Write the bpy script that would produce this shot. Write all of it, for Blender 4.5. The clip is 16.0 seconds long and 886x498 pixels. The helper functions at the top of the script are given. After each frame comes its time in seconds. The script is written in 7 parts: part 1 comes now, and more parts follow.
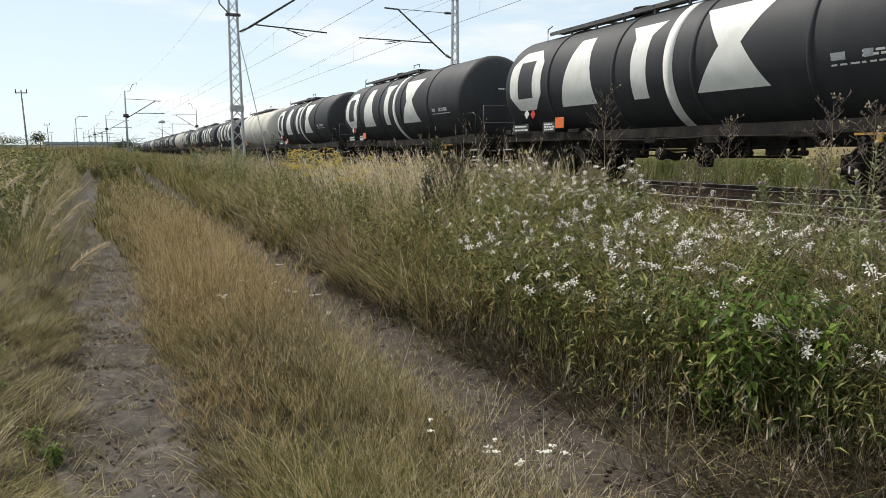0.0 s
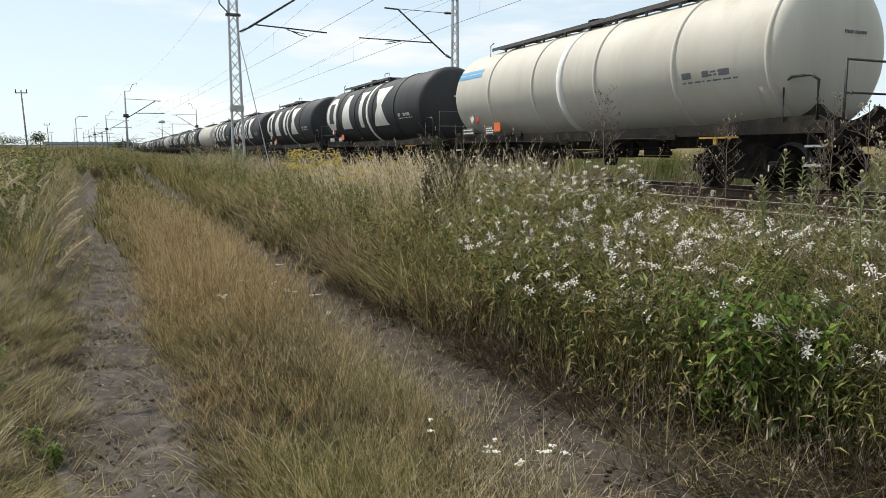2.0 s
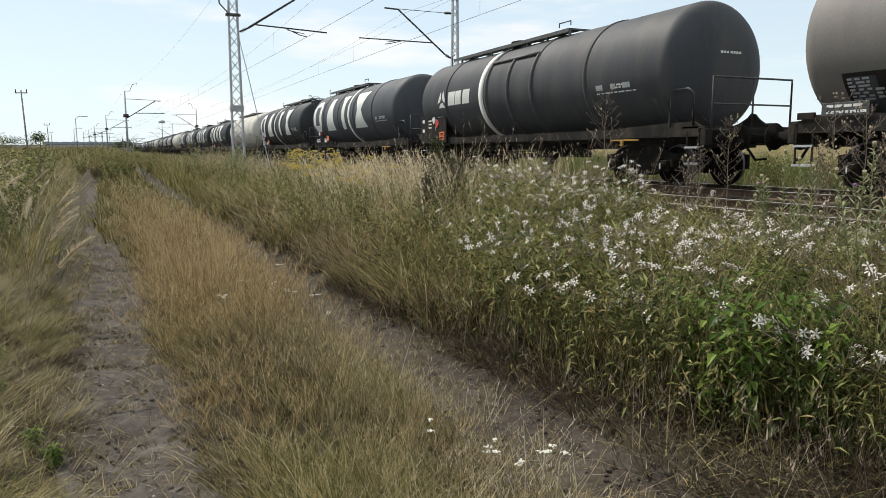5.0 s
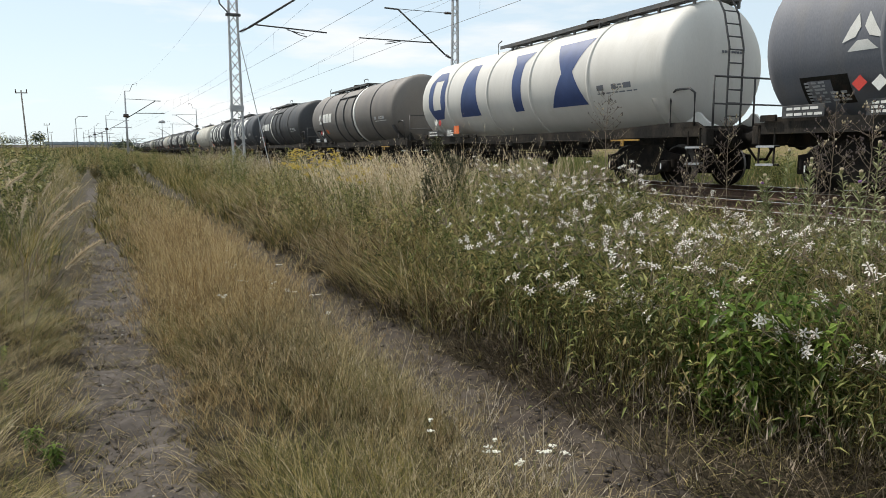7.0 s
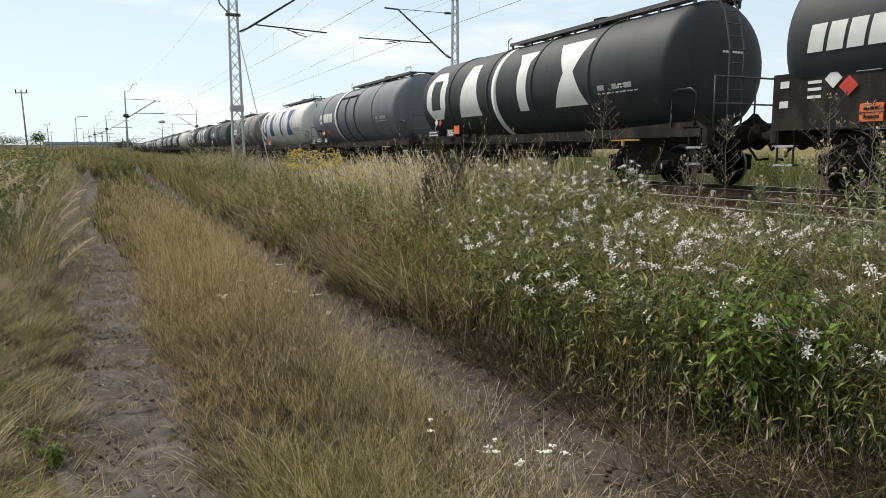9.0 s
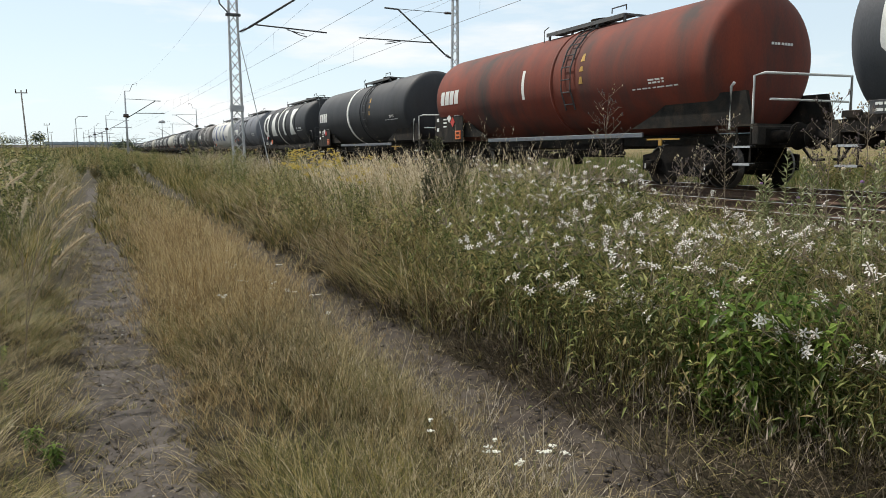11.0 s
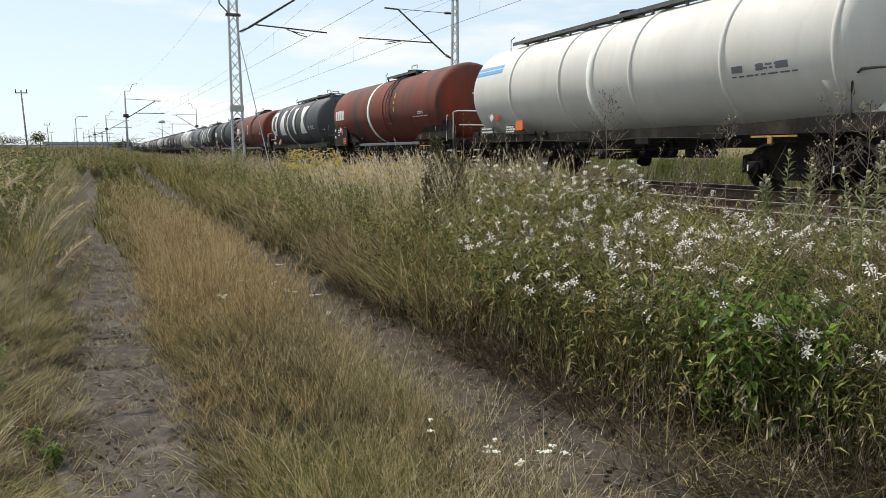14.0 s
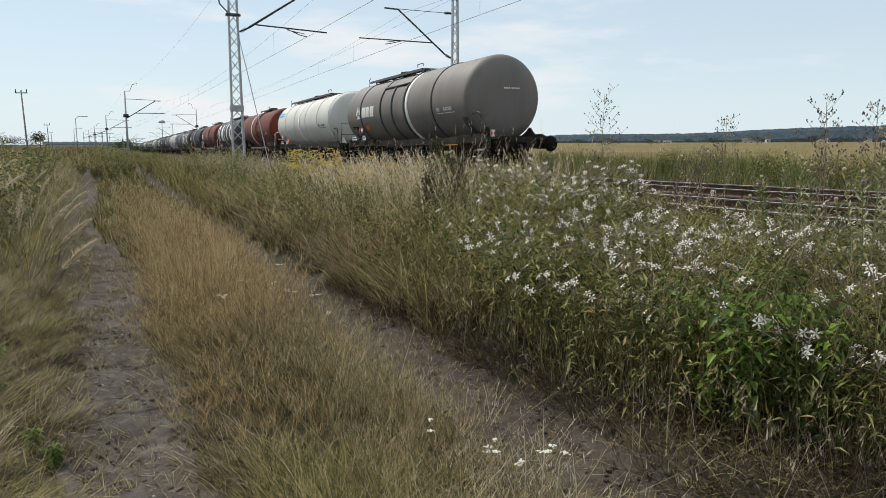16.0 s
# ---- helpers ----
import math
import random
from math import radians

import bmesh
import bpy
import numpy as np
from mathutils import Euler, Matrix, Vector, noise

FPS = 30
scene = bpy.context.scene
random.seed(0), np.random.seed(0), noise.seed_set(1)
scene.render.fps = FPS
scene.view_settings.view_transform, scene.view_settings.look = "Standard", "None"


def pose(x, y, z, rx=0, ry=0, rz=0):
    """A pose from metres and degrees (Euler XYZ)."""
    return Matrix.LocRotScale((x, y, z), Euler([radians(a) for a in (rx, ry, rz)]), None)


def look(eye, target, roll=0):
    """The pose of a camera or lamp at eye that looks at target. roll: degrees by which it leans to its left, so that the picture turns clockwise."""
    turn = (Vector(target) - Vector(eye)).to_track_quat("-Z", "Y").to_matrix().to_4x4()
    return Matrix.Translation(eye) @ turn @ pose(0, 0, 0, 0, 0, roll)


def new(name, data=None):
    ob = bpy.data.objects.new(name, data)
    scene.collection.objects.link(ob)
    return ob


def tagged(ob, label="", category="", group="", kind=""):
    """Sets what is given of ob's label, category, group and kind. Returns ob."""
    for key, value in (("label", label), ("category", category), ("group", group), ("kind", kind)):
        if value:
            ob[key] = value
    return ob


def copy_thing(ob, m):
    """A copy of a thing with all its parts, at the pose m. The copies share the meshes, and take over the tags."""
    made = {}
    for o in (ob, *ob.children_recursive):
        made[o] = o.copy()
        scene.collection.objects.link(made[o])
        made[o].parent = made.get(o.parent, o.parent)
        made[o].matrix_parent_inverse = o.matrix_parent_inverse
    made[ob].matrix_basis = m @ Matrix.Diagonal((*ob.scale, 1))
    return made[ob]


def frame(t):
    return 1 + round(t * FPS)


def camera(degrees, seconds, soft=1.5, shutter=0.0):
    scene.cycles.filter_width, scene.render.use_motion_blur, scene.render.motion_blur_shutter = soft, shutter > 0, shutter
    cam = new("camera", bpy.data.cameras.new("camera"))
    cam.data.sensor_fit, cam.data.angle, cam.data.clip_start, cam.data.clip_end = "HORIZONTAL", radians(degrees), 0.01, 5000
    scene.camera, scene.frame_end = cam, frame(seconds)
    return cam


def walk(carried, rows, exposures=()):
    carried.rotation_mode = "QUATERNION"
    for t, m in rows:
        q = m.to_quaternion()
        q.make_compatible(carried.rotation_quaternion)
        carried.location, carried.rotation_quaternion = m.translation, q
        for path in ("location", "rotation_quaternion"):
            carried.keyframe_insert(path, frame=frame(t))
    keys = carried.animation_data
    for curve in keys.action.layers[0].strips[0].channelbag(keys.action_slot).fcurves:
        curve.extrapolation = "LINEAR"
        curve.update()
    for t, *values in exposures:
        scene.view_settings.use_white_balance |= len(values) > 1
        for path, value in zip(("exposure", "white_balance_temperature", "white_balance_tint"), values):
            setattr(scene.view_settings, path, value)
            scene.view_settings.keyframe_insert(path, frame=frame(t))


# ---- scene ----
EYE = Vector((0.0, 0.0, 1.4))
YAW, TILT = 25.25, 8.42
cam = camera(64.2, 16.0, soft=0.85)
VIEW = Matrix.Translation(EYE) @ Euler((radians(90 - TILT), 0, radians(-YAW))).to_matrix().to_4x4()
walk(cam, [(0.0, VIEW), (16.0, VIEW)], exposures=[(0.0, 0.0, 6560, 10), (14.8, 0.0, 6560, 10), (15.6, -0.07, 6480, 10), (16.0, -0.20, 6440, 10)])

# ---- light ----
SUN_AZ, SUN_EL = radians(-22), radians(50)      # azimuth from +y towards +x
world = bpy.data.worlds.new("sky")
scene.world = world
world.use_nodes = True
wt = world.node_tree
wt.nodes.clear()
w_out = wt.nodes.new("ShaderNodeOutputWorld")
w_bg = wt.nodes.new("ShaderNodeBackground")
w_sky = wt.nodes.new("ShaderNodeTexSky")
w_sky.sky_type, w_sky.sun_disc = "NISHITA", False
w_sky.sun_elevation, w_sky.sun_rotation = SUN_EL, SUN_AZ
w_sky.air_density, w_sky.dust_density, w_sky.ozone_density = 1.0, 0.3, 1.6
w_co = wt.nodes.new("ShaderNodeTexCoord")
w_map = wt.nodes.new("ShaderNodeMapping")
w_map.inputs["Scale"].default_value = (1.0, 1.0, 5.0)
w_map.inputs["Location"].default_value = (0.35, 0.1, 0.0)
w_noise = wt.nodes.new("ShaderNodeTexNoise")
w_noise.inputs["Scale"].default_value = 2.6
w_noise.inputs["Detail"].default_value = 7.0
w_noise.inputs["Roughness"].default_value = 0.55
w_ramp = wt.nodes.new("ShaderNodeValToRGB")
w_ramp.color_ramp.elements[0].position, w_ramp.color_ramp.elements[1].position = 0.50, 0.66
w_mix = wt.nodes.new("ShaderNodeMix")
w_mix.data_type = "RGBA"
w_mix.inputs["B"].default_value = (8.6, 8.65, 8.65, 1)
wt.links.new(w_co.outputs["Generated"], w_map.inputs["Vector"])
wt.links.new(w_map.outputs["Vector"], w_noise.inputs["Vector"])
wt.links.new(w_noise.outputs["Fac"], w_ramp.inputs["Fac"])
wt.links.new(w_ramp.outputs["Color"], w_mix.inputs["Factor"])
# pale summer haze towards the horizon
w_sep = wt.nodes.new("ShaderNodeSeparateXYZ")
w_low = wt.nodes.new("ShaderNodeMapRange")
w_low.interpolation_type = "SMOOTHSTEP"
w_low.inputs["From Min"].default_value, w_low.inputs["From Max"].default_value = -0.01, 0.16
w_low.inputs["To Min"].default_value, w_low.inputs["To Max"].default_value = 0.88, 0.66
w_haze = wt.nodes.new("ShaderNodeMix")
w_haze.data_type = "RGBA"
w_haze.inputs["B"].default_value = (6.95, 8.1, 8.7, 1)
wt.links.new(w_co.outputs["Generated"], w_sep.inputs["Vector"])
wt.links.new(w_sep.outputs["Z"], w_low.inputs["Value"])
wt.links.new(w_low.outputs["Result"], w_haze.inputs["Factor"])
wt.links.new(w_sky.outputs["Color"], w_haze.inputs["A"])
wt.links.new(w_haze.outputs["Result"], w_mix.inputs["A"])
wt.links.new(w_mix.outputs["Result"], w_bg.inputs["Color"])
wt.links.new(w_bg.outputs["Background"], w_out.inputs["Surface"])
w_bg.inputs["Strength"].default_value = 0.12
sun = new("sun", bpy.data.lights.new("sun", "SUN"))
sun.data.energy, sun.data.angle, sun.data.color = 4.6, radians(1.0), (1.0, 0.95, 0.87)
sun.matrix_world = look((math.sin(SUN_AZ) * math.cos(SUN_EL) * 50, math.cos(SUN_AZ) * math.cos(SUN_EL) * 50, math.sin(SUN_EL) * 50), (0, 0, 0))


# ---- materials ----
def material(name, colors, rough=0.6, metal=0.0, scale=6.0, bump=0.0, bump_scale=40.0, detail=6.0, island=False, translucent=0.0,
             streak=(1, 1, 1), spread=(0.3, 0.7), stain=None, stain_scale=1.2, stain_range=(0.5, 0.75), random_object=0.0, fine=0.25, coat=0.0, spec=None):
    """Two scales of noise between colors[0] and colors[-1]; island: the colour by piece instead; stain: a second colour in patches."""
    m = bpy.data.materials.new(name)
    m.use_nodes = True
    t = m.node_tree
    bsdf = t.nodes["Principled BSDF"]
    out = t.nodes["Material Output"]
    bsdf.inputs["Roughness"].default_value = rough
    bsdf.inputs["Metallic"].default_value = metal
    bsdf.inputs["Coat Weight"].default_value = coat
    bsdf.inputs["Specular IOR Level"].default_value = spec if spec is not None else 0.12 if (island and translucent) or rough > 0.92 else 0.5
    co = t.nodes.new("ShaderNodeTexCoord")
    mp = t.nodes.new("ShaderNodeMapping")
    mp.inputs["Scale"].default_value = streak
    t.links.new(co.outputs["Object"], mp.inputs["Vector"])
    n1 = t.nodes.new("ShaderNodeTexNoise")
    n1.inputs["Scale"].default_value, n1.inputs["Detail"].default_value = scale, detail
    t.links.new(mp.outputs["Vector"], n1.inputs["Vector"])
    ramp = t.nodes.new("ShaderNodeValToRGB")
    els = ramp.color_ramp.elements
    for k, c in enumerate(colors):
        pos = spread[0] + (spread[1] - spread[0]) * k / max(1, len(colors) - 1)
        e = els[k] if k < len(els) and k < 2 else els.new(pos)
        e.position, e.color = pos, (*c, 1)
    if island:
        geo = t.nodes.new("ShaderNodeNewGeometry")
        mx = t.nodes.new("ShaderNodeMath")
        mx.operation = "MULTIPLY_ADD"
        mx.inputs[1].default_value = 0.55
        t.links.new(geo.outputs["Random Per Island"], mx.inputs[0])
        mul = t.nodes.new("ShaderNodeMath")
        mul.operation = "MULTIPLY"
        mul.inputs[1].default_value = 0.45
        t.links.new(n1.outputs["Fac"], mul.inputs[0])
        t.links.new(mul.outputs[0], mx.inputs[2])
        t.links.new(mx.outputs[0], ramp.inputs["Fac"])
    else:
        t.links.new(n1.outputs["Fac"], ramp.inputs["Fac"])
    col = ramp.outputs["Color"]
    if stain:
        n3 = t.nodes.new("ShaderNodeTexNoise")
        n3.inputs["Scale"].default_value, n3.inputs["Detail"].default_value, n3.inputs["Roughness"].default_value = stain_scale, 8.0, 0.65
        t.links.new(mp.outputs["Vector"], n3.inputs["Vector"])
        r3 = t.nodes.new("ShaderNodeMapRange")
        r3.inputs["From Min"].default_value, r3.inputs["From Max"].default_value = stain_range
        t.links.new(n3.outputs["Fac"], r3.inputs["Value"])
        x3 = t.nodes.new("ShaderNodeMix")
        x3.data_type = "RGBA"
        x3.inputs["B"].default_value = (*stain, 1)
        t.links.new(r3.outputs["Result"], x3.inputs["Factor"])
        t.links.new(col, x3.inputs["A"])
        col = x3.outputs["Result"]
    if fine > 0:
        n4 = t.nodes.new("ShaderNodeTexNoise")
        n4.inputs["Scale"].default_value, n4.inputs["Detail"].default_value = bump_scale, 3.0
        t.links.new(mp.outputs["Vector"], n4.inputs["Vector"])
        r4 = t.nodes.new("ShaderNodeMapRange")
        r4.inputs["From Min"].default_value, r4.inputs["From Max"].default_value = 0.3, 0.7
        r4.inputs["To Min"].default_value, r4.inputs["To Max"].default_value = 1 - fine, 1 + fine
        t.links.new(n4.outputs["Fac"], r4.inputs["Value"])
        x4 = t.nodes.new("ShaderNodeMix")
        x4.data_type, x4.blend_type = "RGBA", "MULTIPLY"
        x4.inputs["Factor"].default_value = 1.0
        t.links.new(col, x4.inputs["A"])
        t.links.new(r4.outputs["Result"], x4.inputs["B"])
        col = x4.outputs["Result"]
    if random_object > 0:
        oi = t.nodes.new("ShaderNodeObjectInfo")
        r5 = t.nodes.new("ShaderNodeMapRange")
        r5.inputs["To Min"].default_value, r5.inputs["To Max"].default_value = 1 - random_object, 1 + random_object
        t.links.new(oi.outputs["Random"], r5.inputs["Value"])
        x5 = t.nodes.new("ShaderNodeMix")
        x5.data_type, x5.blend_type = "RGBA", "MULTIPLY"
        x5.inputs["Factor"].default_value = 1.0
        t.links.new(col, x5.inputs["A"])
        t.links.new(r5.outputs["Result"], x5.inputs["B"])
        col = x5.outputs["Result"]
    t.links.new(col, bsdf.inputs["Base Color"])
    if bump > 0:
        nb = t.nodes.new("ShaderNodeTexNoise")
        nb.inputs["Scale"].default_value, nb.inputs["Detail"].default_value = bump_scale, 5.0
        t.links.new(mp.outputs["Vector"], nb.inputs["Vector"])
        b = t.nodes.new("ShaderNodeBump")
        b.inputs["Strength"].default_value, b.inputs["Distance"].default_value = bump, 0.02
        t.links.new(nb.outputs["Fac"], b.inputs["Height"])
        t.links.new(b.outputs["Normal"], bsdf.inputs["Normal"])
    if translucent > 0:
        tr = t.nodes.new("ShaderNodeBsdfTranslucent")
        ms = t.nodes.new("ShaderNodeMixShader")
        ms.inputs["Fac"].default_value = translucent
        t.links.new(col, tr.inputs["Color"])
        t.links.new(bsdf.outputs["BSDF"], ms.inputs[1])
        t.links.new(tr.outputs["BSDF"], ms.inputs[2])
        t.links.new(ms.outputs["Shader"], out.inputs["Surface"])
    return m


BLACK = material("black_tank_paint", [(0.027, 0.028, 0.031), (0.041, 0.042, 0.045)], 0.62, scale=1.5, stain=(0.055, 0.052, 0.048), stain_scale=2.0, stain_range=(0.5, 0.95), streak=(1, 1, 0.25), bump_scale=60, fine=0.12, spec=0.22)
CHARCOAL = material("charcoal_tank_paint", [(0.045, 0.046, 0.05), (0.065, 0.066, 0.07)], 0.62, scale=1.4, stain=(0.10, 0.092, 0.08), stain_scale=1.6, stain_range=(0.45, 0.9), streak=(1, 1, 0.25), bump_scale=60, fine=0.12, spec=0.22)
SLATE = material("slate_tank_paint", [(0.055, 0.059, 0.066), (0.076, 0.079, 0.087)], 0.62, scale=1.5, stain=(0.085, 0.082, 0.078), stain_scale=2.0, stain_range=(0.5, 0.95), streak=(1, 1, 0.25), bump_scale=60, fine=0.12, spec=0.22)
GREY = material("grey_tank_paint", [(0.125, 0.131, 0.150), (0.168, 0.174, 0.195)], 0.62, scale=1.2, stain=(0.20, 0.19, 0.175), stain_scale=1.5, stain_range=(0.45, 0.9), streak=(1, 1, 0.25), bump_scale=60, fine=0.1, spec=0.22)
DUSTY = material("dusty_brown_grey_tank_paint", [(0.13, 0.118, 0.107), (0.175, 0.158, 0.143)], 0.66, scale=1.2, stain=(0.20, 0.172, 0.142), stain_scale=1.5, stain_range=(0.45, 0.85), streak=(1, 1, 0.3), bump_scale=60, fine=0.12)
CREAM = material("cream_tank_paint", [(0.487, 0.458, 0.391), (0.581, 0.55, 0.48)], 0.62, scale=1.2, stain=(0.40, 0.34, 0.25), stain_scale=1.8, stain_range=(0.55, 0.95), streak=(1, 1, 0.2), bump_scale=60, fine=0.03, spec=0.22)
WHITE = material("white_tank_paint", [(0.55, 0.53, 0.49), (0.65, 0.63, 0.585)], 0.62, scale=1.2, stain=(0.45, 0.42, 0.36), stain_scale=1.8, stain_range=(0.55, 0.98), streak=(1, 1, 0.2), bump_scale=60, fine=0.03, spec=0.22)
RED = material("oxide_red_tank_paint", [(0.130, 0.020, 0.008), (0.195, 0.033, 0.012)], 0.85, scale=1.1, stain=(0.045, 0.025, 0.020), stain_scale=0.8, stain_range=(0.40, 0.66), streak=(1, 1, 0.25), bump_scale=60, fine=0.12)
SIGN_WHITE = material("white_marking_paint", [(0.66, 0.65, 0.60), (0.78, 0.77, 0.73)], 0.62, scale=3, stain=(0.42, 0.40, 0.36), stain_scale=3, stain_range=(0.58, 0.95), bump_scale=70, fine=0.08, spec=0.22)
SIGN_BLUE = material("blue_marking_paint", [(0.02, 0.045, 0.14), (0.03, 0.06, 0.18)], 0.5, scale=3, bump_scale=60, fine=0.1)
LOGO_BLUE = material("light_blue_marking_paint", [(0.05, 0.28, 0.55), (0.07, 0.33, 0.6)], 0.5, scale=3, bump_scale=60, fine=0.1)
ORANGE = material("orange_plate", [(0.72, 0.13, 0.02), (0.80, 0.17, 0.03)], 0.5, scale=4, bump_scale=60, fine=0.1)
SIGN_RED = material("red_plate", [(0.50, 0.03, 0.02), (0.58, 0.05, 0.03)], 0.5, scale=4, bump_scale=60, fine=0.1)
YELLOW = material("yellow_handle_paint", [(0.38, 0.21, 0.03), (0.48, 0.28, 0.05)], 0.7, scale=4, stain=(0.10, 0.07, 0.03), stain_scale=5, bump_scale=60, fine=0.15)
FRAME = material("grimy_frame_paint", [(0.014, 0.013, 0.012), (0.030, 0.027, 0.023)], 0.95, scale=4, stain=(0.06, 0.042, 0.028), stain_scale=3, stain_range=(0.5, 0.8), bump=0.3, bump_scale=50)
BAR = material("faded_blue_grey_bar_paint", [(0.10, 0.115, 0.135), (0.15, 0.165, 0.185)], 0.75, scale=3, stain=(0.07, 0.06, 0.05), stain_scale=3, bump_scale=50)
SILL = material("dusty_grey_brown_sill_paint", [(0.018, 0.017, 0.016), (0.036, 0.032, 0.028)], 0.95, scale=3, stain=(0.075, 0.060, 0.044), stain_scale=2.2, stain_range=(0.48, 0.8), streak=(1, 1, 0.5), bump=0.2, bump_scale=50)
GRATE = material("grey_walkway_grating", [(0.075, 0.078, 0.080), (0.12, 0.122, 0.122)], 0.8, scale=5, stain=(0.10, 0.07, 0.05), stain_scale=3, bump_scale=50)
GRIME = material("oily_running_gear", [(0.005, 0.0045, 0.004), (0.014, 0.012, 0.010)], 0.95, scale=5, stain=(0.03, 0.021, 0.014), stain_scale=4, stain_range=(0.5, 0.8), bump=0.4, bump_scale=40)
STEEL = material("worn_wheel_steel", [(0.05, 0.045, 0.04), (0.10, 0.09, 0.08)], 0.5, 0.8, scale=8, bump_scale=60)
GREY_STEEL = material("galvanised_steel", [(0.34, 0.35, 0.36), (0.46, 0.47, 0.48)], 0.6, 0.1, scale=5, stain=(0.22, 0.16, 0.11), stain_scale=3, stain_range=(0.58, 0.9), bump_scale=50)
DARK_STEEL = material("dark_weathered_steel", [(0.05, 0.05, 0.052), (0.09, 0.088, 0.085)], 0.6, 0.3, scale=5, bump_scale=50)
WIRE = material("copper_wire_patina", [(0.04, 0.045, 0.045), (0.06, 0.065, 0.065)], 0.6, 0.4, scale=5, fine=0.0)
INSULATOR = material("brown_glazed_porcelain", [(0.035, 0.02, 0.015), (0.05, 0.03, 0.02)], 0.2, scale=5, fine=0.0)
RAIL_SIDE = material("rusty_rail_web", [(0.05, 0.028, 0.018), (0.10, 0.055, 0.034)], 0.85, scale=6, bump=0.3, bump_scale=60)
RAIL_TOP = material("polished_rail_head", [(0.385, 0.378, 0.371), (0.476, 0.469, 0.462)], 0.38, 0.9, scale=6, fine=0.05)
SLEEPER = material("old_wooden_sleeper", [(0.025, 0.019, 0.014), (0.06, 0.043, 0.032)], 0.9, scale=3, streak=(1, 6, 6), bump=0.5, bump_scale=30, random_object=0.3)
BALLAST = material("brown_ballast_stone", [(0.025, 0.018, 0.014), (0.058, 0.042, 0.032), (0.096, 0.082, 0.067)], 0.9, scale=3, island=True, bump=0.3, bump_scale=60)
CONCRETE = material("weathered_concrete", [(0.30, 0.29, 0.27), (0.42, 0.41, 0.38)], 0.85, scale=3, bump=0.4, bump_scale=50)
# wood of the far poles, its grey made paler to stand for haze
POLE_WOOD = material("haze_paled_pole_wood", [(0.22, 0.20, 0.18), (0.32, 0.29, 0.26)], 0.9, scale=3, streak=(6, 6, 0.6), bump=0.4, bump_scale=40)
LAMP_GLASS = material("pale_lamp_cover", [(0.5, 0.52, 0.52), (0.6, 0.62, 0.62)], 0.3, scale=3, fine=0.0)
# vegetation and soil
STRAW = material("dry_straw_grass", [(0.067, 0.055, 0.026), (0.169, 0.131, 0.063), (0.328, 0.26, 0.144), (0.537, 0.456, 0.292)], 0.65, scale=5, island=True, translucent=0.22, spread=(0.22, 0.78), fine=0.0)
GOLD = material("golden_brown_grass", [(0.082, 0.06, 0.027), (0.204, 0.145, 0.068), (0.349, 0.255, 0.137), (0.516, 0.419, 0.265)], 0.65, scale=0.8, island=True, translucent=0.22, spread=(0.22, 0.78), fine=0.0)
WITHERED = material("brown_withered_grass", [(0.029, 0.022, 0.01), (0.086, 0.065, 0.03), (0.224, 0.168, 0.086), (0.431, 0.345, 0.197)], 0.7, scale=5, island=True, translucent=0.2, spread=(0.22, 0.78), fine=0.0)
# dead litter, its brown darkened to hold the shade between stems
DEAD_SHADE = material("dead_litter_with_shade", [(0.014, 0.01, 0.006), (0.032, 0.024, 0.014), (0.068, 0.052, 0.03), (0.14, 0.11, 0.069)], 0.8, scale=5, island=True, translucent=0.12, spread=(0.22, 0.78), fine=0.0)
TAN = material("tan_bent_grass", [(0.109, 0.068, 0.029), (0.242, 0.162, 0.074), (0.442, 0.325, 0.16), (0.615, 0.503, 0.284)], 0.65, scale=3, island=True, translucent=0.25, spread=(0.22, 0.78), fine=0.0)
GREEN = material("green_grass", [(0.036, 0.042, 0.01), (0.1, 0.108, 0.028), (0.23, 0.199, 0.062), (0.426, 0.313, 0.121)], 0.6, scale=5, island=True, translucent=0.22, spread=(0.22, 0.78), fine=0.0)
MEADOW = material("lush_meadow_grass", [(0.036, 0.052, 0.012), (0.085, 0.112, 0.028), (0.150, 0.172, 0.050), (0.25, 0.24, 0.09)], 0.65, scale=2, island=True, translucent=0.22, spread=(0.22, 0.78), fine=0.0)
THISTLE = material("pale_thistle_green", [(0.13, 0.16, 0.070), (0.25, 0.27, 0.135), (0.42, 0.42, 0.25)], 0.6, scale=3, island=True, translucent=0.25, fine=0.0)
OLIVE = material("olive_meadow_grass", [(0.033, 0.039, 0.011), (0.123, 0.112, 0.037), (0.276, 0.227, 0.096), (0.503, 0.409, 0.209)], 0.65, scale=4, island=True, translucent=0.22, spread=(0.22, 0.78), fine=0.0)
PLUME = material("pale_seed_plume", [(0.38, 0.301, 0.182), (0.552, 0.454, 0.305), (0.713, 0.621, 0.46)], 0.8, scale=3, island=True, translucent=0.3, fine=0.0)
LEAF = material("soapwort_leaf", [(0.035, 0.05, 0.013), (0.133, 0.157, 0.046), (0.35, 0.336, 0.128)], 0.55, scale=3, island=True, translucent=0.28, fine=0.0)
LEAF_BRIGHT = material("fresh_nettle_leaf", [(0.041, 0.071, 0.011), (0.097, 0.156, 0.025), (0.186, 0.255, 0.049)], 0.45, scale=4, island=True, translucent=0.3, fine=0.0)
STEM = material("weed_stem", [(0.120, 0.132, 0.048), (0.216, 0.192, 0.084)], 0.7, scale=4, fine=0.0)
STEM_PALE = material("bleached_stem", [(0.34, 0.28, 0.20), (0.52, 0.45, 0.35)], 0.8, scale=4, fine=0.0)
STEM_DRY = material("dry_brown_stalk", [(0.15, 0.112, 0.076), (0.29, 0.228, 0.165)], 0.8, scale=4, fine=0.0)
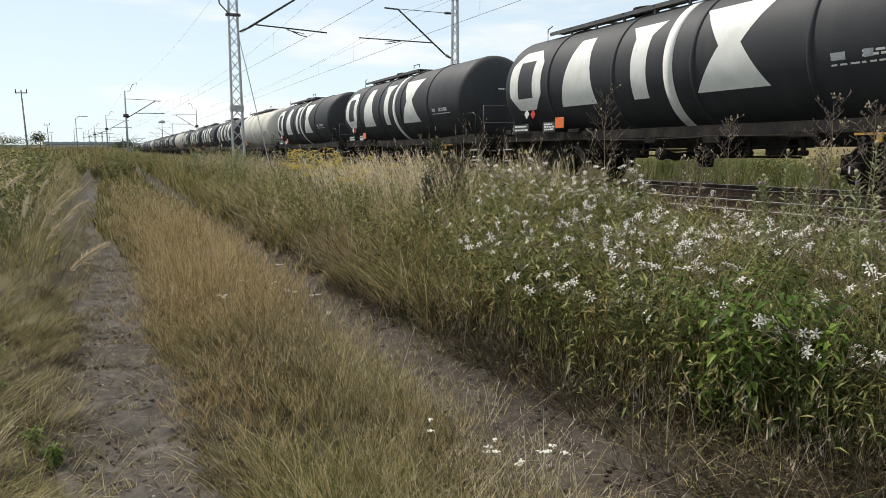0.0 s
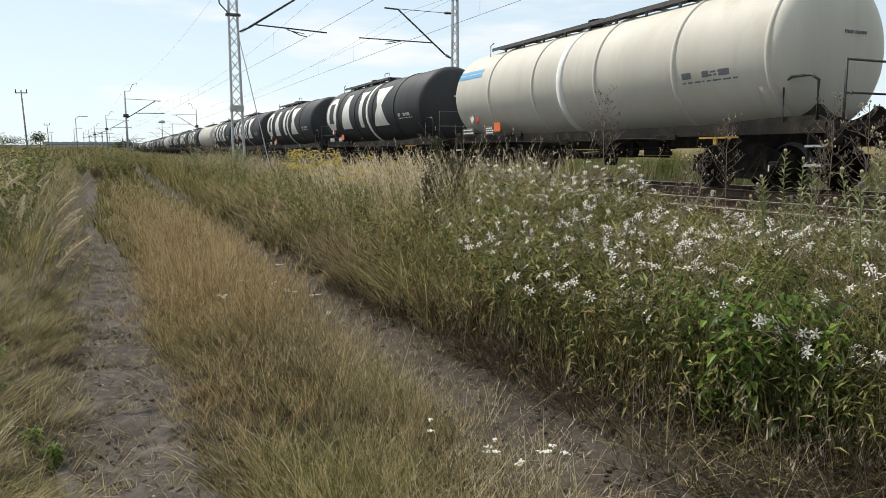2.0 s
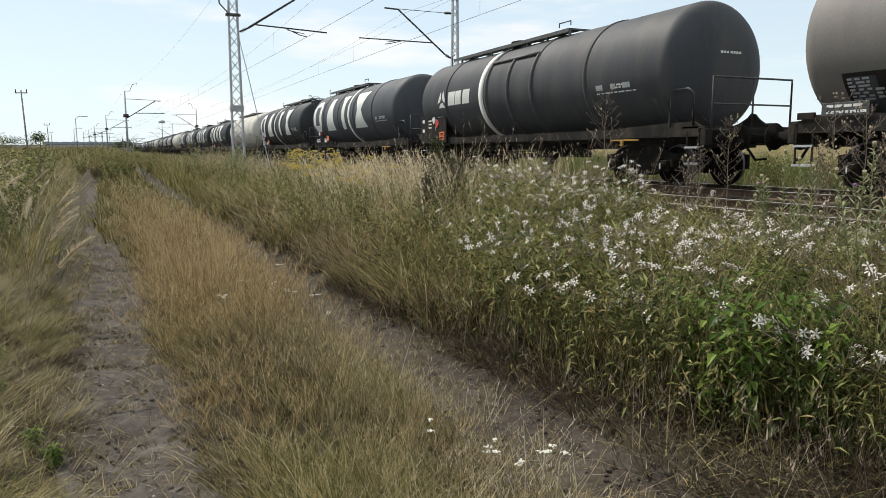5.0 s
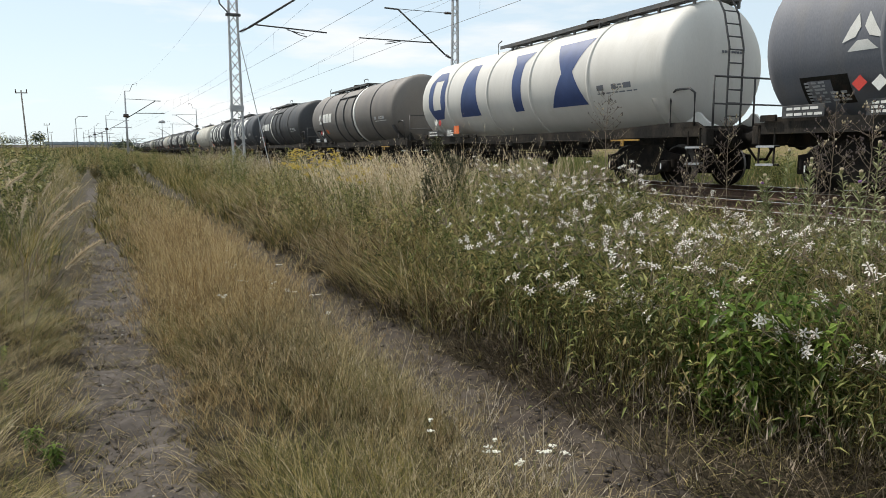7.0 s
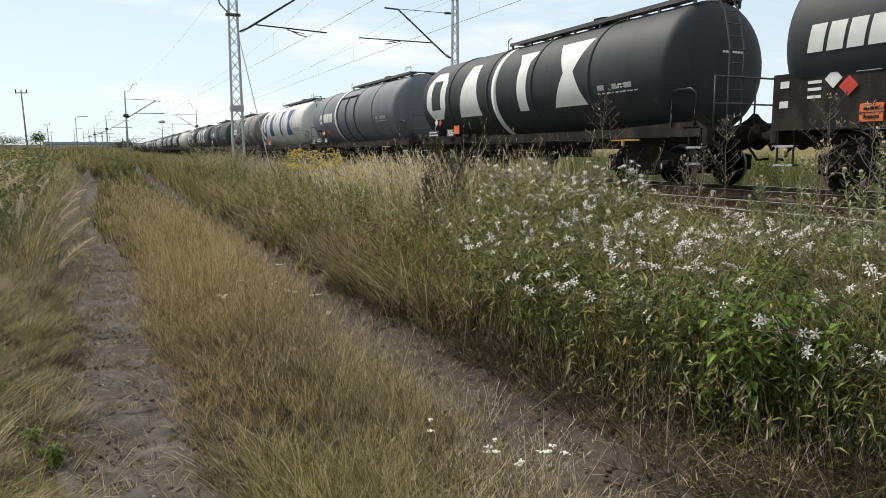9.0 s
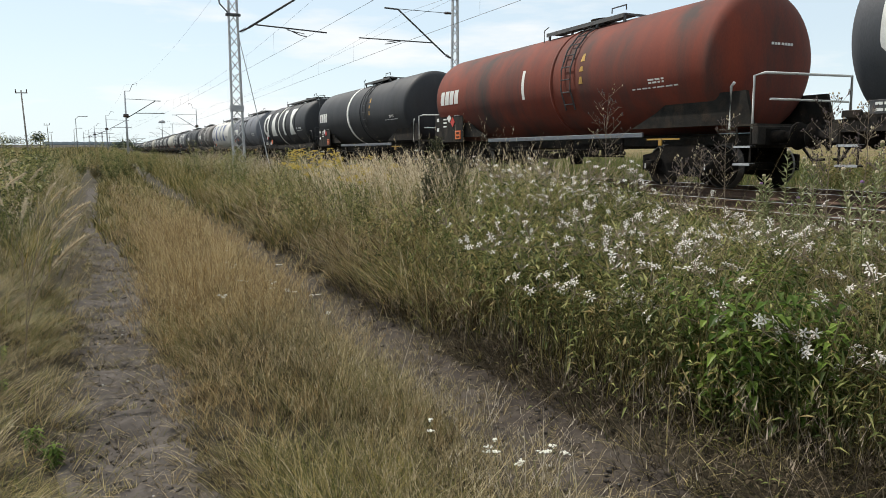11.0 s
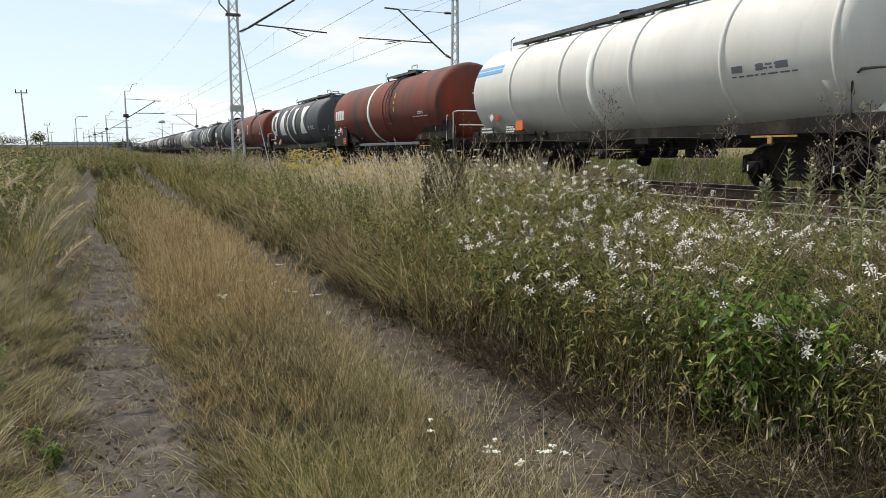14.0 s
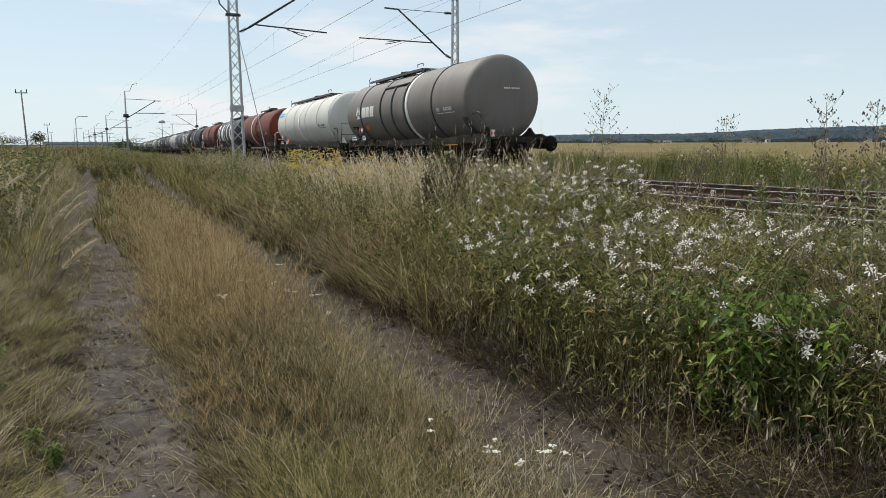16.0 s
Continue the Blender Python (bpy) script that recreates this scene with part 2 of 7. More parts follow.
LEAF_OLIVE = material("olive_weed_leaf", [(0.062, 0.055, 0.019), (0.193, 0.157, 0.058), (0.407, 0.323, 0.146)], 0.55, scale=3, island=True, translucent=0.35, fine=0.0)
MUGWORT = material("dark_feathery_leaf", [(0.028, 0.036, 0.016), (0.055, 0.062, 0.030), (0.10, 0.10, 0.055)], 0.6, scale=3, island=True, translucent=0.2, fine=0.0)
BURR = material("dark_seed_head", [(0.05, 0.036, 0.036), (0.13, 0.095, 0.088)], 0.85, scale=30, fine=0.0)
PETAL = material("white_pink_petal", [(0.90, 0.84, 0.79), (0.94, 0.90, 0.85)], 0.6, scale=8, island=True, translucent=0.5, fine=0.0)
YARROW = material("cream_flower", [(0.68, 0.66, 0.55), (0.80, 0.78, 0.70)], 0.7, scale=8, island=True, fine=0.0)
TANSY = material("yellow_flower", [(0.361, 0.254, 0.025), (0.508, 0.369, 0.041)], 0.7, scale=8, island=True, fine=0.0)
PURPLE = material("purple_thistle_flower", [(0.17, 0.08, 0.22), (0.26, 0.13, 0.32)], 0.7, scale=8, fine=0.0)
SOIL = material("dry_meadow_soil", [(0.036, 0.029, 0.019), (0.068, 0.055, 0.036)], 0.95, scale=1.1, stain=(0.05, 0.042, 0.026), stain_scale=0.6, stain_range=(0.4, 0.6), bump=0.6, bump_scale=25)
MUD = material("dark_packed_dirt", [(0.05, 0.041, 0.034), (0.086, 0.071, 0.058)], 0.95, scale=2.2, stain=(0.050, 0.040, 0.033), stain_scale=5.0, stain_range=(0.5, 0.72), bump=0.9, bump_scale=14, fine=0.25)
DIRT = material("trodden_dirt", [(0.062, 0.053, 0.046), (0.112, 0.097, 0.085)], 0.95, scale=2.2, stain=(0.034, 0.028, 0.023), stain_scale=5.0, stain_range=(0.5, 0.72), bump=0.9, bump_scale=14, fine=0.22)
FIELD = material("ripe_field", [(0.111, 0.083, 0.037), (0.17, 0.126, 0.059), (0.23, 0.168, 0.087)], 0.95, scale=0.02, detail=8, stain=(0.135, 0.115, 0.038), stain_scale=0.012, stain_range=(0.45, 0.6), bump_scale=3, fine=0.2)
# far woods, the blue of the haze mixed into the base colour
HAZE_FOREST = material("haze_blue_forest", [(0.034, 0.05, 0.062), (0.048, 0.068, 0.08)], 0.95, scale=0.015, bump_scale=0.08, fine=0.3)
TREE_LEAF = material("tree_leaf", [(0.022, 0.035, 0.016), (0.045, 0.065, 0.028)], 0.6, scale=1, island=True, translucent=0.2, fine=0.0)
BARK = material("tree_bark", [(0.06, 0.05, 0.04), (0.12, 0.10, 0.08)], 0.9, scale=5, bump=0.4)
ROOF = material("red_brown_roof", [(0.10, 0.07, 0.06), (0.15, 0.11, 0.095)], 0.8, scale=1)
PLASTER = material("pale_house_plaster", [(0.55, 0.53, 0.49), (0.66, 0.64, 0.60)], 0.8, scale=1)
WINDOW = material("dark_window_glass", [(0.02, 0.025, 0.03), (0.04, 0.045, 0.05)], 0.1, scale=1, fine=0.0)


# ---- mesh helpers ----
class Shape:
    """Collects vertices and faces; every call adds one piece."""

    def __init__(self):
        self.v, self.f, self.s = [], [], []

    def add(self, verts, faces, smooth=False):
        b = len(self.v)
        self.v += [tuple(p) for p in verts]
        self.f += [tuple(b + i for i in q) for q in faces]
        self.s += [smooth] * len(faces)
        return self

    def box(self, c, d, m=None, bevel=0.0):
        x, y, z = (k / 2 for k in d)
        if bevel > 0:
            b = bevel
            pts = []
            for sz in (-1, 1):
                for (px, py) in ((-x + b, -y), (x - b, -y), (x, -y + b), (x, y - b), (x - b, y), (-x + b, y), (-x, y - b), (-x, -y + b)):
                    pts.append((px, py, sz * (z - b)))
            for sz in (-1, 1):
                for (px, py) in ((-x + b, -y + b), (x - b, -y + b), (x - b, y - b), (-x + b, y - b)):
                    pts.append((px, py, sz * z))
            fs = [(k, (k + 1) % 8, 8 + (k + 1) % 8, 8 + k) for k in range(8)]
            bt, tp = 16, 20
            fs += [(bt + 3, bt + 2, bt + 1, bt), (tp, tp + 1, tp + 2, tp + 3)]
            for base, cap, flip in ((0, bt, True), (8, tp, False)):
                for k, (a, c2) in enumerate(((0, 1), (2, 3), (4, 5), (6, 7))):
                    q = (base + a, base + c2, cap + (k + 1) % 4, cap + k)
                    fs.append(q[::-1] if flip else q)
                    tri = (base + c2, base + (c2 + 1) % 8, cap + (k + 1) % 4)
                    fs.append(tri[::-1] if flip else tri)
        else:
            pts = [(i * x, j * y, k * z) for i in (-1, 1) for j in (-1, 1) for k in (-1, 1)]
            fs = [(0, 1, 3, 2), (4, 6, 7, 5), (0, 4, 5, 1), (2, 3, 7, 6), (0, 2, 6, 4), (1, 5, 7, 3)]
        pts = [Vector(p) for p in pts]
        if m is not None:
            pts = [m @ p for p in pts]
        return self.add([p + Vector(c) for p in pts], fs)

    def tube(self, pts, r, n=6, closed=False, taper=None):
        """A round bar along the points."""
        pts = [Vector(p) for p in pts]
        rings = []
        k = len(pts)
        for i, p in enumerate(pts):
            a = pts[(i - 1) % k] if (closed or i) else p
            b = pts[(i + 1) % k] if (closed or i < k - 1) else p
            d = (b - a).normalized()
            u = d.cross(Vector((0, 0, 1)))
            u = u.normalized() if u.length > 1e-3 else Vector((1, 0, 0))
            w = u.cross(d)
            rr = r if taper is None else r * (1 + (taper - 1) * i / max(1, k - 1))
            rings.append([p + (u * math.cos(q) + w * math.sin(q)) * rr for q in (2 * math.pi * j / n for j in range(n))])
        v = [q for ring in rings for q in ring]
        f = [(i * n + j, i * n + (j + 1) % n, ((i + 1) % k) * n + (j + 1) % n, ((i + 1) % k) * n + j) for i in range(k if closed else k - 1) for j in range(n)]
        self.add(v, f, n > 5)
        if not closed:
            self.f += [tuple(len(self.v) - len(v) + j for j in range(n))[::-1], tuple(len(self.v) - n + j for j in range(n))]
            self.s += [False, False]
        return self

    def lathe(self, profile, n=32, m=None, axis="y", smooth=True, arc=(0, 2 * math.pi)):
        """profile: (along, radius) rows turned round the axis."""
        full = arc[1] - arc[0] > 6.28
        cols = n if full else n + 1
        v = []
        for a, r in profile:
            for j in range(cols):
                q = arc[0] + (arc[1] - arc[0]) * j / n
                p = {"y": (r * math.cos(q), a, r * math.sin(q)), "x": (a, r * math.cos(q), r * math.sin(q)), "z": (r * math.cos(q), r * math.sin(q), a)}[axis]
                v.append(m @ Vector(p) if m is not None else p)
        k = len(profile)
        f = []
        for i in range(k - 1):
            for j in range(n):
                j2 = (j + 1) % cols
                q = (i * cols + j, (i + 1) * cols + j, (i + 1) * cols + j2, i * cols + j2)
                f.append(q if axis != "x" else q[::-1])
        return self.add(v, f, smooth)

    def mesh(self, name, mat):
        me = bpy.data.meshes.new(name)
        me.from_pydata(self.v, [], self.f)
        me.polygons.foreach_set("use_smooth", self.s)
        me.materials.append(mat)
        me.update()
        return me


def part(name, shape, mat, parent=None, label="", m=None):
    ob = new(name, shape if isinstance(shape, bpy.types.Mesh) else shape.mesh(name, mat))
    if parent is not None:
        ob.parent = parent
    if m is not None:
        ob.matrix_basis = m
    return tagged(ob, label)


def thing(name, label, category, group="", m=None):
    ob = new(name)
    ob.empty_display_size = 0.2
    if m is not None:
        ob.matrix_basis = m
    return tagged(ob, label, category, group)


# ---- the line of the tracks ----
def bend(s, s0, w):
    return ((s - s0) + math.sqrt((s - s0) ** 2 + w * w)) / 2


def track_x(s, offset=0.0):
    return 12.40 + 0.012 * bend(s, 58, 25) + offset


def track_z(s):
    return 0.60 - 0.013 * (bend(s, -12, 8) - 12) + 0.0065 * (bend(s, 45, 25) + bend(s, 430, 40))


def track_pose(s, offset=0.0):
    a = Vector((track_x(s - 3, offset), s - 3, track_z(s - 3)))
    b = Vector((track_x(s + 3, offset), s + 3, track_z(s + 3)))
    d = (b - a).normalized()
    right = d.cross(Vector((0, 0, 1))).normalized()
    up = right.cross(d)
    m = Matrix((right, d, up)).transposed().to_4x4()
    m.translation = Vector((track_x(s, offset), s, track_z(s)))
    return m


NEAR = -3.95        # centre of the empty track beside it


# ---- ground ----
def smooth(a, b, x):
    t = np.clip((x - a) / (b - a), 0, 1)
    return t * t * (3 - 2 * t)


def np_bend(s, s0, w):
    return ((s - s0) + np.sqrt((s - s0) ** 2 + w * w)) / 2


def lump(x, y, k, seed):
    return np.sin(x * k + seed) * np.cos(y * k * 0.83 + 1.7 * seed) + 0.5 * np.sin(x * k * 2.3 + y * k * 1.9 + seed * 3)


def rut_x(y):
    """The middle of the two wheel ruts, as far along as y."""
    sway = 0.045 * np.sin(y * 0.8 + 0.6) * smooth(3, 6, y)
    return 0.02 - 0.030 * np.maximum(y - 6, 0) * smooth(60, 30, y) - 0.7 * smooth(30, 60, y) + sway, 1.79 - 0.032 * np.clip(y - 3.5, 0, 22) + sway


def ground_z(x, y):
    x, y = np.asarray(x, float), np.asarray(y, float)
    tx = 12.40 + 0.012 * np_bend(y, 58, 25)
    tz = 0.60 - 0.013 * (np_bend(y, -12, 8) - 12) + 0.0065 * (np_bend(y, 45, 25) + np_bend(y, 430, 40))
    o = x - tx
    bed = tz - 0.22
    low = 0.0 + 0.03 * lump(x, y, 0.9, 2.0) * smooth(2.3, 3.2, x) + 0.04 * lump(x, y, 0.5, 5.0) * smooth(0.6, 1.6, -x)
    low = low + 0.12 * smooth(2.2, 4.5, x) * (1 - smooth(60, 120, y)) - 0.0065 * np.clip(y - 30, 0, 400) * smooth(1, 6, x)
    z = low + (bed - low) * smooth(-6.9, -5.75, o) * (1 - smooth(2.2, 3.6, o))
    z = z - 0.25 * smooth(3, 30, o)
    z = z + 8.0 * smooth(90, 1100, x)
    l, r = rut_x(y)
    near = 1 - smooth(18, 34, y)
    for c, w in ((l, 0.30), (r, 0.33)):
        z = z - near * 0.07 * np.exp(-((x - c) / w) ** 2)
    z = z + near * 0.05 * np.exp(-((x - (l + r) / 2) / 0.5) ** 2)
    z = z + 0.16 * smooth(0.4, 1.5, l - x) * (1 - smooth(6, 12, l - x))
    z = z + near * 0.008 * lump(x, y, 9.0, 1.0)
    return z


def sheet(name, xs, ys, mat, lift=0.0, height=ground_z):
    gx, gy = np.meshgrid(xs, ys)
    gz = height(gx, gy) + lift
    n, k = len(xs), len(ys)
    v = np.stack([gx.ravel(), gy.ravel(), gz.ravel()], 1)
    i = np.arange(n * k).reshape(k, n)
    f = np.stack([i[:-1, :-1].ravel(), i[:-1, 1:].ravel(), i[1:, 1:].ravel(), i[1:, :-1].ravel()], 1)
    me = bpy.data.meshes.new(name)
    me.from_pydata(v.tolist(), [], f.tolist())
    me.polygons.foreach_set("use_smooth", [True] * len(me.polygons))
    me.materials.append(mat)
    return new(name, me)


def steps(*pieces):
    return np.unique(np.concatenate([np.arange(a, b, d) for a, b, d in pieces]))


GX = steps((-3000, -200, 200), (-200, -20, 15), (-20, -2, 1), (-2, 6, 0.09), (6, 26, 0.4), (26, 100, 8), (100, 4001, 150))
GY = steps((-800, -50, 50), (-50, 1, 3), (1, 14, 0.12), (14, 60, 0.6), (60, 220, 5), (220, 4501, 120))
ground = tagged(sheet("ground", GX, GY, SOIL), "dry meadow ground with soil and withered grass", "ground", kind="structure")


def strip(name, center, half, y0, y1, dy, mat, lift, label, wobble):
    """A trodden strip that lies just over the ground."""
    ys = np.arange(y0, y1, dy)
    rows, faces = [], []
    cols = 19
    for y in ys:
        c = center(y)
        hw = half * (1 - 0.6 * float(smooth(8, 17, y))) * (1 + 0.22 * math.sin(y * 1.9 + wobble) + 0.15 * math.sin(y * 4.7 + 2 * wobble))
        for j in range(cols):
            x = c + hw * (2 * j / (cols - 1) - 1) * (1 + 0.12 * math.sin(y * 13 + j))
            edge = abs(2 * j / (cols - 1) - 1)
            rows.append((x, y, float(ground_z(x, y)) + lift + 0.018 * noise.noise(Vector((x * 7, y * 7, wobble))) + 0.014 * noise.noise(Vector((x * 22, y * 22, wobble))) - 0.03 * edge ** 6))
    for i in range(len(ys) - 1):
        for j in range(cols - 1):
            a = i * cols + j
            faces.append((a, a + 1, a + cols + 1, a + cols))
    return tagged(part(name, Shape().add(rows, faces, True), mat), label, "path", kind="structure")


strip("rut", lambda y: float(rut_x(y)[0]), 0.34, -9.0, 26, 0.05, DIRT, 0.012, "bare grey-brown dirt wheel rut of a farm track", 0.4)
strip("rut", lambda y: float(rut_x(y)[1]), 0.40, -9.0, 15, 0.05, MUD, 0.012, "bare dark brown dirt wheel rut of a farm track", 2.1)

# the field beyond the line, far wooded ridge
field = tagged(sheet("field", steps((32, 100, 12), (100, 4000, 150)), steps((-700, -50, 60), (-50, 300, 10), (300, 4400, 150)), FIELD, 0.05), "ripe golden field reaching to the hills", "field", kind="structure")


def ridge(name, a0, a1, dist, base, top, seed, mat):
    """A long wooded ridge with a ragged crest: angles from +y towards +x, heights at its ends."""
    s = Shape()
    n = 420
    v = []
    for i in range(n + 1):
        k = i / n
        a = radians(a0 + (a1 - a0) * k)
        h = base + (top - base) * (k ** 0.8) + 4 * math.sin(k * 9 + seed) + 2.2 * math.sin(k * 23 + seed * 2) + 2.0 * noise.noise(Vector((k * 70, seed, 0))) + 2.2 * noise.noise(Vector((k * 190, seed, 3)))
        for d, hh in ((0, -3), (12, h * 0.35), (60, h * 0.78), (130, h), (420, h * 0.5), (700, -3)):
            wob = 1 + 0.05 * noise.noise(Vector((k * 60, d * 0.1, seed)))
            v.append((math.sin(a) * (dist + d), math.cos(a) * (dist + d), max(-3, hh * wob)))
    f = [(i * 6 + j, (i + 1) * 6 + j, (i + 1) * 6 + j + 1, i * 6 + j + 1) for i in range(n) for j in range(5)]
    s.add(v, f, False)
    return tagged(part(name, s, mat), "distant wooded ridge, dark blue-green with haze in its colour", "hill", kind="structure")


# both ridges are tinted for haze by their material
ridge("backdrop_ridge", 24, 75, 2600, 16, 82, 1.0, HAZE_FOREST)
ridge("backdrop_ridge", -4, 26, 3000, 10, 16, 2.4, HAZE_FOREST)


# ---- the two tracks ----
def rail_run(name, off, y0, y1, parent, mat_top, mat_side):
    prof = [(-0.075, -0.17), (-0.075, -0.155), (-0.012, -0.13), (-0.010, -0.045), (-0.036, -0.03), (-0.036, -0.004), (-0.028, 0.0), (0.028, 0.0), (0.036, -0.004), (0.036, -0.03), (0.010, -0.045), (0.012, -0.13), (0.075, -0.155), (0.075, -0.17)]
    ys = [y0 + i * 3.0 for i in range(int((y1 - y0) / 3.0) + 1)]
    for nm, mat, keep in (("rail_web", mat_side, lambda j: j not in (5, 6, 7)), ("rail_head", mat_top, lambda j: j in (5, 6, 7))):
        v, f = [], []
        for y in ys:
            x = track_x(y, off)
            v += [(x + a, y, track_z(y) + b) for a, b in prof]
        n = len(prof)
        for i in range(len(ys) - 1):
            for j in range(n - 1):
                if keep(j):
                    f.append((i * n + j, i * n + j + 1, (i + 1) * n + j + 1, (i + 1) * n + j))
        part(nm, Shape().add(v, f), mat, parent)


def track(off, label):
    t = tagged(new("railway_track"), label, "railway track", kind="structure")
    for o in (-0.7525, 0.7525):
        rail_run("rail", off + o, -330, 780, t, RAIL_TOP, RAIL_SIDE)
    s = Shape().box((0, 0, 0), (2.6, 0.25, 0.16), bevel=0.015)
    me = s.mesh("sleeper", SLEEPER)
    plate = Shape()
    for o in (-0.7525, 0.7525):
        plate.box((o, 0, 0.088), (0.34, 0.16, 0.016), bevel=0.004)
        for q in (-0.11, 0.11):
            plate.lathe([(0.09, 0.02), (0.14, 0.02), (0.145, 0.0)], 6, Matrix.Translation((o + q, 0.04, 0)), "z", False)
    pm = plate.mesh("rail_fastening", RAIL_SIDE)
    for i in range(150):
        y = -12 + i * 0.62
        m = track_pose(y, off)
        sl = part("sleeper", me, None, t, m=m @ Matrix.Translation((random.uniform(-0.03, 0.03), 0, -0.262)))
        part("rail_fastening", pm, None, sl)
    return t


track(0.0, "rusty steel rails on wooden sleepers in brown ballast")
track(NEAR, "empty rusty rails on dark sleepers beside tall weeds")


def stones(name, n, x0, x1, y0, y1, size, mat, label, density=lambda x, y: True, lift=0.0):
    """Loose angular stones in one mesh."""
    rng = np.random.default_rng(11)
    v, f = [], []
    base = [(-1, -1, -.7), (1, -.9, -.8), (.9, 1, -.6), (-1, .8, -.8), (-.7, -.6, .7), (.8, -.7, .6), (.6, .8, .8), (-.6, .7, .6)]
    quads = [(3, 2, 1, 0), (4, 5, 6, 7), (0, 1, 5, 4), (1, 2, 6, 5), (2, 3, 7, 6), (3, 0, 4, 7)]
    xs, ys, r, sc = rng.uniform(x0, x1, n), y0 + (y1 - y0) * rng.random(n) ** 1.6, rng.uniform(0, 6.28, n), rng.uniform(0.5, 1.25, n) * size
    zs = ground_z(xs + (0.012 * np_bend(ys, 58, 25)), ys)
    for i in range(n):
        c, s = math.cos(r[i]), math.sin(r[i])
        b = len(v)
        x = xs[i] + 0.012 * bend(ys[i], 58, 25)
        jit = rng.uniform(0.65, 1.2, 8)
        for j, (px, py, pz) in enumerate(base):
            px, py, pz = px * sc[i] * jit[j], py * sc[i] * jit[7 - j], pz * sc[i] * 0.8 * jit[j]
            v.append((x + c * px - s * py, ys[i] + s * px + c * py, zs[i] + pz + lift))
        f += [tuple(b + k for k in q) for q in quads]
    return tagged(part(name, Shape().add(v, f), mat), label, "ballast", kind="stuff")


stones("ballast_stones", 15000, 5.7, 15.8, -6, 60, 0.012, BALLAST, "brown crushed stone ballast between and beside the rails", lift=0.012)


# ---- tank wagons ----
R, ZC = 1.47, 2.64
HALF, REAR = 7.2, 6.55


def tank_mesh(mat, r=R, drop=0.0):
    """A welded tank with dished ends and rounded knuckles; drop: the barrel sinks to its middle by so much."""
    deep = 0.48
    front = [(HALF - deep + deep * math.cos(q), r * (math.sin(q) ** 0.62)) for q in [math.pi / 2 * (1 - i / 10) for i in range(10)]] + [(HALF, 0.001)]
    prof = [(-a + HALF - REAR, b) for a, b in front[::-1]] + [(y, r) for y in (-4.5, -2, 0, 2, 4.5)] + front
    s = Shape().lathe(prof, 56, Matrix.Translation((0, 0, ZC)))
    s.v = [(x, y, z - drop * max(0.0, 1 - abs(y) / 6.6) * (0.5 - 0.5 * math.tanh((z - ZC) * 1.2))) for x, y, z in s.v]
    return s.mesh("tank", mat)


def surf(y, a, lift):
    """A point on the barrel's near side: a degrees above its middle."""
    q = radians(a)
    return (-(R + lift) * math.cos(q), y, ZC + (R + lift) * math.sin(q))


def decal(shape, quads, lift=0.006, n=8):
    """Painted areas on the barrel: each a quad of (y, angle) corners in order."""
    for (a, b, c, d) in quads:
        v = []
        for i in range(n + 1):
            k = i / n
            l = (a[0] + (d[0] - a[0]) * k, a[1] + (d[1] - a[1]) * k)
            r = (b[0] + (c[0] - b[0]) * k, b[1] + (c[1] - b[1]) * k)
            for j in range(3):
                q = j / 2
                v.append(surf(l[0] + (r[0] - l[0]) * q, l[1] + (r[1] - l[1]) * q, lift))
        f = [(i * 3 + j, i * 3 + j + 1, i * 3 + j + 4, i * 3 + j + 3) for i in range(n) for j in range(2)]
        shape.add(v, f, True)
    return shape


def ring_block(shape, y0, y1, lo, hi):
    """A plain painted frame with cut corners round an open middle."""
    n = 64
    my, ma, hw, hh = (y0 + y1) / 2, (lo + hi) / 2, (y0 - y1) / 2, (hi - lo) / 2
    v = []
    for i in range(n):
        q = 2 * math.pi * i / n
        c, d = math.cos(q), math.sin(q)
        box = 1 / max(abs(c), abs(d))
        cut = min(box, 1.5 / (abs(c) + abs(d)))
        for k in (0.0, 0.5, 1.0):
            fy = cut + (box * 0.46 - cut) * k
            fa = cut + (box * 0.60 - cut) * k
            v.append(surf(my - c * hw * fy, ma + d * hh * fa, 0.006))
    f = [(i * 3 + j, ((i + 1) % n) * 3 + j, ((i + 1) % n) * 3 + j + 1, i * 3 + j + 1) for i in range(n) for j in range(2)]
    return shape.add(v, f, True)


def stacked_block(shape, rows):
    """One painted area between rows of (angle, front, rear)."""
    v = []
    n = 8
    for (a0, l0, r0), (a1, l1, r1) in zip(rows, rows[1:]):
        for i in range(n):
            k = i / n
            v += [surf(l0 + (l1 - l0) * k + ((r0 + (r1 - r0) * k) - (l0 + (l1 - l0) * k)) * q, a0 + (a1 - a0) * k, 0.006) for q in (0, 0.5, 1)]
    a, l, r = rows[-1]
    v += [surf(l + (r - l) * q, a, 0.006) for q in (0, 0.5, 1)]
    m = len(v) // 3
    return shape.add(v, [(i * 3 + j, i * 3 + j + 1, i * 3 + j + 4, i * 3 + j + 3) for i in range(m - 1) for j in range(2)], True)


def wedge_block(shape, y0, y1, lo, hi):
    """A plain painted wedge, broad at its foot."""
    w = y0 - y1
    return stacked_block(shape, [(lo, y0 - w * .05, y1 + w * .05), (hi, y0 - w * .38, y1 + w * .26)])


def bar_block(shape, y0, y1, lo, hi):
    """A plain painted bar that flares at its top."""
    w, mid = y0 - y1, (y0 + y1) / 2
    return stacked_block(shape, [(lo, mid + w * .18, mid - w * .18), (hi - 14, mid + w * .19, mid - w * .19), (hi, mid + w * .40, mid - w * .40)])


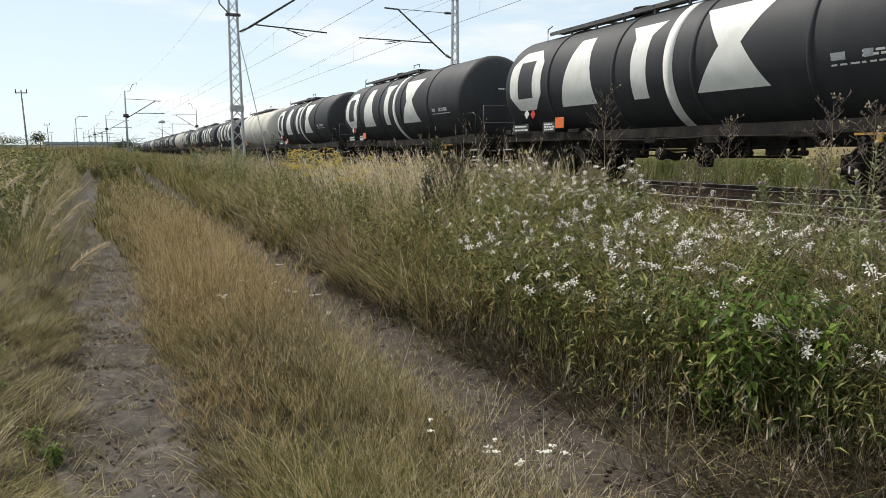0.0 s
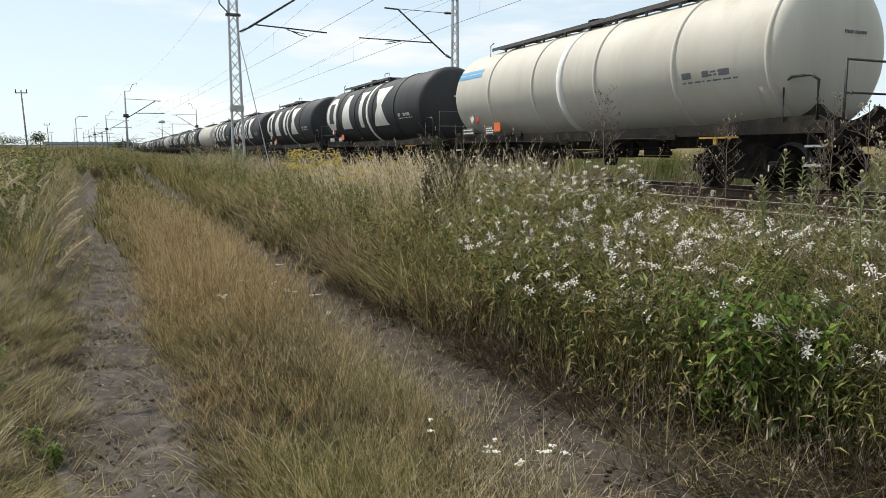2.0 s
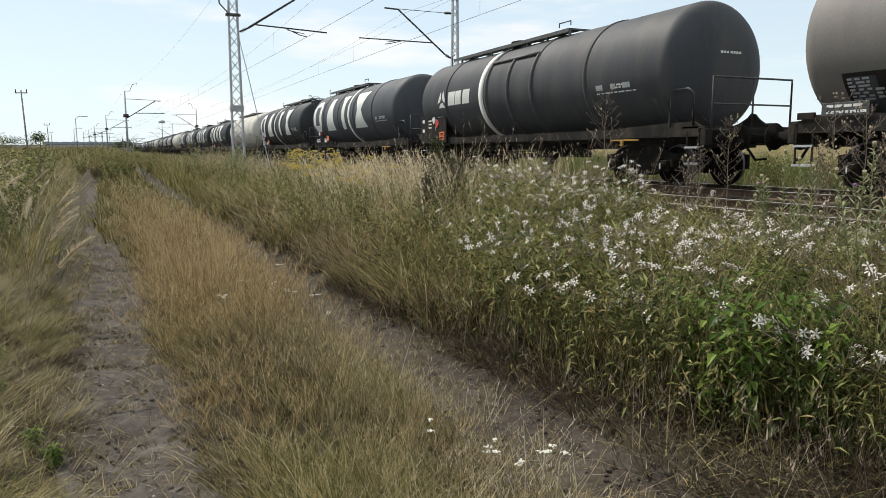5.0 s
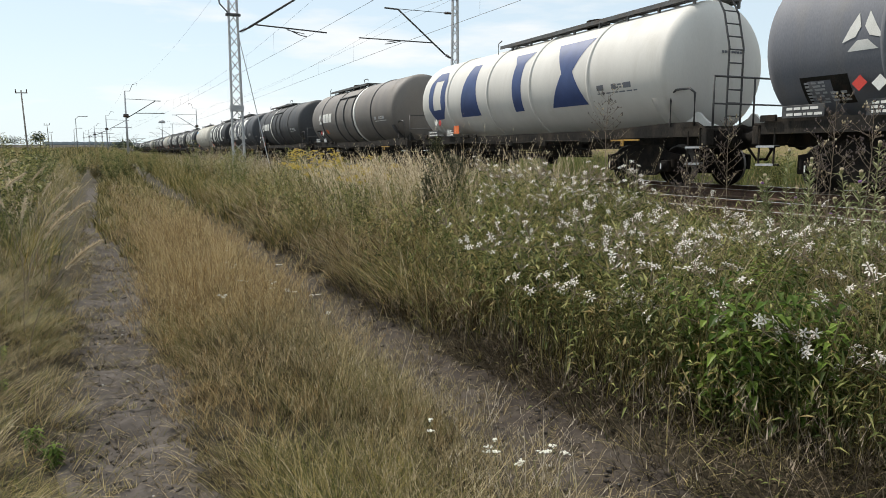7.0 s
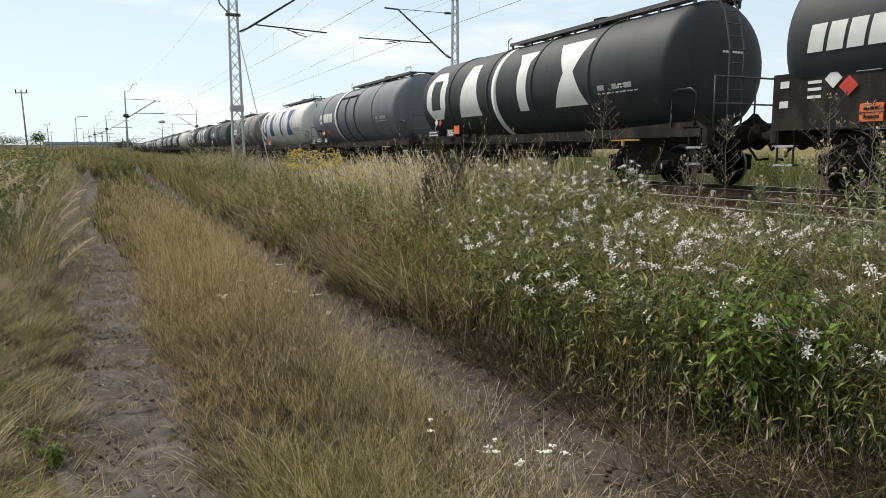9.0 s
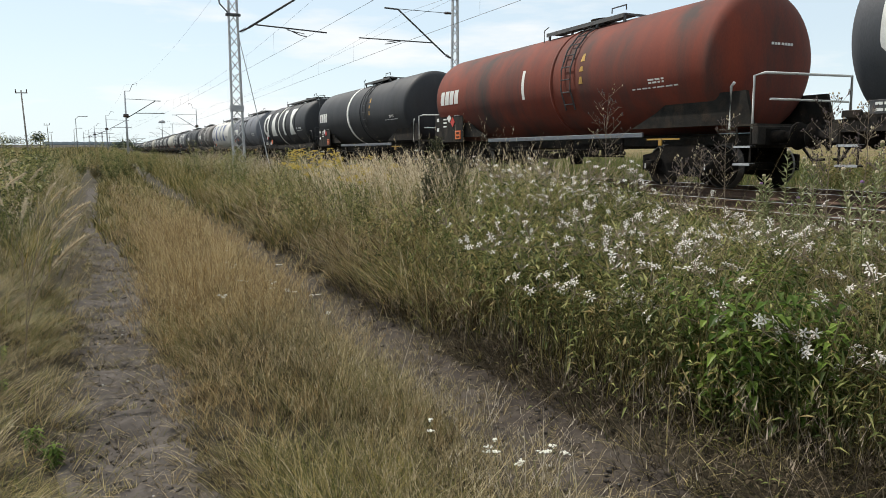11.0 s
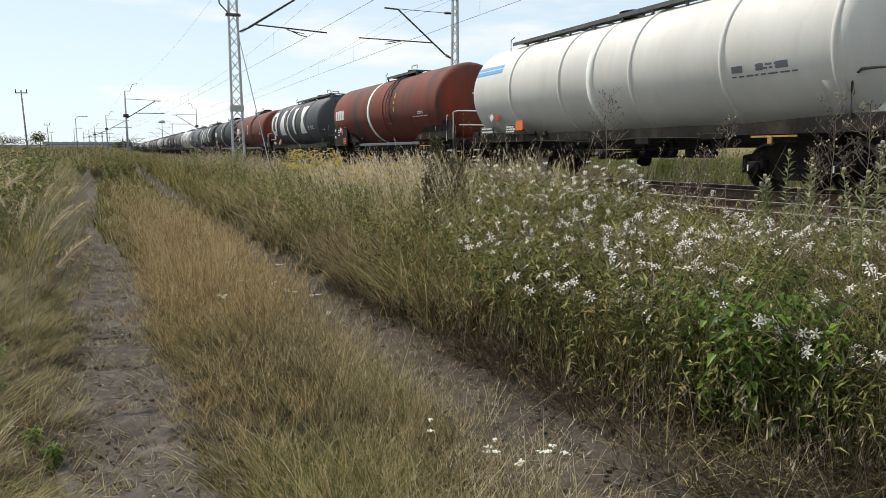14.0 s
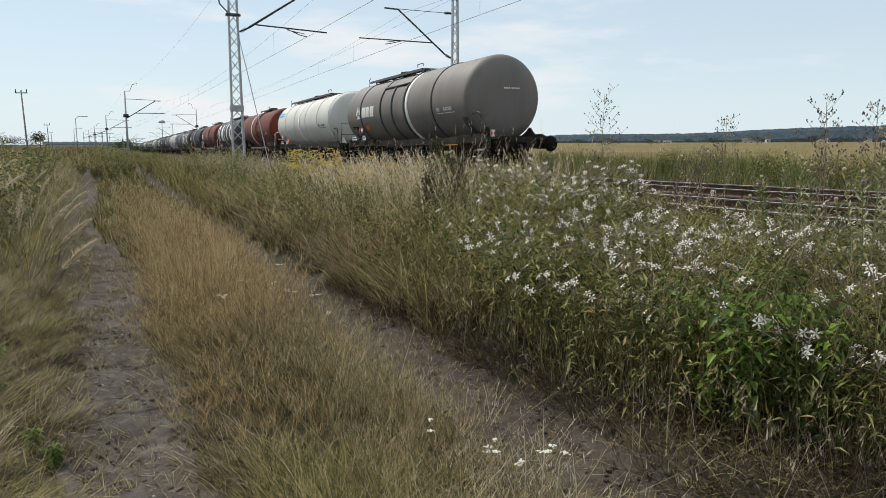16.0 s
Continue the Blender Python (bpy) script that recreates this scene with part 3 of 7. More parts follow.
def hourglass_block(shape, y0, y1, lo, hi):
    """A plain painted block with a narrow waist."""
    w, mid = y0 - y1, (y0 + y1) / 2
    return stacked_block(shape, [(lo, y0, y1), ((lo + hi) / 2, mid + w * .15, mid - w * .15), (hi, y0, y1)])


def build_bogie(parent, y, mats):
    frame_m, gear, steel = mats
    b = part("bogie", Shape().box((0, 0, 0.62), (1.5, 0.34, 0.22), bevel=0.03).box((0, 0, 0.76), (0.7, 0.6, 0.1), bevel=0.02), gear, parent, m=Matrix.Translation((0, y, 0)))
    for sgn in (-1, 1):
        side = Shape()
        pts = [(-1.25, 0.36), (-1.25, 0.70), (-0.85, 0.76), (-0.5, 0.93), (0.5, 0.93), (0.85, 0.76), (1.25, 0.70), (1.25, 0.36), (0.66, 0.36), (0.42, 0.24), (-0.42, 0.24), (-0.66, 0.36)]
        x0, x1 = sgn * 0.97, sgn * 1.07
        v = [(x0, p, q) for p, q in pts] + [(x1, p, q) for p, q in pts]
        n = len(pts)
        f = [(i, (i + 1) % n, n + (i + 1) % n, n + i) for i in range(n)] + [tuple(range(n))[::-1], tuple(range(n, 2 * n))]
        if sgn < 0:
            f = [q[::-1] for q in f]
        side.add(v, f)
        for q in (-0.9, 0.9):
            for k in (-0.2, 0.2):
                side.lathe([(0.44, 0.07), (0.62, 0.07)], 10, Matrix.Translation((sgn * 1.1, q + k, 0)), "z")
        part("bogie_side_frame", side, gear, b)
    for q in (-0.9, 0.9):
        for sgn in (-1, 1):
            part("axle_box", Shape().box((sgn * 1.12, q, 0.46), (0.2, 0.26, 0.26), bevel=0.03).lathe([(0, 0.09), (0.05, 0.09), (0.06, 0.0)], 12, Matrix.Translation((sgn * 1.2, q, 0.46)) @ Matrix.Rotation(0 if sgn > 0 else math.pi, 4, "Z"), "x"), gear, b)
        part("axle_mark", Shape().box((-1.262, q + 0.05, 0.46), (0.008, 0.024, 0.12)), SIGN_WHITE, b, "small white paint mark")
        for sgn in (-1, 1):
            part("brake_shoe", Shape().box((sgn * 0.75, q * 0.44, 0.5), (0.1, 0.08, 0.34), bevel=0.02).box((sgn * 0.75, q * 0.44, 0.72), (0.06, 0.06, 0.24)), gear, b)
        prof = [(0.66, 0.06), (0.665, 0.10), (0.70, 0.14), (0.705, 0.36), (0.68, 0.39), (0.68, 0.488), (0.712, 0.488), (0.715, 0.462), (0.815, 0.455), (0.815, 0.39), (0.78, 0.37), (0.77, 0.15), (0.83, 0.10), (0.84, 0.06)]
        w = Shape()
        for sgn in (-1, 1):
            w.lathe([(sgn * a, r) for a, r in prof], 20, None, "x")
        w.lathe([(-1.1, 0.0), (-1.1, 0.065), (-0.8, 0.085), (0.8, 0.085), (1.1, 0.065), (1.1, 0.0)], 12, None, "x")
        ws = part("wheelset", w, gear, b, m=Matrix.Translation((0, q, 0.46)))
        for sgn in (-1, 1):
            tread = Shape().lathe([(sgn * 0.712, 0.4905), (sgn * 0.716, 0.4645), (sgn * 0.8165, 0.4575), (sgn * 0.8165, 0.43)], 20, None, "x")
            mark = part("wheel_tread", tread, steel, ws)
    return b


def text_bars(shape, y0, y1, a0, a1, rows, seed):
    """Unreadable stencilled writing as short bars."""
    rng = random.Random(seed)
    h = (a1 - a0) / rows
    for r in range(rows):
        y = y0
        while y > y1 + 0.04:
            w = min(rng.uniform(0.07, 0.22), y - y1)
            lo = a0 + r * h
            decal(shape, [[(y, lo + h * 0.2), (y - w, lo + h * 0.2), (y - w, lo + h * 0.8), (y, lo + h * 0.8)]], 0.005, 1)
            y -= w + rng.uniform(0.03, 0.07)
    return shape


def plate(y0, y1, z0, z1, x):
    return Shape().box((x, (y0 + y1) / 2, (z0 + z1) / 2), (0.02, abs(y1 - y0), z1 - z0), bevel=0.004)


def diamond(y, z, x, r):
    return Shape().add([(x, y + r, z), (x, y, z - r), (x, y - r, z), (x, y, z + r), (x - 0.012, y + r, z), (x - 0.012, y, z - r), (x - 0.012, y - r, z), (x - 0.012, y, z + r)],
                       [(3, 2, 1, 0), (4, 5, 6, 7), (0, 1, 5, 4), (1, 2, 6, 5), (2, 3, 7, 6), (3, 0, 4, 7)])


def tank_wagon(label, paint, mark=None, mark_mat=None, band=None, rings=(4.55, 1.8, -0.75, -3.45), low=False, panel=False, jacket=False, ladder=False, logo=None, walkway=(5.6, -1.6), ring_mat=None, hazard="left", last=False, dash=False):
    """One four-axle tank wagon, its travelling end at +y, its near side at -x, rail level at z = 0."""
    w = thing("tank_wagon", label, "tank wagon", "train of tank wagons")
    tank = part("tank", tank_mesh(paint, drop=0.0), paint, w)
    ring_mat = ring_mat or paint
    for y in rings:
        part("stiffening_ring", Shape().lathe([(y - 0.055, R), (y - 0.04, R + 0.03), (y + 0.04, R + 0.03), (y + 0.055, R)], 56, Matrix.Translation((0, 0, ZC))), ring_mat, tank)
    if not low:
        for y in (5.9, -5.9):
            part("saddle_plate", Shape().lathe([(y - 0.22, R + 0.001), (y - 0.22, R + 0.008), (y + 0.22, R + 0.008), (y + 0.22, R + 0.001)], 30, Matrix.Translation((0, 0, ZC)), arc=(math.pi * 1.15, math.pi * 1.85)), ring_mat, tank)
    if band is not None:
        part("white_band", Shape().lathe([(band - 0.14, R + 0.003), (band - 0.14, R + 0.008), (band + 0.14, R + 0.008), (band + 0.14, R + 0.003)], 56, Matrix.Translation((0, 0, ZC))), SIGN_WHITE, tank, "white painted band round the tank")
    if dash:
        part("painted_dash", decal(Shape(), [[(0.92, -14), (0.78, -14), (0.78, 18), (0.92, 18)]], 0.006, 4), SIGN_WHITE, tank, "short white painted dash")
    if mark:
        for fn, (d0, d1) in zip((ring_block, wedge_block, bar_block, hourglass_block), mark):
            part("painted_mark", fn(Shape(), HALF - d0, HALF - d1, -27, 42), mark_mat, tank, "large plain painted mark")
    if logo == "small":
        for k in range(4):
            s = Shape()
            decal(s, [[(6.45 - 0.36 * k, -8), (6.45 - 0.36 * k - 0.29, -8), (6.38 - 0.36 * k - 0.29, 10), (6.38 - 0.36 * k, 10)]], 0.006, 4)
            part("painted_mark", s, SIGN_WHITE, tank, "small plain white painted mark")
    if logo == "star":
        cy, ca = 5.05, -1
        for k in range(3):
            s = Shape()
            q = radians(-90 + 120 * k)
            p = [(cy - 0.36 * math.cos(q + e) * f, ca + 14 * math.sin(q + e) * f) for e, f in ((-0.80, 1.0), (0.80, 1.0), (0.78, 0.34), (-0.78, 0.34))]
            part("painted_mark", decal(s, [p], 0.006, 4), SIGN_WHITE, tank, "plain white painted mark")
        for k, wd in enumerate((0.52, 0.44, 0.5)):
            y = 4.55 - 0.56 * k
            part("painted_mark", decal(Shape(), [[(y, -9), (y - wd, -9), (y - wd - 0.06, 9), (y - 0.06, 9)]], 0.006, 5), SIGN_WHITE, tank, "plain white painted mark")
    if logo == "blue":
        for lo, hi in ((22, 27), (29, 33)):
            part("painted_mark", decal(Shape(), [[(6.75, lo), (5.15, lo), (5.15, hi), (6.75, hi)]], 0.006, 3), LOGO_BLUE, tank, "plain light blue painted strip")
    dark_text = paint in (CREAM, WHITE)
    tb = text_bars(Shape(), -3.85, -5.3, -19, -17, 1, 3)
    text_bars(tb, -4.4, -4.9, -15, -10, 2, 4)
    for k in range(7):
        tb.box((-0.12 + 0.085 * k + 0.03 * (k > 2), HALF - REAR - HALF - 0.004, ZC + 0.30), (0.06, 0.012, 0.05))
    tagged(part("stencilled_writing", tb, GREY if dark_text else SIGN_WHITE, tank, "small stencilled writing as bars"), kind="stuff")
    if not low:
        for y, wd in ((-3.85, 0.26), (-4.42, 0.16), (-4.85, 0.26)):
            part("data_plate", decal(Shape(), [[(y, -15), (y - wd, -15), (y - wd, -10), (y, -10)]], 0.006, 3), GREY_STEEL if not dark_text else GREY, tank)
    if jacket:
        y0, y1 = jacket
        s = Shape()
        for y in (y0, (y0 + y1) / 2, y1):
            s.lathe([(y - 0.05, R), (y - 0.04, R + 0.05), (y + 0.04, R + 0.05), (y + 0.05, R)], 40, Matrix.Translation((0, 0, ZC)), arc=(math.pi * 0.79, math.pi * 1.35))
        q = math.pi * 0.79
        s.tube([(math.cos(q) * (R + 0.03), y0, ZC + math.sin(q) * (R + 0.03)), (math.cos(q) * (R + 0.03), y1, ZC + math.sin(q) * (R + 0.03))], 0.05, 6)
        part("jacket_strap", s, DARK_STEEL, tank)
    # walkway, manhole and valves along the crown
    if walkway:
        y0, y1 = walkway
        top = ZC + R
        g = Shape()
        for x in (-0.62, -0.45, -0.28, 0.28, 0.45, 0.62):
            g.box((x, (y0 + y1) / 2, top + 0.045), (0.15, y0 - y1, 0.03))
        for i in range(int((y0 - y1) / 1.1) + 1):
            y = y1 + i * 1.1
            g.box((0, y, top + 0.035), (1.42, 0.06, 0.05)).box((-0.66, y, top - 0.05), (0.05, 0.06, 0.2)).box((0.66, y, top - 0.05), (0.05, 0.06, 0.2))
        for x in (-0.70, 0.70):
            g.box((x, (y0 + y1) / 2, top + 0.01), (0.02, y0 - y1, 0.10))
        part("walkway", g, GRATE, w)
        part("manhole", Shape().lathe([(top - 0.05, 0.30), (top + 0.16, 0.30), (top + 0.17, 0.34), (top + 0.22, 0.34), (top + 0.25, 0.2), (top + 0.26, 0.0)], 20, Matrix.Translation((0, (y0 + y1) / 2, 0)), "z"), FRAME, w)
        part("handrail", Shape().tube([(-0.7, y0 + 0.12, top - 0.2), (-0.7, y0 + 0.12, top + 0.16), (-0.7, y0 - 0.1, top + 0.22)], 0.018, 5), DARK_STEEL, w)
        part("handrail", Shape().tube([(-0.7, y1 - 0.1, top + 0.12), (-0.7, y1 - 0.1, top + 0.24), (-0.7, y1 + 0.45, top + 0.24), (-0.7, y1 + 0.45, top + 0.12)], 0.018, 5), DARK_STEEL, w)
    # underframe
    zs = 1.18
    for sgn in (-1, 1):
        if low:
            part("side_bar", Shape().box((sgn * 1.18, -0.3, 1.16), (0.05, 7.4, 0.11), bevel=0.01), BAR, w, "faded blue-grey side bar")
            part("side_sill", Shape().box((sgn * 0.5, 0, 1.0), (0.1, 13.6, 0.2), bevel=0.01), FRAME, w)
        else:
            part("side_sill", Shape().box((sgn * 1.22, 0, zs + 0.02), (0.06, 14.2, 0.19), bevel=0.01).box((sgn * 1.18, 0, zs + 0.115), (0.14, 14.2, 0.03)).box((sgn * 1.18, 0, zs - 0.075), (0.14, 14.2, 0.03)), SILL, w)
        for e in (-1, 1):
            pts = [(e * 7.1, 1.3), (e * 3.6, 1.3), (e * 4.4, 1.62), (e * 5.0, 1.95), (e * 6.9, 1.95)] if low else [(e * 7.1, 1.3), (e * 3.9, 1.3), (e * 5.2, 1.36), (e * 6.2, 1.40), (e * 6.9, 1.40)]
            v = [(sgn * 1.12, p, q) for p, q in pts] + [(sgn * 1.2, p, q) for p, q in pts]
            f = [(0, 1, 2, 3, 4), (9, 8, 7, 6, 5)] + [(i, 5 + i, 5 + (i + 1) % 5, (i + 1) % 5) for i in range(5)]
            part("saddle_web", Shape().add(v, f), FRAME if low else SILL, w)
            if not low:
                cradle = [(e * 6.00, 1.31), (e * 6.30, 1.42), (e * 6.50, 1.52), (e * 6.60, 1.62), (e * 6.70, 1.60), (e * 6.82, 1.48), (e * 6.98, 1.38), (e * 7.20, 1.31)]
                v = [(sgn * 0.80, p, q) for p, q in cradle] + [(sgn * 0.86, p, q) for p, q in cradle]
                f = [tuple(range(8)), tuple(range(15, 7, -1))] + [(i, 8 + i, 8 + (i + 1) % 8, (i + 1) % 8) for i in range(8)]
                part("end_cradle", Shape().add(v, f), paint if paint is WHITE else FRAME, w)
    part("centre_sill", Shape().box((0, 0, 1.0), (0.5, 14.6, 0.3), bevel=0.02), FRAME, w)
    gear = Shape()
    gear.lathe([(-1.2, 0.0), (-1.2, 0.19), (-0.4, 0.19), (-0.4, 0.0)], 14, Matrix.Translation((-0.75, -0.4, 0.82)))
    gear.box((-0.9, 1.6, 0.8), (0.35, 0.7, 0.34), bevel=0.03).box((-0.95, -2.6, 0.84), (0.3, 0.5, 0.3), bevel=0.02).box((0.7, 0.9, 0.78), (0.4, 0.9, 0.3), bevel=0.03)
    for y in (2.6, 1.0, -1.1, -2.0, -3.2):
        gear.box((-1.12, y, 0.92), (0.05, 0.08, 0.34)).box((-1.12, y, 0.74), (0.12, 0.16, 0.1), bevel=0.02)
    gear.tube([(-1.1, 3.4, 0.86), (-1.12, 0, 0.80), (-1.1, -3.4, 0.86)], 0.03, 6).tube([(-0.9, 3.2, 0.7), (-0.9, -3.0, 0.66)], 0.025, 6)
    gear.lathe([(0.42, 0.0), (0.42, 0.16), (0.62, 0.2), (1.1, 0.2)], 12, Matrix.Translation((0, 0.2, 0)), "z")
    part("brake_gear", gear, GRIME, w)
    part("outlet_valve", Shape().tube([(-0.2, 0.3, 0.7), (-0.8, 0.3, 0.66), (-1.15, 0.3, 0.72)], 0.09, 8).lathe([(-1.3, 0.0), (-1.3, 0.13), (-1.16, 0.13), (-1.16, 0.0)], 12, Matrix.Translation((0, 0.3, 0.72)), "x"), FRAME, w)
    for y in (5.15, -5.15):
        build_bogie(w, y, (FRAME, GRIME, STEEL))
    # ends
    for e in (-1, 1):
        part("headstock", Shape().box((0, e * 7.22, 1.08), (2.5, 0.16, 0.36), bevel=0.02).box((0, e * 6.95, 1.28), (2.5, 0.62, 0.04)), SILL, w)
        for sgn in (-1, 1):
            b = Shape().lathe([(7.3, 0.12), (7.62, 0.12), (7.62, 0.09), (7.86, 0.09), (7.87, 0.26), (7.90, 0.25), (7.915, 0.12), (7.92, 0.0)], 16, Matrix.Translation((sgn * 0.875, 0, 1.05)))
            b.box((sgn * 0.875, 7.31, 1.05), (0.36, 0.03, 0.32), bevel=0.01)
            if e < 0:
                b.v = [(x, -y, z) for x, y, z in b.v]
                b.f = [q[::-1] for q in b.f]
            part("buffer", b, GRIME, w)
        part("coupling_hook", Shape().box((0, e * 7.5, 1.02), (0.09, 0.5, 0.16), bevel=0.02).tube([(0, e * 7.7, 1.02), (0, e * 7.85, 0.8), (0, e * 8.0, 0.98)], 0.035, 6), GRIME, w)
        part("brake_hose", Shape().tube([(-0.3, e * 7.3, 0.95), (-0.34, e * 7.55, 0.86), (-0.3, e * 7.75, 0.6), (-0.2, e * 7.95, 0.62)], 0.028, 6), GRIME, w)
        st = Shape()
        treads = []
        for z in (0.52, 0.86):
            st.box((-1.2, e * 6.95, z), (0.16, 0.4, 0.03))
            treads.append(Shape().box((-1.285, e * 6.95, z), (0.012, 0.40, 0.036)).box((-1.2, e * 6.95, z + 0.019), (0.15, 0.38, 0.006)))
        st.tube([(-1.24, e * 7.12, 0.5), (-1.24, e * 7.12, 1.2)], 0.02, 5).tube([(-1.24, e * 6.78, 0.5), (-1.24, e * 6.78, 1.2)], 0.02, 5)
        step = part("footstep", st, FRAME, w)
        for tread in treads:
            part("worn_tread", tread, GREY_STEEL, step)
    rail_end = Shape()
    if low:
        rail_end.tube([(-1.2, -6.55, 1.2), (-1.2, -6.55, 2.05), (-1.2, -6.62, 2.12)], 0.03, 6).tube([(-1.2, -7.1, 1.2), (-1.2, -7.1, 2.2), (-1.1, -7.25, 2.25), (1.1, -7.45, 2.25), (1.2, -7.4, 1.2)], 0.028, 6)
        rail_end.tube([(-1.1, -7.4, 1.75), (1.1, -7.4, 1.75)], 0.024, 6)
    else:
        rail_end.tube([(-1.22, -6.2, 1.3), (-1.22, -6.2, 2.0), (-1.22, -6.35, 2.1), (-1.22, -6.75, 2.1), (-1.22, -6.9, 2.0), (-1.22, -6.9, 1.3)], 0.026, 6)
    if not low and not last:
        rail_end.tube([(-1.15, -7.35, 1.25), (-1.15, -7.35, 2.3), (1.15, -7.35, 2.3), (1.15, -7.35, 1.25)], 0.024, 6).tube([(-1.15, -7.35, 1.75), (1.15, -7.35, 1.75)], 0.02, 6).tube([(0, -7.35, 1.25), (0, -7.35, 2.3)], 0.02, 6)
    part("end_handrail", rail_end, SIGN_WHITE if low else DARK_STEEL, w)
    part("brake_lever", Shape().box((-1.26, -4.75, 1.05), (0.04, 1.0, 0.035)).box((-1.29, -4.7, 0.98), (0.04, 0.10, 0.15), bevel=0.01), YELLOW, w, "yellow brake changeover lever")
    if low:
        l = Shape()
        for x in (-0.2, 0.2):
            l.tube([surf(-1.35 + x, a, 0.07) for a in (-30, -10, 10, 30, 50, 70, 85)], 0.022, 5)
        for a in range(-24, 84, 12):
            l.tube([surf(-1.55, a, 0.07), surf(-1.15, a, 0.07)], 0.016, 5)
        part("ladder", l, DARK_STEEL, w)
        for lo, hi in ((16, 24), (6, 11), (-6, 1)):
            part("warning_sign", decal(Shape(), [[(-1.85, lo), (-2.02, lo), (-1.98, hi), (-1.89, hi)]], 0.006, 2), YELLOW, tank, "small yellow warning sign")
    if ladder:
        l = Shape()
        for x in (-0.75, -0.35):
            l.tube([(x, -7.32, 1.3), (x, -7.32, 2.9), (x, -7.15, 3.6), (x, -6.85, 4.15), (x, -6.5, 4.25)], 0.022, 5)
        for i in range(11):
            z = 1.5 + i * 0.27
            y = -7.34 if z < 2.9 else -7.34 + (z - 2.9) * 0.3
            l.tube([(-0.75, y, z), (-0.35, y, z)], 0.016, 5)
        part("ladder", l, DARK_STEEL, w)
    if last:
        for x in (-1.0,):
            board = part("tail_marker", Shape().box((x, -7.32, 1.40), (0.17, 0.02, 0.22), bevel=0.004), SIGN_WHITE, w, "white tail marker board with red wedges")
            for sgn in (-1, 1):
                part("red_wedge", Shape().add([(x + sgn * 0.085, -7.333, 1.29), (x + sgn * 0.085, -7.333, 1.51), (x + sgn * 0.015, -7.333, 1.40)], [(0, 1, 2)]), SIGN_RED, board)
    # plates
    if panel:
        part("panel_board", plate(7.2, 4.95, 1.14, 2.14, -1.33), SILL, w, "dark board with plates")
        tb = Shape()
        for k, (y, z, hh) in enumerate(((6.35, 1.95, 0.05), (6.35, 1.83, 0.05), (6.35, 1.70, 0.05), (5.4, 2.08, 0.06), (6.95, 1.95, 0.12), (6.95, 1.6, 0.12))):
            tb.box((-1.345, y, z), (0.008, 0.26 if k < 3 else (0.42 if k == 3 else 0.18), hh))
        tagged(part("stencilled_writing", tb, SIGN_WHITE, w), kind="stuff")
        part("hazard_diamond", diamond(6.1 - 0.1, 1.98, -1.345, 0.16), SIGN_WHITE, w, "white hazard diamond")
        part("hazard_diamond", diamond(5.72, 1.84, -1.347, 0.17), SIGN_RED, w, "red hazard diamond")
        part("hazard_plate", plate(5.5, 5.1, 1.24, 1.53, -1.35), ORANGE, w, "orange hazard plate")
        tb2 = Shape()
        for z in (1.31, 1.45):
            tb2.box((-1.363, 5.3, z), (0.006, 0.26, 0.05))
        tb2.box((-1.363, 5.3, 1.385), (0.006, 0.38, 0.012))
        tagged(part("stencilled_writing", tb2, FRAME, w), kind="stuff")
    else:
        part("hazard_plate", plate(4.3, 3.9, 1.42, 1.70, -1.36) if hazard == "left" else decal(Shape(), [[(4.3, -33), (3.92, -33), (3.92, -24), (4.3, -24)]], 0.02, 2), ORANGE, w, "orange hazard plate")
        first = 5.1 if logo == "star" else 5.72
        one, two = (SIGN_RED, SIGN_WHITE) if logo == "star" else (SIGN_WHITE, SIGN_RED)
        part("hazard_diamond", diamond(first, 1.86, -1.38, 0.13), one, w, "hazard diamond")
        part("hazard_diamond", diamond(first - 0.34, 1.84, -1.39, 0.13), two, w, "hazard diamond")
        if logo == "star":
            part("writing_panel", decal(Shape(), [[(6.25, -46), (5.35, -46), (5.35, -24), (6.25, -24)]], 0.006, 6), FRAME, tank, "dark panel with small writing")
            wr = text_bars(Shape(), 6.18, 5.8, -45, -27, 7, 12)
            wr.v = [tuple(Vector(p) + Vector((-0.004, 0, -0.002))) for p in wr.v]
            text_bars(wr, 5.75, 5.42, -44, -35, 3, 13)
            wr.v = [tuple(Vector(p) + Vector((-0.003, 0, -0.002))) for p in wr.v]
            tagged(part("stencilled_writing", wr, GREY_STEEL, tank), kind="stuff")
        clutter = Shape()
        for y, z, dy, dz in ((3.55, 1.33, 0.5, 0.10), (2.9, 1.30, 0.3, 0.14), (6.9, 1.38, 0.35, 0.12), (-3.3, 1.08, 0.6, 0.12), (-1.2, 1.02, 0.45, 0.16), (0.6, 1.04, 0.35, 0.14)):
            clutter.box((-1.29, y, z), (0.05, dy, dz), bevel=0.01)
        clutter.tube([(-1.28, 3.2, 1.10), (-1.30, 1.0, 1.04), (-1.28, -1.5, 1.08), (-1.28, -3.6, 1.05)], 0.02, 5)
        tagged(part("pipe_fitting", clutter, FRAME, w), kind="stuff")
        part("label_board", plate(6.6, 5.75, 1.36, 1.58, -1.30), DARK_STEEL, w)
        part("label_board", plate(5.0, 4.4, 1.34, 1.60, -1.30), DARK_STEEL, w)
        tb = Shape()
        rng = random.Random(5)
        for y0, y1, z in ((6.5, 5.85, 1.52), (6.5, 5.9, 1.42), (4.92, 4.5, 1.54), (4.92, 4.46, 1.47), (4.92, 4.5, 1.40)):
            y = y0
            while y > y1:
                d = rng.uniform(0.05, 0.16)
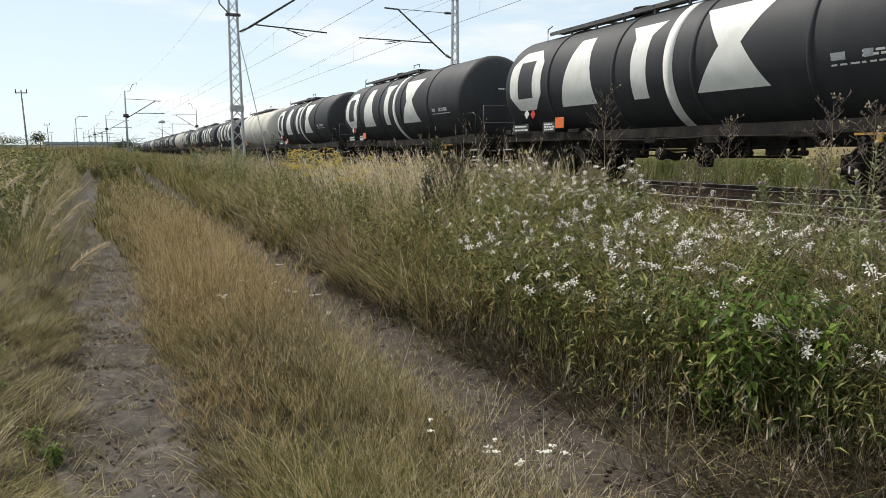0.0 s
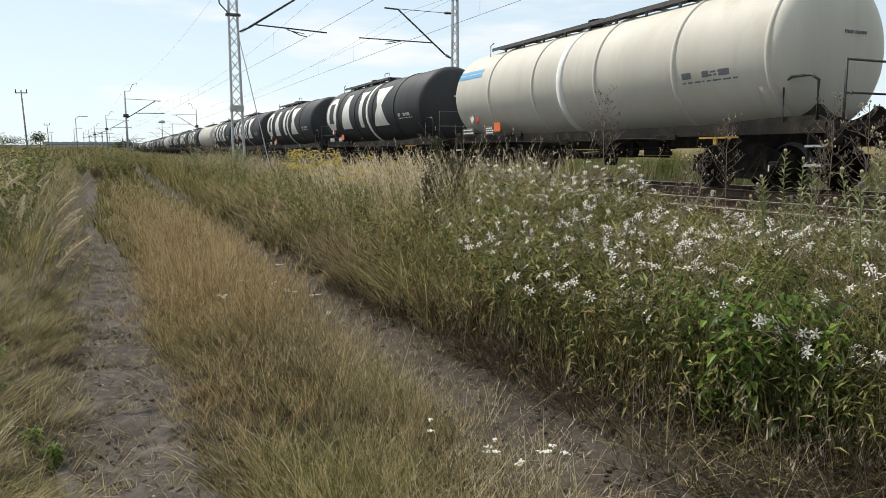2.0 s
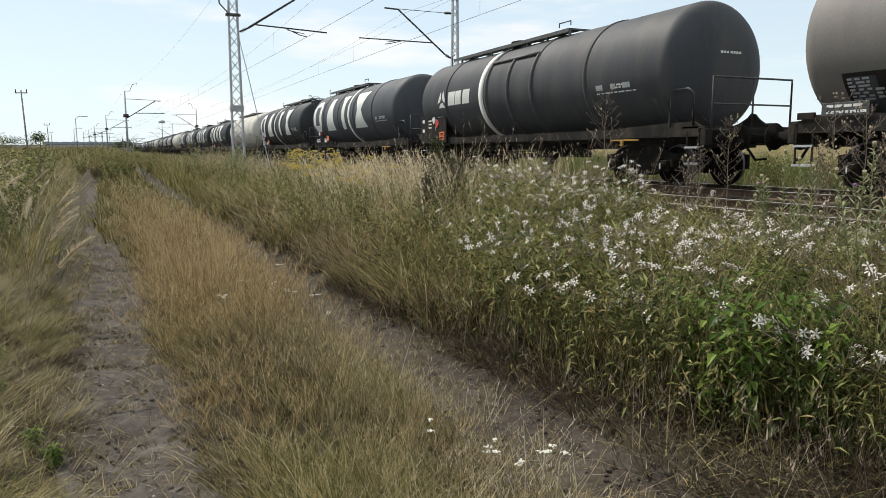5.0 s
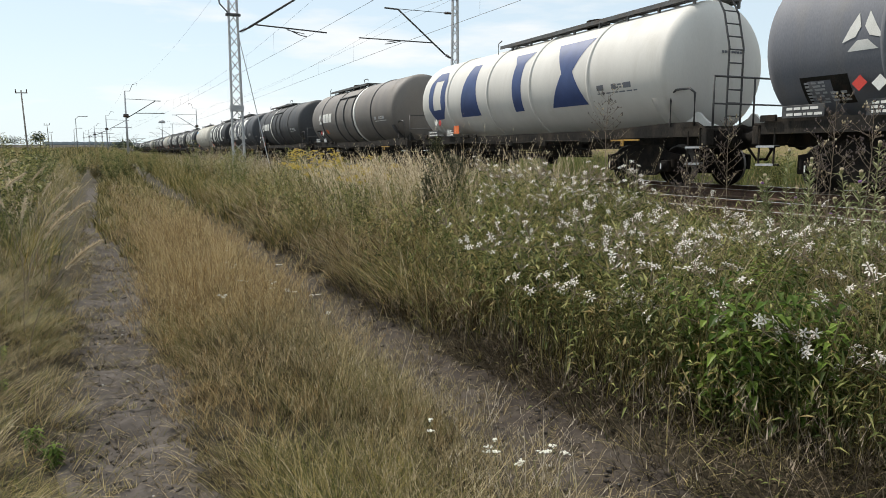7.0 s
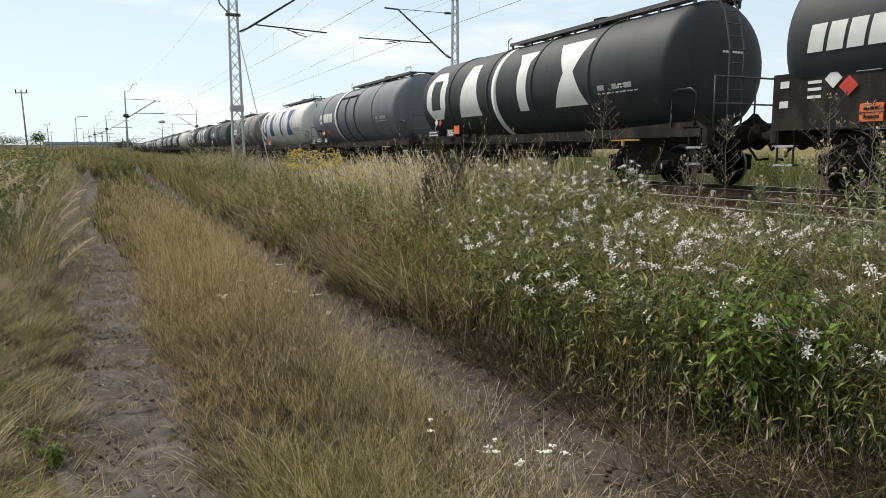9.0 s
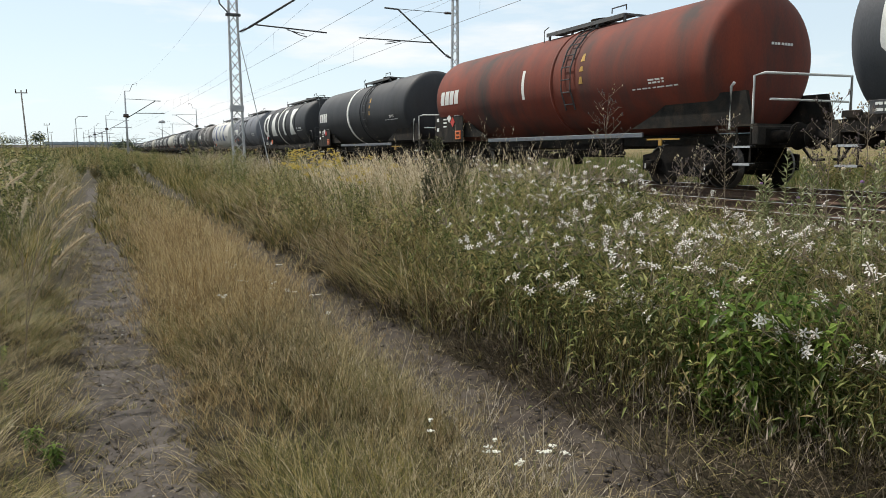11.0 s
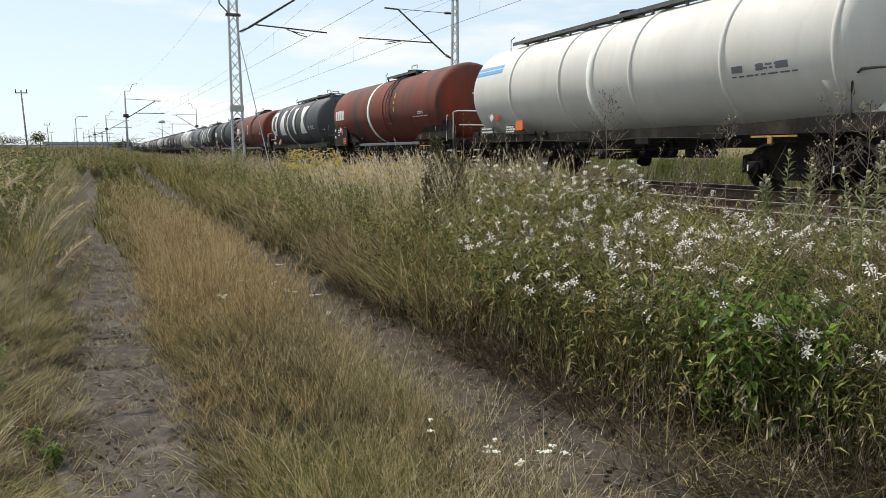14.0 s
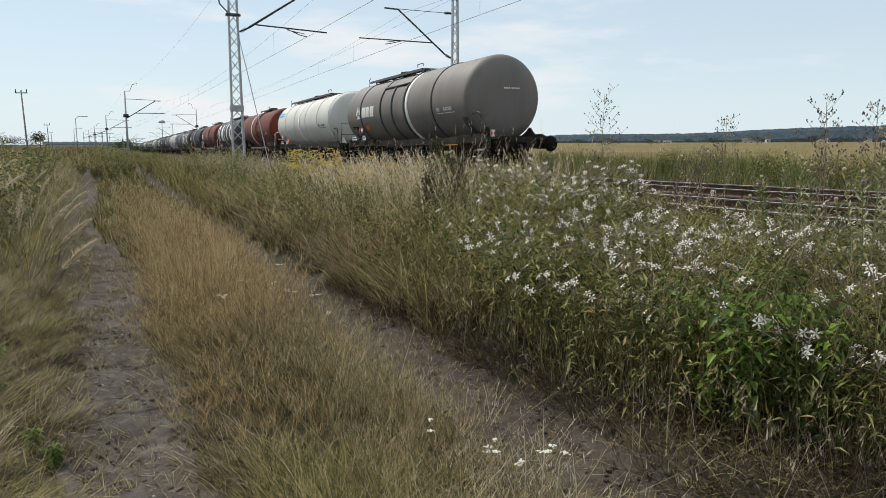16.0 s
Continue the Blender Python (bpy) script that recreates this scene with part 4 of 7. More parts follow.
                tb.box((-1.314, y - d / 2, z), (0.006, d, 0.045))
                y -= d + 0.03
        tagged(part("stencilled_writing", tb, SIGN_WHITE, w), kind="stuff")
    return w


BIG_A = ((0.65, 2.3), (3.1, 4.75), (5.6, 7.0), (8.0, 9.8))
BIG_B = ((0.8, 2.4), (3.3, 5.0), (6.85, 8.2), (9.1, 10.55))
BIG_C = ((1.0, 2.4), (3.4, 4.95), (6.6, 7.95), (9.0, 10.6))


def make_types():
    t = {}
    t["black_a"] = tank_wagon("black tank wagon with big white painted marks and white band", BLACK, BIG_A, SIGN_WHITE, -0.05, walkway=(5.6, -0.9))
    t["black_b"] = tank_wagon("black tank wagon with big white painted marks, band ahead of centre", BLACK, BIG_B, SIGN_WHITE, 1.3, rings=(4.5, 1.75, -0.85, -3.5), ladder=True, walkway=(1.6, -6.2))
    t["slate_b"] = tank_wagon("slate grey tank wagon with big white painted marks", SLATE, BIG_B, SIGN_WHITE, 1.45, rings=(4.5, 1.75, -0.85, -3.5), ladder=True, walkway=(1.6, -6.2))
    t["cream"] = tank_wagon("dusty cream tank wagon with a pale band and ribs", CREAM, None, None, 0.6, rings=(4.5, 1.95, -0.9, -3.6, -6.0), logo="blue", walkway=(5.6, -4.0))
    t["white"] = tank_wagon("clean white tank wagon with a white band and ribs", WHITE, None, None, 0.6, rings=(4.5, 1.95, -0.9, -3.6, -6.0), logo="blue", walkway=(5.6, -4.0))
    t["vtg"] = tank_wagon("charcoal grey tank wagon with a strapped jacket and white band", CHARCOAL, None, None, 2.1, rings=(4.7, 1.75, -0.9, -3.4), logo="star", jacket=(1.75, -0.9), hazard="tank", panel=True)
    t["vtg_grey"] = tank_wagon("blue-grey tank wagon with a strapped jacket and white band", GREY, None, None, 2.25, rings=(4.7, 1.9, -0.9, -3.4), logo="star", jacket=(1.9, -0.9), hazard="tank", walkway=(1.6, -6.2))
    t["vtg_dusty"] = tank_wagon("dusty brown-grey tank wagon at the end of the train", DUSTY, None, None, -1.0, rings=(4.7, 2.0, -0.75, -3.45), logo="star", jacket=(2.0, -0.75), hazard="tank", walkway=(5.4, -0.9), ring_mat=CHARCOAL, last=True)
    t["vtg_old"] = tank_wagon("brownish grey tank wagon with a strapped jacket", DUSTY, None, None, -1.0, rings=(4.7, 2.0, -0.75, -3.45), logo="star", jacket=(2.0, -0.75), hazard="tank", walkway=(5.4, -0.9), ring_mat=CHARCOAL)
    t["blue_marks"] = tank_wagon("white tank wagon with big dark blue painted marks", WHITE, BIG_C, SIGN_BLUE, None, rings=(4.6, 1.7, -0.8, -3.5), ladder=True, walkway=(2.2, -6.2))
    t["black_low"] = tank_wagon("black sagging-belly tank wagon with small white mark", BLACK, None, None, 1.3, rings=(-0.6,), low=True, panel=True, logo="small", walkway=(0.8, -2.6))
    t["red"] = tank_wagon("oxide red sagging-belly tank wagon with small white mark", RED, None, None, 1.3, rings=(-0.6,), low=True, panel=True, logo="small", walkway=(0.8, -2.6))
    t["slate_a"] = tank_wagon("slate grey tank wagon with big white painted marks and white band", SLATE, BIG_A, SIGN_WHITE, -0.05, walkway=(5.6, -0.9))
    t["red_dash"] = tank_wagon("faded oxide red sagging-belly tank wagon with short white dash", RED, None, None, None, rings=(-0.6,), low=True, panel=True, logo="small", walkway=(0.8, -2.6), dash=True)
    return t


# order of the wagons, from far ahead to the last one, and where each one's front stands at the start
ORDER = ["black_a", "vtg", "black_b", "black_a", "cream", "black_a", "black_b", "vtg_grey", "black_low", "black_a", "white", "black_b", "black_a", "black_a", "vtg", "black_b", "black_a", "cream", "black_a", "black_b", "black_a", "black_a", "cream", "black_a", "black_a",
         "black_a", "black_a", "cream", "black_b", "slate_a", "vtg", "vtg_old", "blue_marks", "vtg_grey", "black_b", "black_low", "red_dash", "slate_b", "red", "white", "vtg_dusty"]
FRONTS = [19.21, 2.94, -13.23, -29.29, -45.48, -61.55, -78.1, -94.29, -110.02, -126.08, -142.2, -158.35, -174.43, -190.73, -206.7, -222.91]
AHEAD = len(ORDER) - len(FRONTS)
FRONTS = [FRONTS[0] + 16.12 * (AHEAD - i) for i in range(AHEAD)] + FRONTS


def travelled(t):
    return 18.296 * t - 0.195 * t * t + 0.00367 * t ** 3


TRAIN = []


def make_train():
    types = make_types()
    first = set()
    for kind, front in zip(ORDER, FRONTS):
        m = track_pose(front - HALF)
        if kind in first:
            w = copy_thing(types[kind], m)
        else:
            w = types[kind]
            w.matrix_basis = m
            first.add(kind)
        TRAIN.append((w, front - HALF))


make_train()


# ---- overhead line ----
def lattice_mast(name, x, y, height, label, wide=0.42, top=0.24, mat=GREY_STEEL, turn=0.0, collar=True):
    """Two channel legs joined by zigzag lacing on a concrete foot."""
    w = thing(name, label, "overhead line mast", "overhead line masts", pose(x, y, float(ground_z(x, y)), 0, 0, turn))
    for sgn in (-1, 1):
        part("mast_leg", Shape().add([(sgn * wide / 2 - .035, -.09, 0), (sgn * wide / 2 + .035, -.09, 0), (sgn * wide / 2 + .035, .09, 0), (sgn * wide / 2 - .035, .09, 0),
                                      (sgn * top / 2 - .03, -.07, height), (sgn * top / 2 + .03, -.07, height), (sgn * top / 2 + .03, .07, height), (sgn * top / 2 - .03, .07, height)],
                                     [(0, 1, 5, 4), (1, 2, 6, 5), (2, 3, 7, 6), (3, 0, 4, 7), (4, 5, 6, 7), (3, 2, 1, 0)]), mat, w)
    n = int(height / 0.42)
    for face in (-0.075, 0.075):
        s = Shape()
        pts = []
        for i in range(n + 1):
            k = i / n
            half = (wide + (top - wide) * k) / 2
            pts.append(((half if (i + (face > 0)) % 2 else -half), face, 0.15 + k * (height - 0.25)))
        for a, b in zip(pts, pts[1:]):
            s.tube([a, b], 0.016, 4)
        tagged(part("lacing", s, mat, w), kind="stuff")
    if collar:
        part("collar_plate", Shape().box((0, 0, 2.6), (wide + 0.06, 0.2, 0.22), bevel=0.01), mat, w)
    part("mast_cap", Shape().box((0, 0, height + 0.03), (top + 0.12, 0.2, 0.06), bevel=0.01), mat, w)
    part("mast_foot", Shape().box((0, 0, 0.02), (wide + 0.4, 0.6, 0.4), bevel=0.03), CONCRETE, w)
    return w


def insulator(parent, a, b):
    """A ribbed insulator from a to b."""
    a, b = Vector(a), Vector(b)
    d = b - a
    m = Matrix.Translation(a) @ d.to_track_quat("Z", "Y").to_matrix().to_4x4()
    prof = [(0, 0.02)]
    for i in range(6):
        z = d.length * (0.1 + 0.8 * i / 6)
        prof += [(z, 0.025), (z + 0.01, 0.07), (z + d.length * 0.07, 0.03)]
    prof += [(d.length, 0.02)]
    part("insulator", Shape().lathe(prof, 10, m, "z"), INSULATOR, parent)


def cantilever(parent, side, low, high, reach, arm, mat=DARK_STEEL):
    """Bracket tube from the mast's low point up to the wire, its tie above and the steady arm; side: +1 to +x, -1 to -x."""
    s0 = side * 0.2
    insulator(parent, (s0, 0, low), (s0 + side * 0.32, 0, low + 0.16))
    part("bracket_tube", Shape().tube([(s0 + side * 0.32, 0, low + 0.16), (side * (reach - 0.65), 0, high), (side * reach, 0, high + 0.02)], 0.04, 8), mat, parent)
    insulator(parent, (s0, 0, high + 0.02), (s0 + side * 0.4, 0, high + 0.02))
    part("tie_rod", Shape().tube([(s0 + side * 0.4, 0, high + 0.02), (side * (reach - 0.65), 0, high + 0.02)], 0.014, 6), mat, parent)
    part("steady_arm", Shape().tube([(side * arm[0], 0, arm[2]), (side * arm[1], 0, arm[3])], 0.028, 6), mat, parent)
    a = arm[0] + (arm[1] - arm[0]) * 0.42
    part("registration_arm", Shape().tube([(side * a, 0, arm[2] + (arm[3] - arm[2]) * 0.42), (side * (a + 0.6), 0, arm[3] - 0.16), (side * (a + 0.85), 0, arm[3] - 0.20)], 0.018, 5).tube([(side * (a + 0.1), 0, arm[3]), (side * (a + 0.75), 0, arm[3] - 0.1)], 0.014, 5), mat, parent)


gz = lambda x, y: float(ground_z(x, y))
mast = lattice_mast("overhead_line_mast", 4.40, 27.0, 8.6, "grey steel lattice mast standing in tall grass beside the line")
z0 = gz(4.4, 27)
cantilever(mast, 1, 5.42 - z0, 7.5 - z0, 4.1, (0.68, 3.45, 5.72 - z0, 5.60 - z0))
part("stay_cable", Shape().tube([(0.16, 0, 5.3 - z0), (0.9, -1.6, 0.0)], 0.016, 5), GREY_STEEL, mast)
part("feeder_bracket", Shape().tube([(-0.1, 0, 6.0 - z0), (-0.45, 0, 6.35 - z0), (-0.5, 0, 6.75 - z0)], 0.025, 6).box((0, 0, 6.0 - z0), (0.5, 0.22, 0.08)), DARK_STEEL, mast)
mast = lattice_mast("overhead_line_mast", 15.10, 30.7, 8.0, "grey steel lattice mast beyond the goods train", collar=False)
z0 = gz(15.1, 30.7)
cantilever(mast, -1, 5.40 - z0, 7.41 - z0, 3.5, (1.15, 4.72, 6.05 - z0, 6.06 - z0))


def far_mast(x, y, h, side, reach, label="slim dark overhead line mast far along the line"):
    w = thing("overhead_line_mast", label, "overhead line mast", "overhead line masts", pose(x, y, gz(x, y)))
    part("mast_pole", Shape().tube([(0, 0, 0), (0, 0, h)], 0.15, 8, taper=0.55), GREY_STEEL, w)
    part("bracket_tube", Shape().tube([(0, 0, h * 0.58), (side * reach * 0.85, 0, h * 0.86), (side * reach, 0, h * 0.86)], 0.06, 6), DARK_STEEL, w)
    part("tie_rod", Shape().tube([(0, 0, h * 0.88), (side * reach * 0.85, 0, h * 0.87)], 0.03, 5), DARK_STEEL, w)
    part("steady_arm", Shape().tube([(side * reach * 0.25, 0, h * 0.665), (side * reach * 1.1, 0, h * 0.67)], 0.045, 5), DARK_STEEL, w)
    part("insulator", Shape().lathe([(h * 0.6, 0.3), (h * 0.61, 0.34), (h * 0.64, 0.34), (h * 0.65, 0.3)], 8, None, "z"), INSULATOR, w)
    part("top_hook", Shape().tube([(0, 0, h), (side * 0.6, 0, h), (side * 0.95, 0, h * 1.1), (side * 1.5, 0, h * 1.12), (side * 1.5, 0, h * 1.08)], 0.035, 5), DARK_STEEL, w)


for x, y, h, side, reach in ((2.5, 100, 8.2, 1, 4.2), (0.25, 165, 7.4, 1, 4.4), (-2.9, 232, 6.6, 1, 4.6), (-5.5, 290, 6.4, 1, 4.6), (-9.0, 360, 6.8, 1, 5), (18.2, 165, 10.0, -1, 5), (22, 330, 9.8, -1, 5), (20.0, 250, 9.4, -1, 5),
                            (-1.5, 400, 8.2, -1, 5), (10.5, 330, 6.8, 1, 5), (8.0, 420, 9, -1, 5), (17.0, 480, 9, 1, 5), (2.0, 500, 9.5, 1, 6), (-6.0, 520, 9, -1, 6)):
    far_mast(x, y, h, side, reach)

# wires along both tracks
def wire(name, pts, r, label, sag=0.0):
    s = Shape()
    for a, b in zip(pts, pts[1:]):
        n = 14
        run = []
        for i in range(n + 1):
            k = i / n
            p = Vector(a).lerp(Vector(b), k)
            p.z -= sag * 4 * k * (1 - k)
            run.append(p)
        s.tube(run, r, 4)
    return tagged(part(name, s, WIRE), label, "overhead wire", "overhead wires")


SPAN = [-34.0, 30.0, 96.0, 165.0, 232.0, 300.0]
contact = [(track_x(y, -0.1 + 0.15 * (-1) ** i), y, track_z(max(y, -20)) + 5.62) for i, y in enumerate(SPAN)]
carrier = [(x, y, z + 1.25) for x, y, z in contact]
wire("contact_wire", contact, 0.008, "thin contact wire over the train's track")
wire("carrier_wire", carrier, 0.005, "sagging carrier wire over the train's track", 0.75)
contact2 = [(track_x(y, NEAR - 0.2 + 0.15 * (-1) ** i) - 0.030 * max(0, y - 40), y, track_z(max(y, -20)) + 5.75) for i, y in enumerate(SPAN)]
carrier2 = [(x, y, z + 1.35) for x, y, z in contact2]
wire("contact_wire", contact2, 0.008, "thin contact wire over the empty track")
wire("carrier_wire", carrier2, 0.005, "sagging carrier wire over the empty track", 0.8)
wire("feeder_wire", [(3.9, -34, 6.9), (3.9, 27, 6.75), (2.6, 100, 8.9), (0.4, 165, 8.4)], 0.004, "thin feeder wire on the near masts", 0.9)
wire("feeder_wire", [(15.1, -30, 8.2), (15.1, 30.7, 8.15), (19.0, 170, 9.2)], 0.005, "thin feeder wire on the far masts", 0.8)
for lo, hi, sg in ((contact, carrier, 0.75), (contact2, carrier2, 0.8)):
    for (a, b), (c, d) in zip(zip(lo, lo[1:]), zip(hi, hi[1:])):
        if a[1] > 240:
            continue
        for i in range(1, 9):
            k = i / 9
            p, q = Vector(a).lerp(Vector(b), k), Vector(c).lerp(Vector(d), k)
            q.z -= sg * 4 * k * (1 - k)
            tagged(part("dropper_wire", Shape().tube([p, q], 0.004, 3), WIRE), "thin dropper between carrier and contact wire", "overhead wire", "droppers")


# ---- poles, lamps, trees and houses far off ----
def wood_pole(x, y, h):
    w = thing("telegraph_pole", "wooden pole, paled grey for haze, with a short crossarm and insulators", "telegraph pole", "telegraph poles", pose(x, y, gz(x, y), 0, -1.5, 0))
    part("pole", Shape().tube([(0, 0, 0), (0, 0, h)], 0.11, 8, taper=0.7), POLE_WOOD, w)
    part("crossarm", Shape().box((0, 0, h - 0.35), (1.35, 0.12, 0.12)), POLE_WOOD, w)
    for k in (-0.6, 0.6):
        part("insulator", Shape().tube([(k, 0, h - 0.3), (k, 0, h + 0.1)], 0.06, 6), INSULATOR, w)


def yard_lamp(x, y, h, kind):
    w = thing("street_lamp", "tall slim yard lamp beside the line", "street lamp", "yard lamps", pose(x, y, gz(x, y)))
    part("lamp_post", Shape().tube([(0, 0, 0), (0, 0, h * 0.93)] + ([(0.5, 0, h), (1.3, 0, h)] if kind == "arm" else [(0, 0, h)]), 0.085, 7, taper=0.6), GREY_STEEL, w)
    if kind == "arm":
        part("lamp_head", Shape().box((1.6, 0, h), (0.9, 0.3, 0.16), bevel=0.04), LAMP_GLASS, w)
    else:
        part("lamp_head", Shape().lathe([(h - 0.05, 0.9), (h + 0.2, 1.0), (h + 0.7, 0.75), (h + 0.95, 0.3), (h + 1.0, 0.0)], 14, None, "z"), GREY_STEEL, w)


wood_pole(-9.1, 105, 8.1)
wood_pole(-13.0, 205, 6.6)
wood_pole(-18.0, 300, 6.0)
yard_lamp(-4.9, 150, 6.4, "arm")
yard_lamp(-7.6, 215, 5.6, "arm")
yard_lamp(15.6, 232, 9.2, "dome")
yard_lamp(-1.2, 260, 5.5, "arm")


def clump_tree(name, x, y, h, spread, seed, label, trunk=True):
    """Tapered trunk, limbs, and a crown of many small leaf clumps with gaps."""
    rng = random.Random(seed)
    w = thing(name, label, "tree" if trunk else "bush", "distant trees" if trunk else "distant bushes", pose(x, y, gz(x, y)))
    s = Shape().tube([(0, 0, 0), (0.02 * h, 0, h * 0.35), (0, 0.01 * h, h * 0.7)], 0.035 * h, 7, taper=0.4)
    tips = []
    for i in range(9):
        a = rng.uniform(0, 6.28)
        z = h * rng.uniform(0.3 if trunk else 0.1, 0.6)
        tip = Vector((math.cos(a) * spread * rng.uniform(0.4, 0.8), math.sin(a) * spread * rng.uniform(0.4, 0.8), z + h * rng.uniform(0.1, 0.35)))
        s.tube([(0, 0, z), tip * 0.6 + Vector((0, 0, z * 0.4)), tip], 0.012 * h, 5, taper=0.4)
        tips.append(tip)
    part("trunk", s, BARK, w)
    v, f = [], []
    for i in range(850):
        c = rng.choice(tips) if i % 3 else Vector((0, 0, h * 0.65))
        p = c + Vector((rng.gauss(0, 0.25) * spread, rng.gauss(0, 0.25) * spread, rng.gauss(0, 0.13) * h))
        if p.z < h * (0.2 if trunk else 0.03) or p.z > h * 1.02:
            continue
        r = h * rng.uniform(0.02, 0.045)
        u = Vector((rng.gauss(0, 1), rng.gauss(0, 1), rng.gauss(0, 1))).normalized() * r
        t = u.cross(Vector((rng.gauss(0, 1), rng.gauss(0, 1), rng.gauss(0, 1)))).normalized() * r * 0.7
        b = len(v)
        v += [tuple(p - u), tuple(p + t), tuple(p + u), tuple(p - t)]
        f.append((b, b + 1, b + 2, b + 3))
    tagged(part("crown", Shape().add(v, f), TREE_LEAF, w), kind="stuff")


for i, (x, y, h, sp) in enumerate(((-24, 190, 3.6, 5), (-34, 230, 4.6, 6), (-42, 250, 5.0, 7), (-19, 260, 5.5, 3), (-30, 300, 4.5, 7), (6.0, 250, 4.8, 3.4), (9.0, 262, 3.2, 3.2), (4.0, 300, 3.4, 4), (-52, 260, 4.5, 7), (26, 420, 6, 6), (36, 440, 5.0, 7))):
    clump_tree("tree" if h > 4.4 else "bush", x, y, h, sp, i + 3, "dark leafy tree near the far end of the line" if h > 4.4 else "dark leafy bush near the far end of the line", h > 4.4)
for i, (a, d, h, sp) in enumerate(((51.5, 860, 7, 9), (44.2, 900, 7, 8), (46.0, 720, 8, 9), (49.0, 690, 8, 10), (54.5, 720, 8, 10), (57.0, 680, 7, 9), (41.5, 740, 7, 8), (38.5, 760, 8, 10), (59.0, 700, 9, 12), (36.0, 800, 8, 9), (52.6, 760, 9, 11))):
    clump_tree("tree", math.sin(radians(a)) * d, math.cos(radians(a)) * d, h, sp, i + 40, "dark leafy tree between far houses")


def house(a, d, w, dep, h, roof, turn):
    x, y = math.sin(radians(a)) * d, math.cos(radians(a)) * d
    ob = thing("house", "small pale farmhouse with a pitched roof far across the field", "house", "far houses", pose(x, y, gz(x, y), 0, 0, turn))
    part("wall", Shape().box((0, 0, h / 2), (w, dep, h)), PLASTER, ob)
    o = 0.4
    part("roof", Shape().add([(-w / 2 - o, -dep / 2 - o, h), (w / 2 + o, -dep / 2 - o, h), (w / 2 + o, dep / 2 + o, h), (-w / 2 - o, dep / 2 + o, h), (-w / 2 - o, 0, h + roof), (w / 2 + o, 0, h + roof)],
                             [(0, 1, 5, 4), (2, 3, 4, 5), (0, 4, 3), (1, 2, 5), (3, 2, 1, 0)]), ROOF, ob)
    for k in (-0.3, 0.0, 0.3):
        part("window", Shape().box((k * w, -dep / 2 - 0.03, h * 0.55), (1.2, 0.1, 1.3)), WINDOW, ob)


for a, d, w, dep, h, r, t in ((38.2, 1180, 9, 8, 2.2, 2.8, -35), (41.9, 1140, 9, 8, 2.2, 2.6, -40), (42.7, 1160, 12, 8, 2.2, 2.6, -60), (48.6, 1000, 22, 10, 2.0, 4.4, -48), (49.7, 980, 5, 6, 5.0, 5, -30), (53.2, 1140, 14, 9, 2.2, 2.8, -55), (56.0, 1160, 9, 8, 2.2, 2.8, -50)):
    house(a, d, w, dep, h, r, t)


# concrete cable trough along the ballast's foot
trough = tagged(new("cable_trough"), "row of weathered concrete cable trough covers beside the ballast", "cable trough", kind="structure")
slab = Shape().box((0, 0, 0), (0.42, 0.96, 0.10), bevel=0.012).mesh("cover_slab", CONCRETE)
for i in range(26):
    y = 1.0 + i * 1.0
    x = track_x(y, -5.95) + 0.03 * math.sin(i * 2.3)
    part("cover_slab", slab, None, trough, m=pose(x, y, gz(x, y) + 0.04, 1.5 * math.sin(i * 3.1), 3 * math.sin(i * 1.7), 2.5 * math.sin(i * 4.3)))


# ---- vegetation ----
def blades(px, py, h, w, turn, lean, curl, levels=3, twist=None, z0=None, lift=0.0):
    """Grass blades as bent tapering strips, all in arrays: root, height, width, heading and lean of each."""
    n = len(px)
    pz = (ground_z(px, py) if z0 is None else z0) - 0.01 + lift
    k = np.linspace(0, 1, levels + 1)
    dirx, diry = np.cos(turn), np.sin(turn)
    tw = turn + math.pi / 2 if twist is None else twist
    sx, sy = np.cos(tw), np.sin(tw)
    v = np.zeros((n, 2 * levels + 1, 3))
    for i, q in enumerate(k):
        out = h * (lean * q + curl * q ** 2.2)
        up = h * (q - 0.35 * np.abs(curl) * q ** 2.5)
        wd = w * 1.45 * (1 - q) ** 0.7 * 0.5
        x, y, z = px + dirx * out, py + diry * out, pz + up
        if i < levels:
            v[:, 2 * i] = np.stack([x - sx * wd, y - sy * wd, z], 1)
            v[:, 2 * i + 1] = np.stack([x + sx * wd, y + sy * wd, z], 1)
        else:
            v[:, 2 * i] = np.stack([x, y, z], 1)
    m = 2 * levels + 1
    base = (np.arange(n) * m)[:, None]
    quads = np.concatenate([base + np.array([2 * i, 2 * i + 1, 2 * i + 3, 2 * i + 2]) for i in range(levels - 1)], 0) if levels > 1 else np.zeros((0, 4), int)
    tris = base + np.array([2 * levels - 2, 2 * levels - 1, 2 * levels])
    return v.reshape(-1, 3), quads, tris


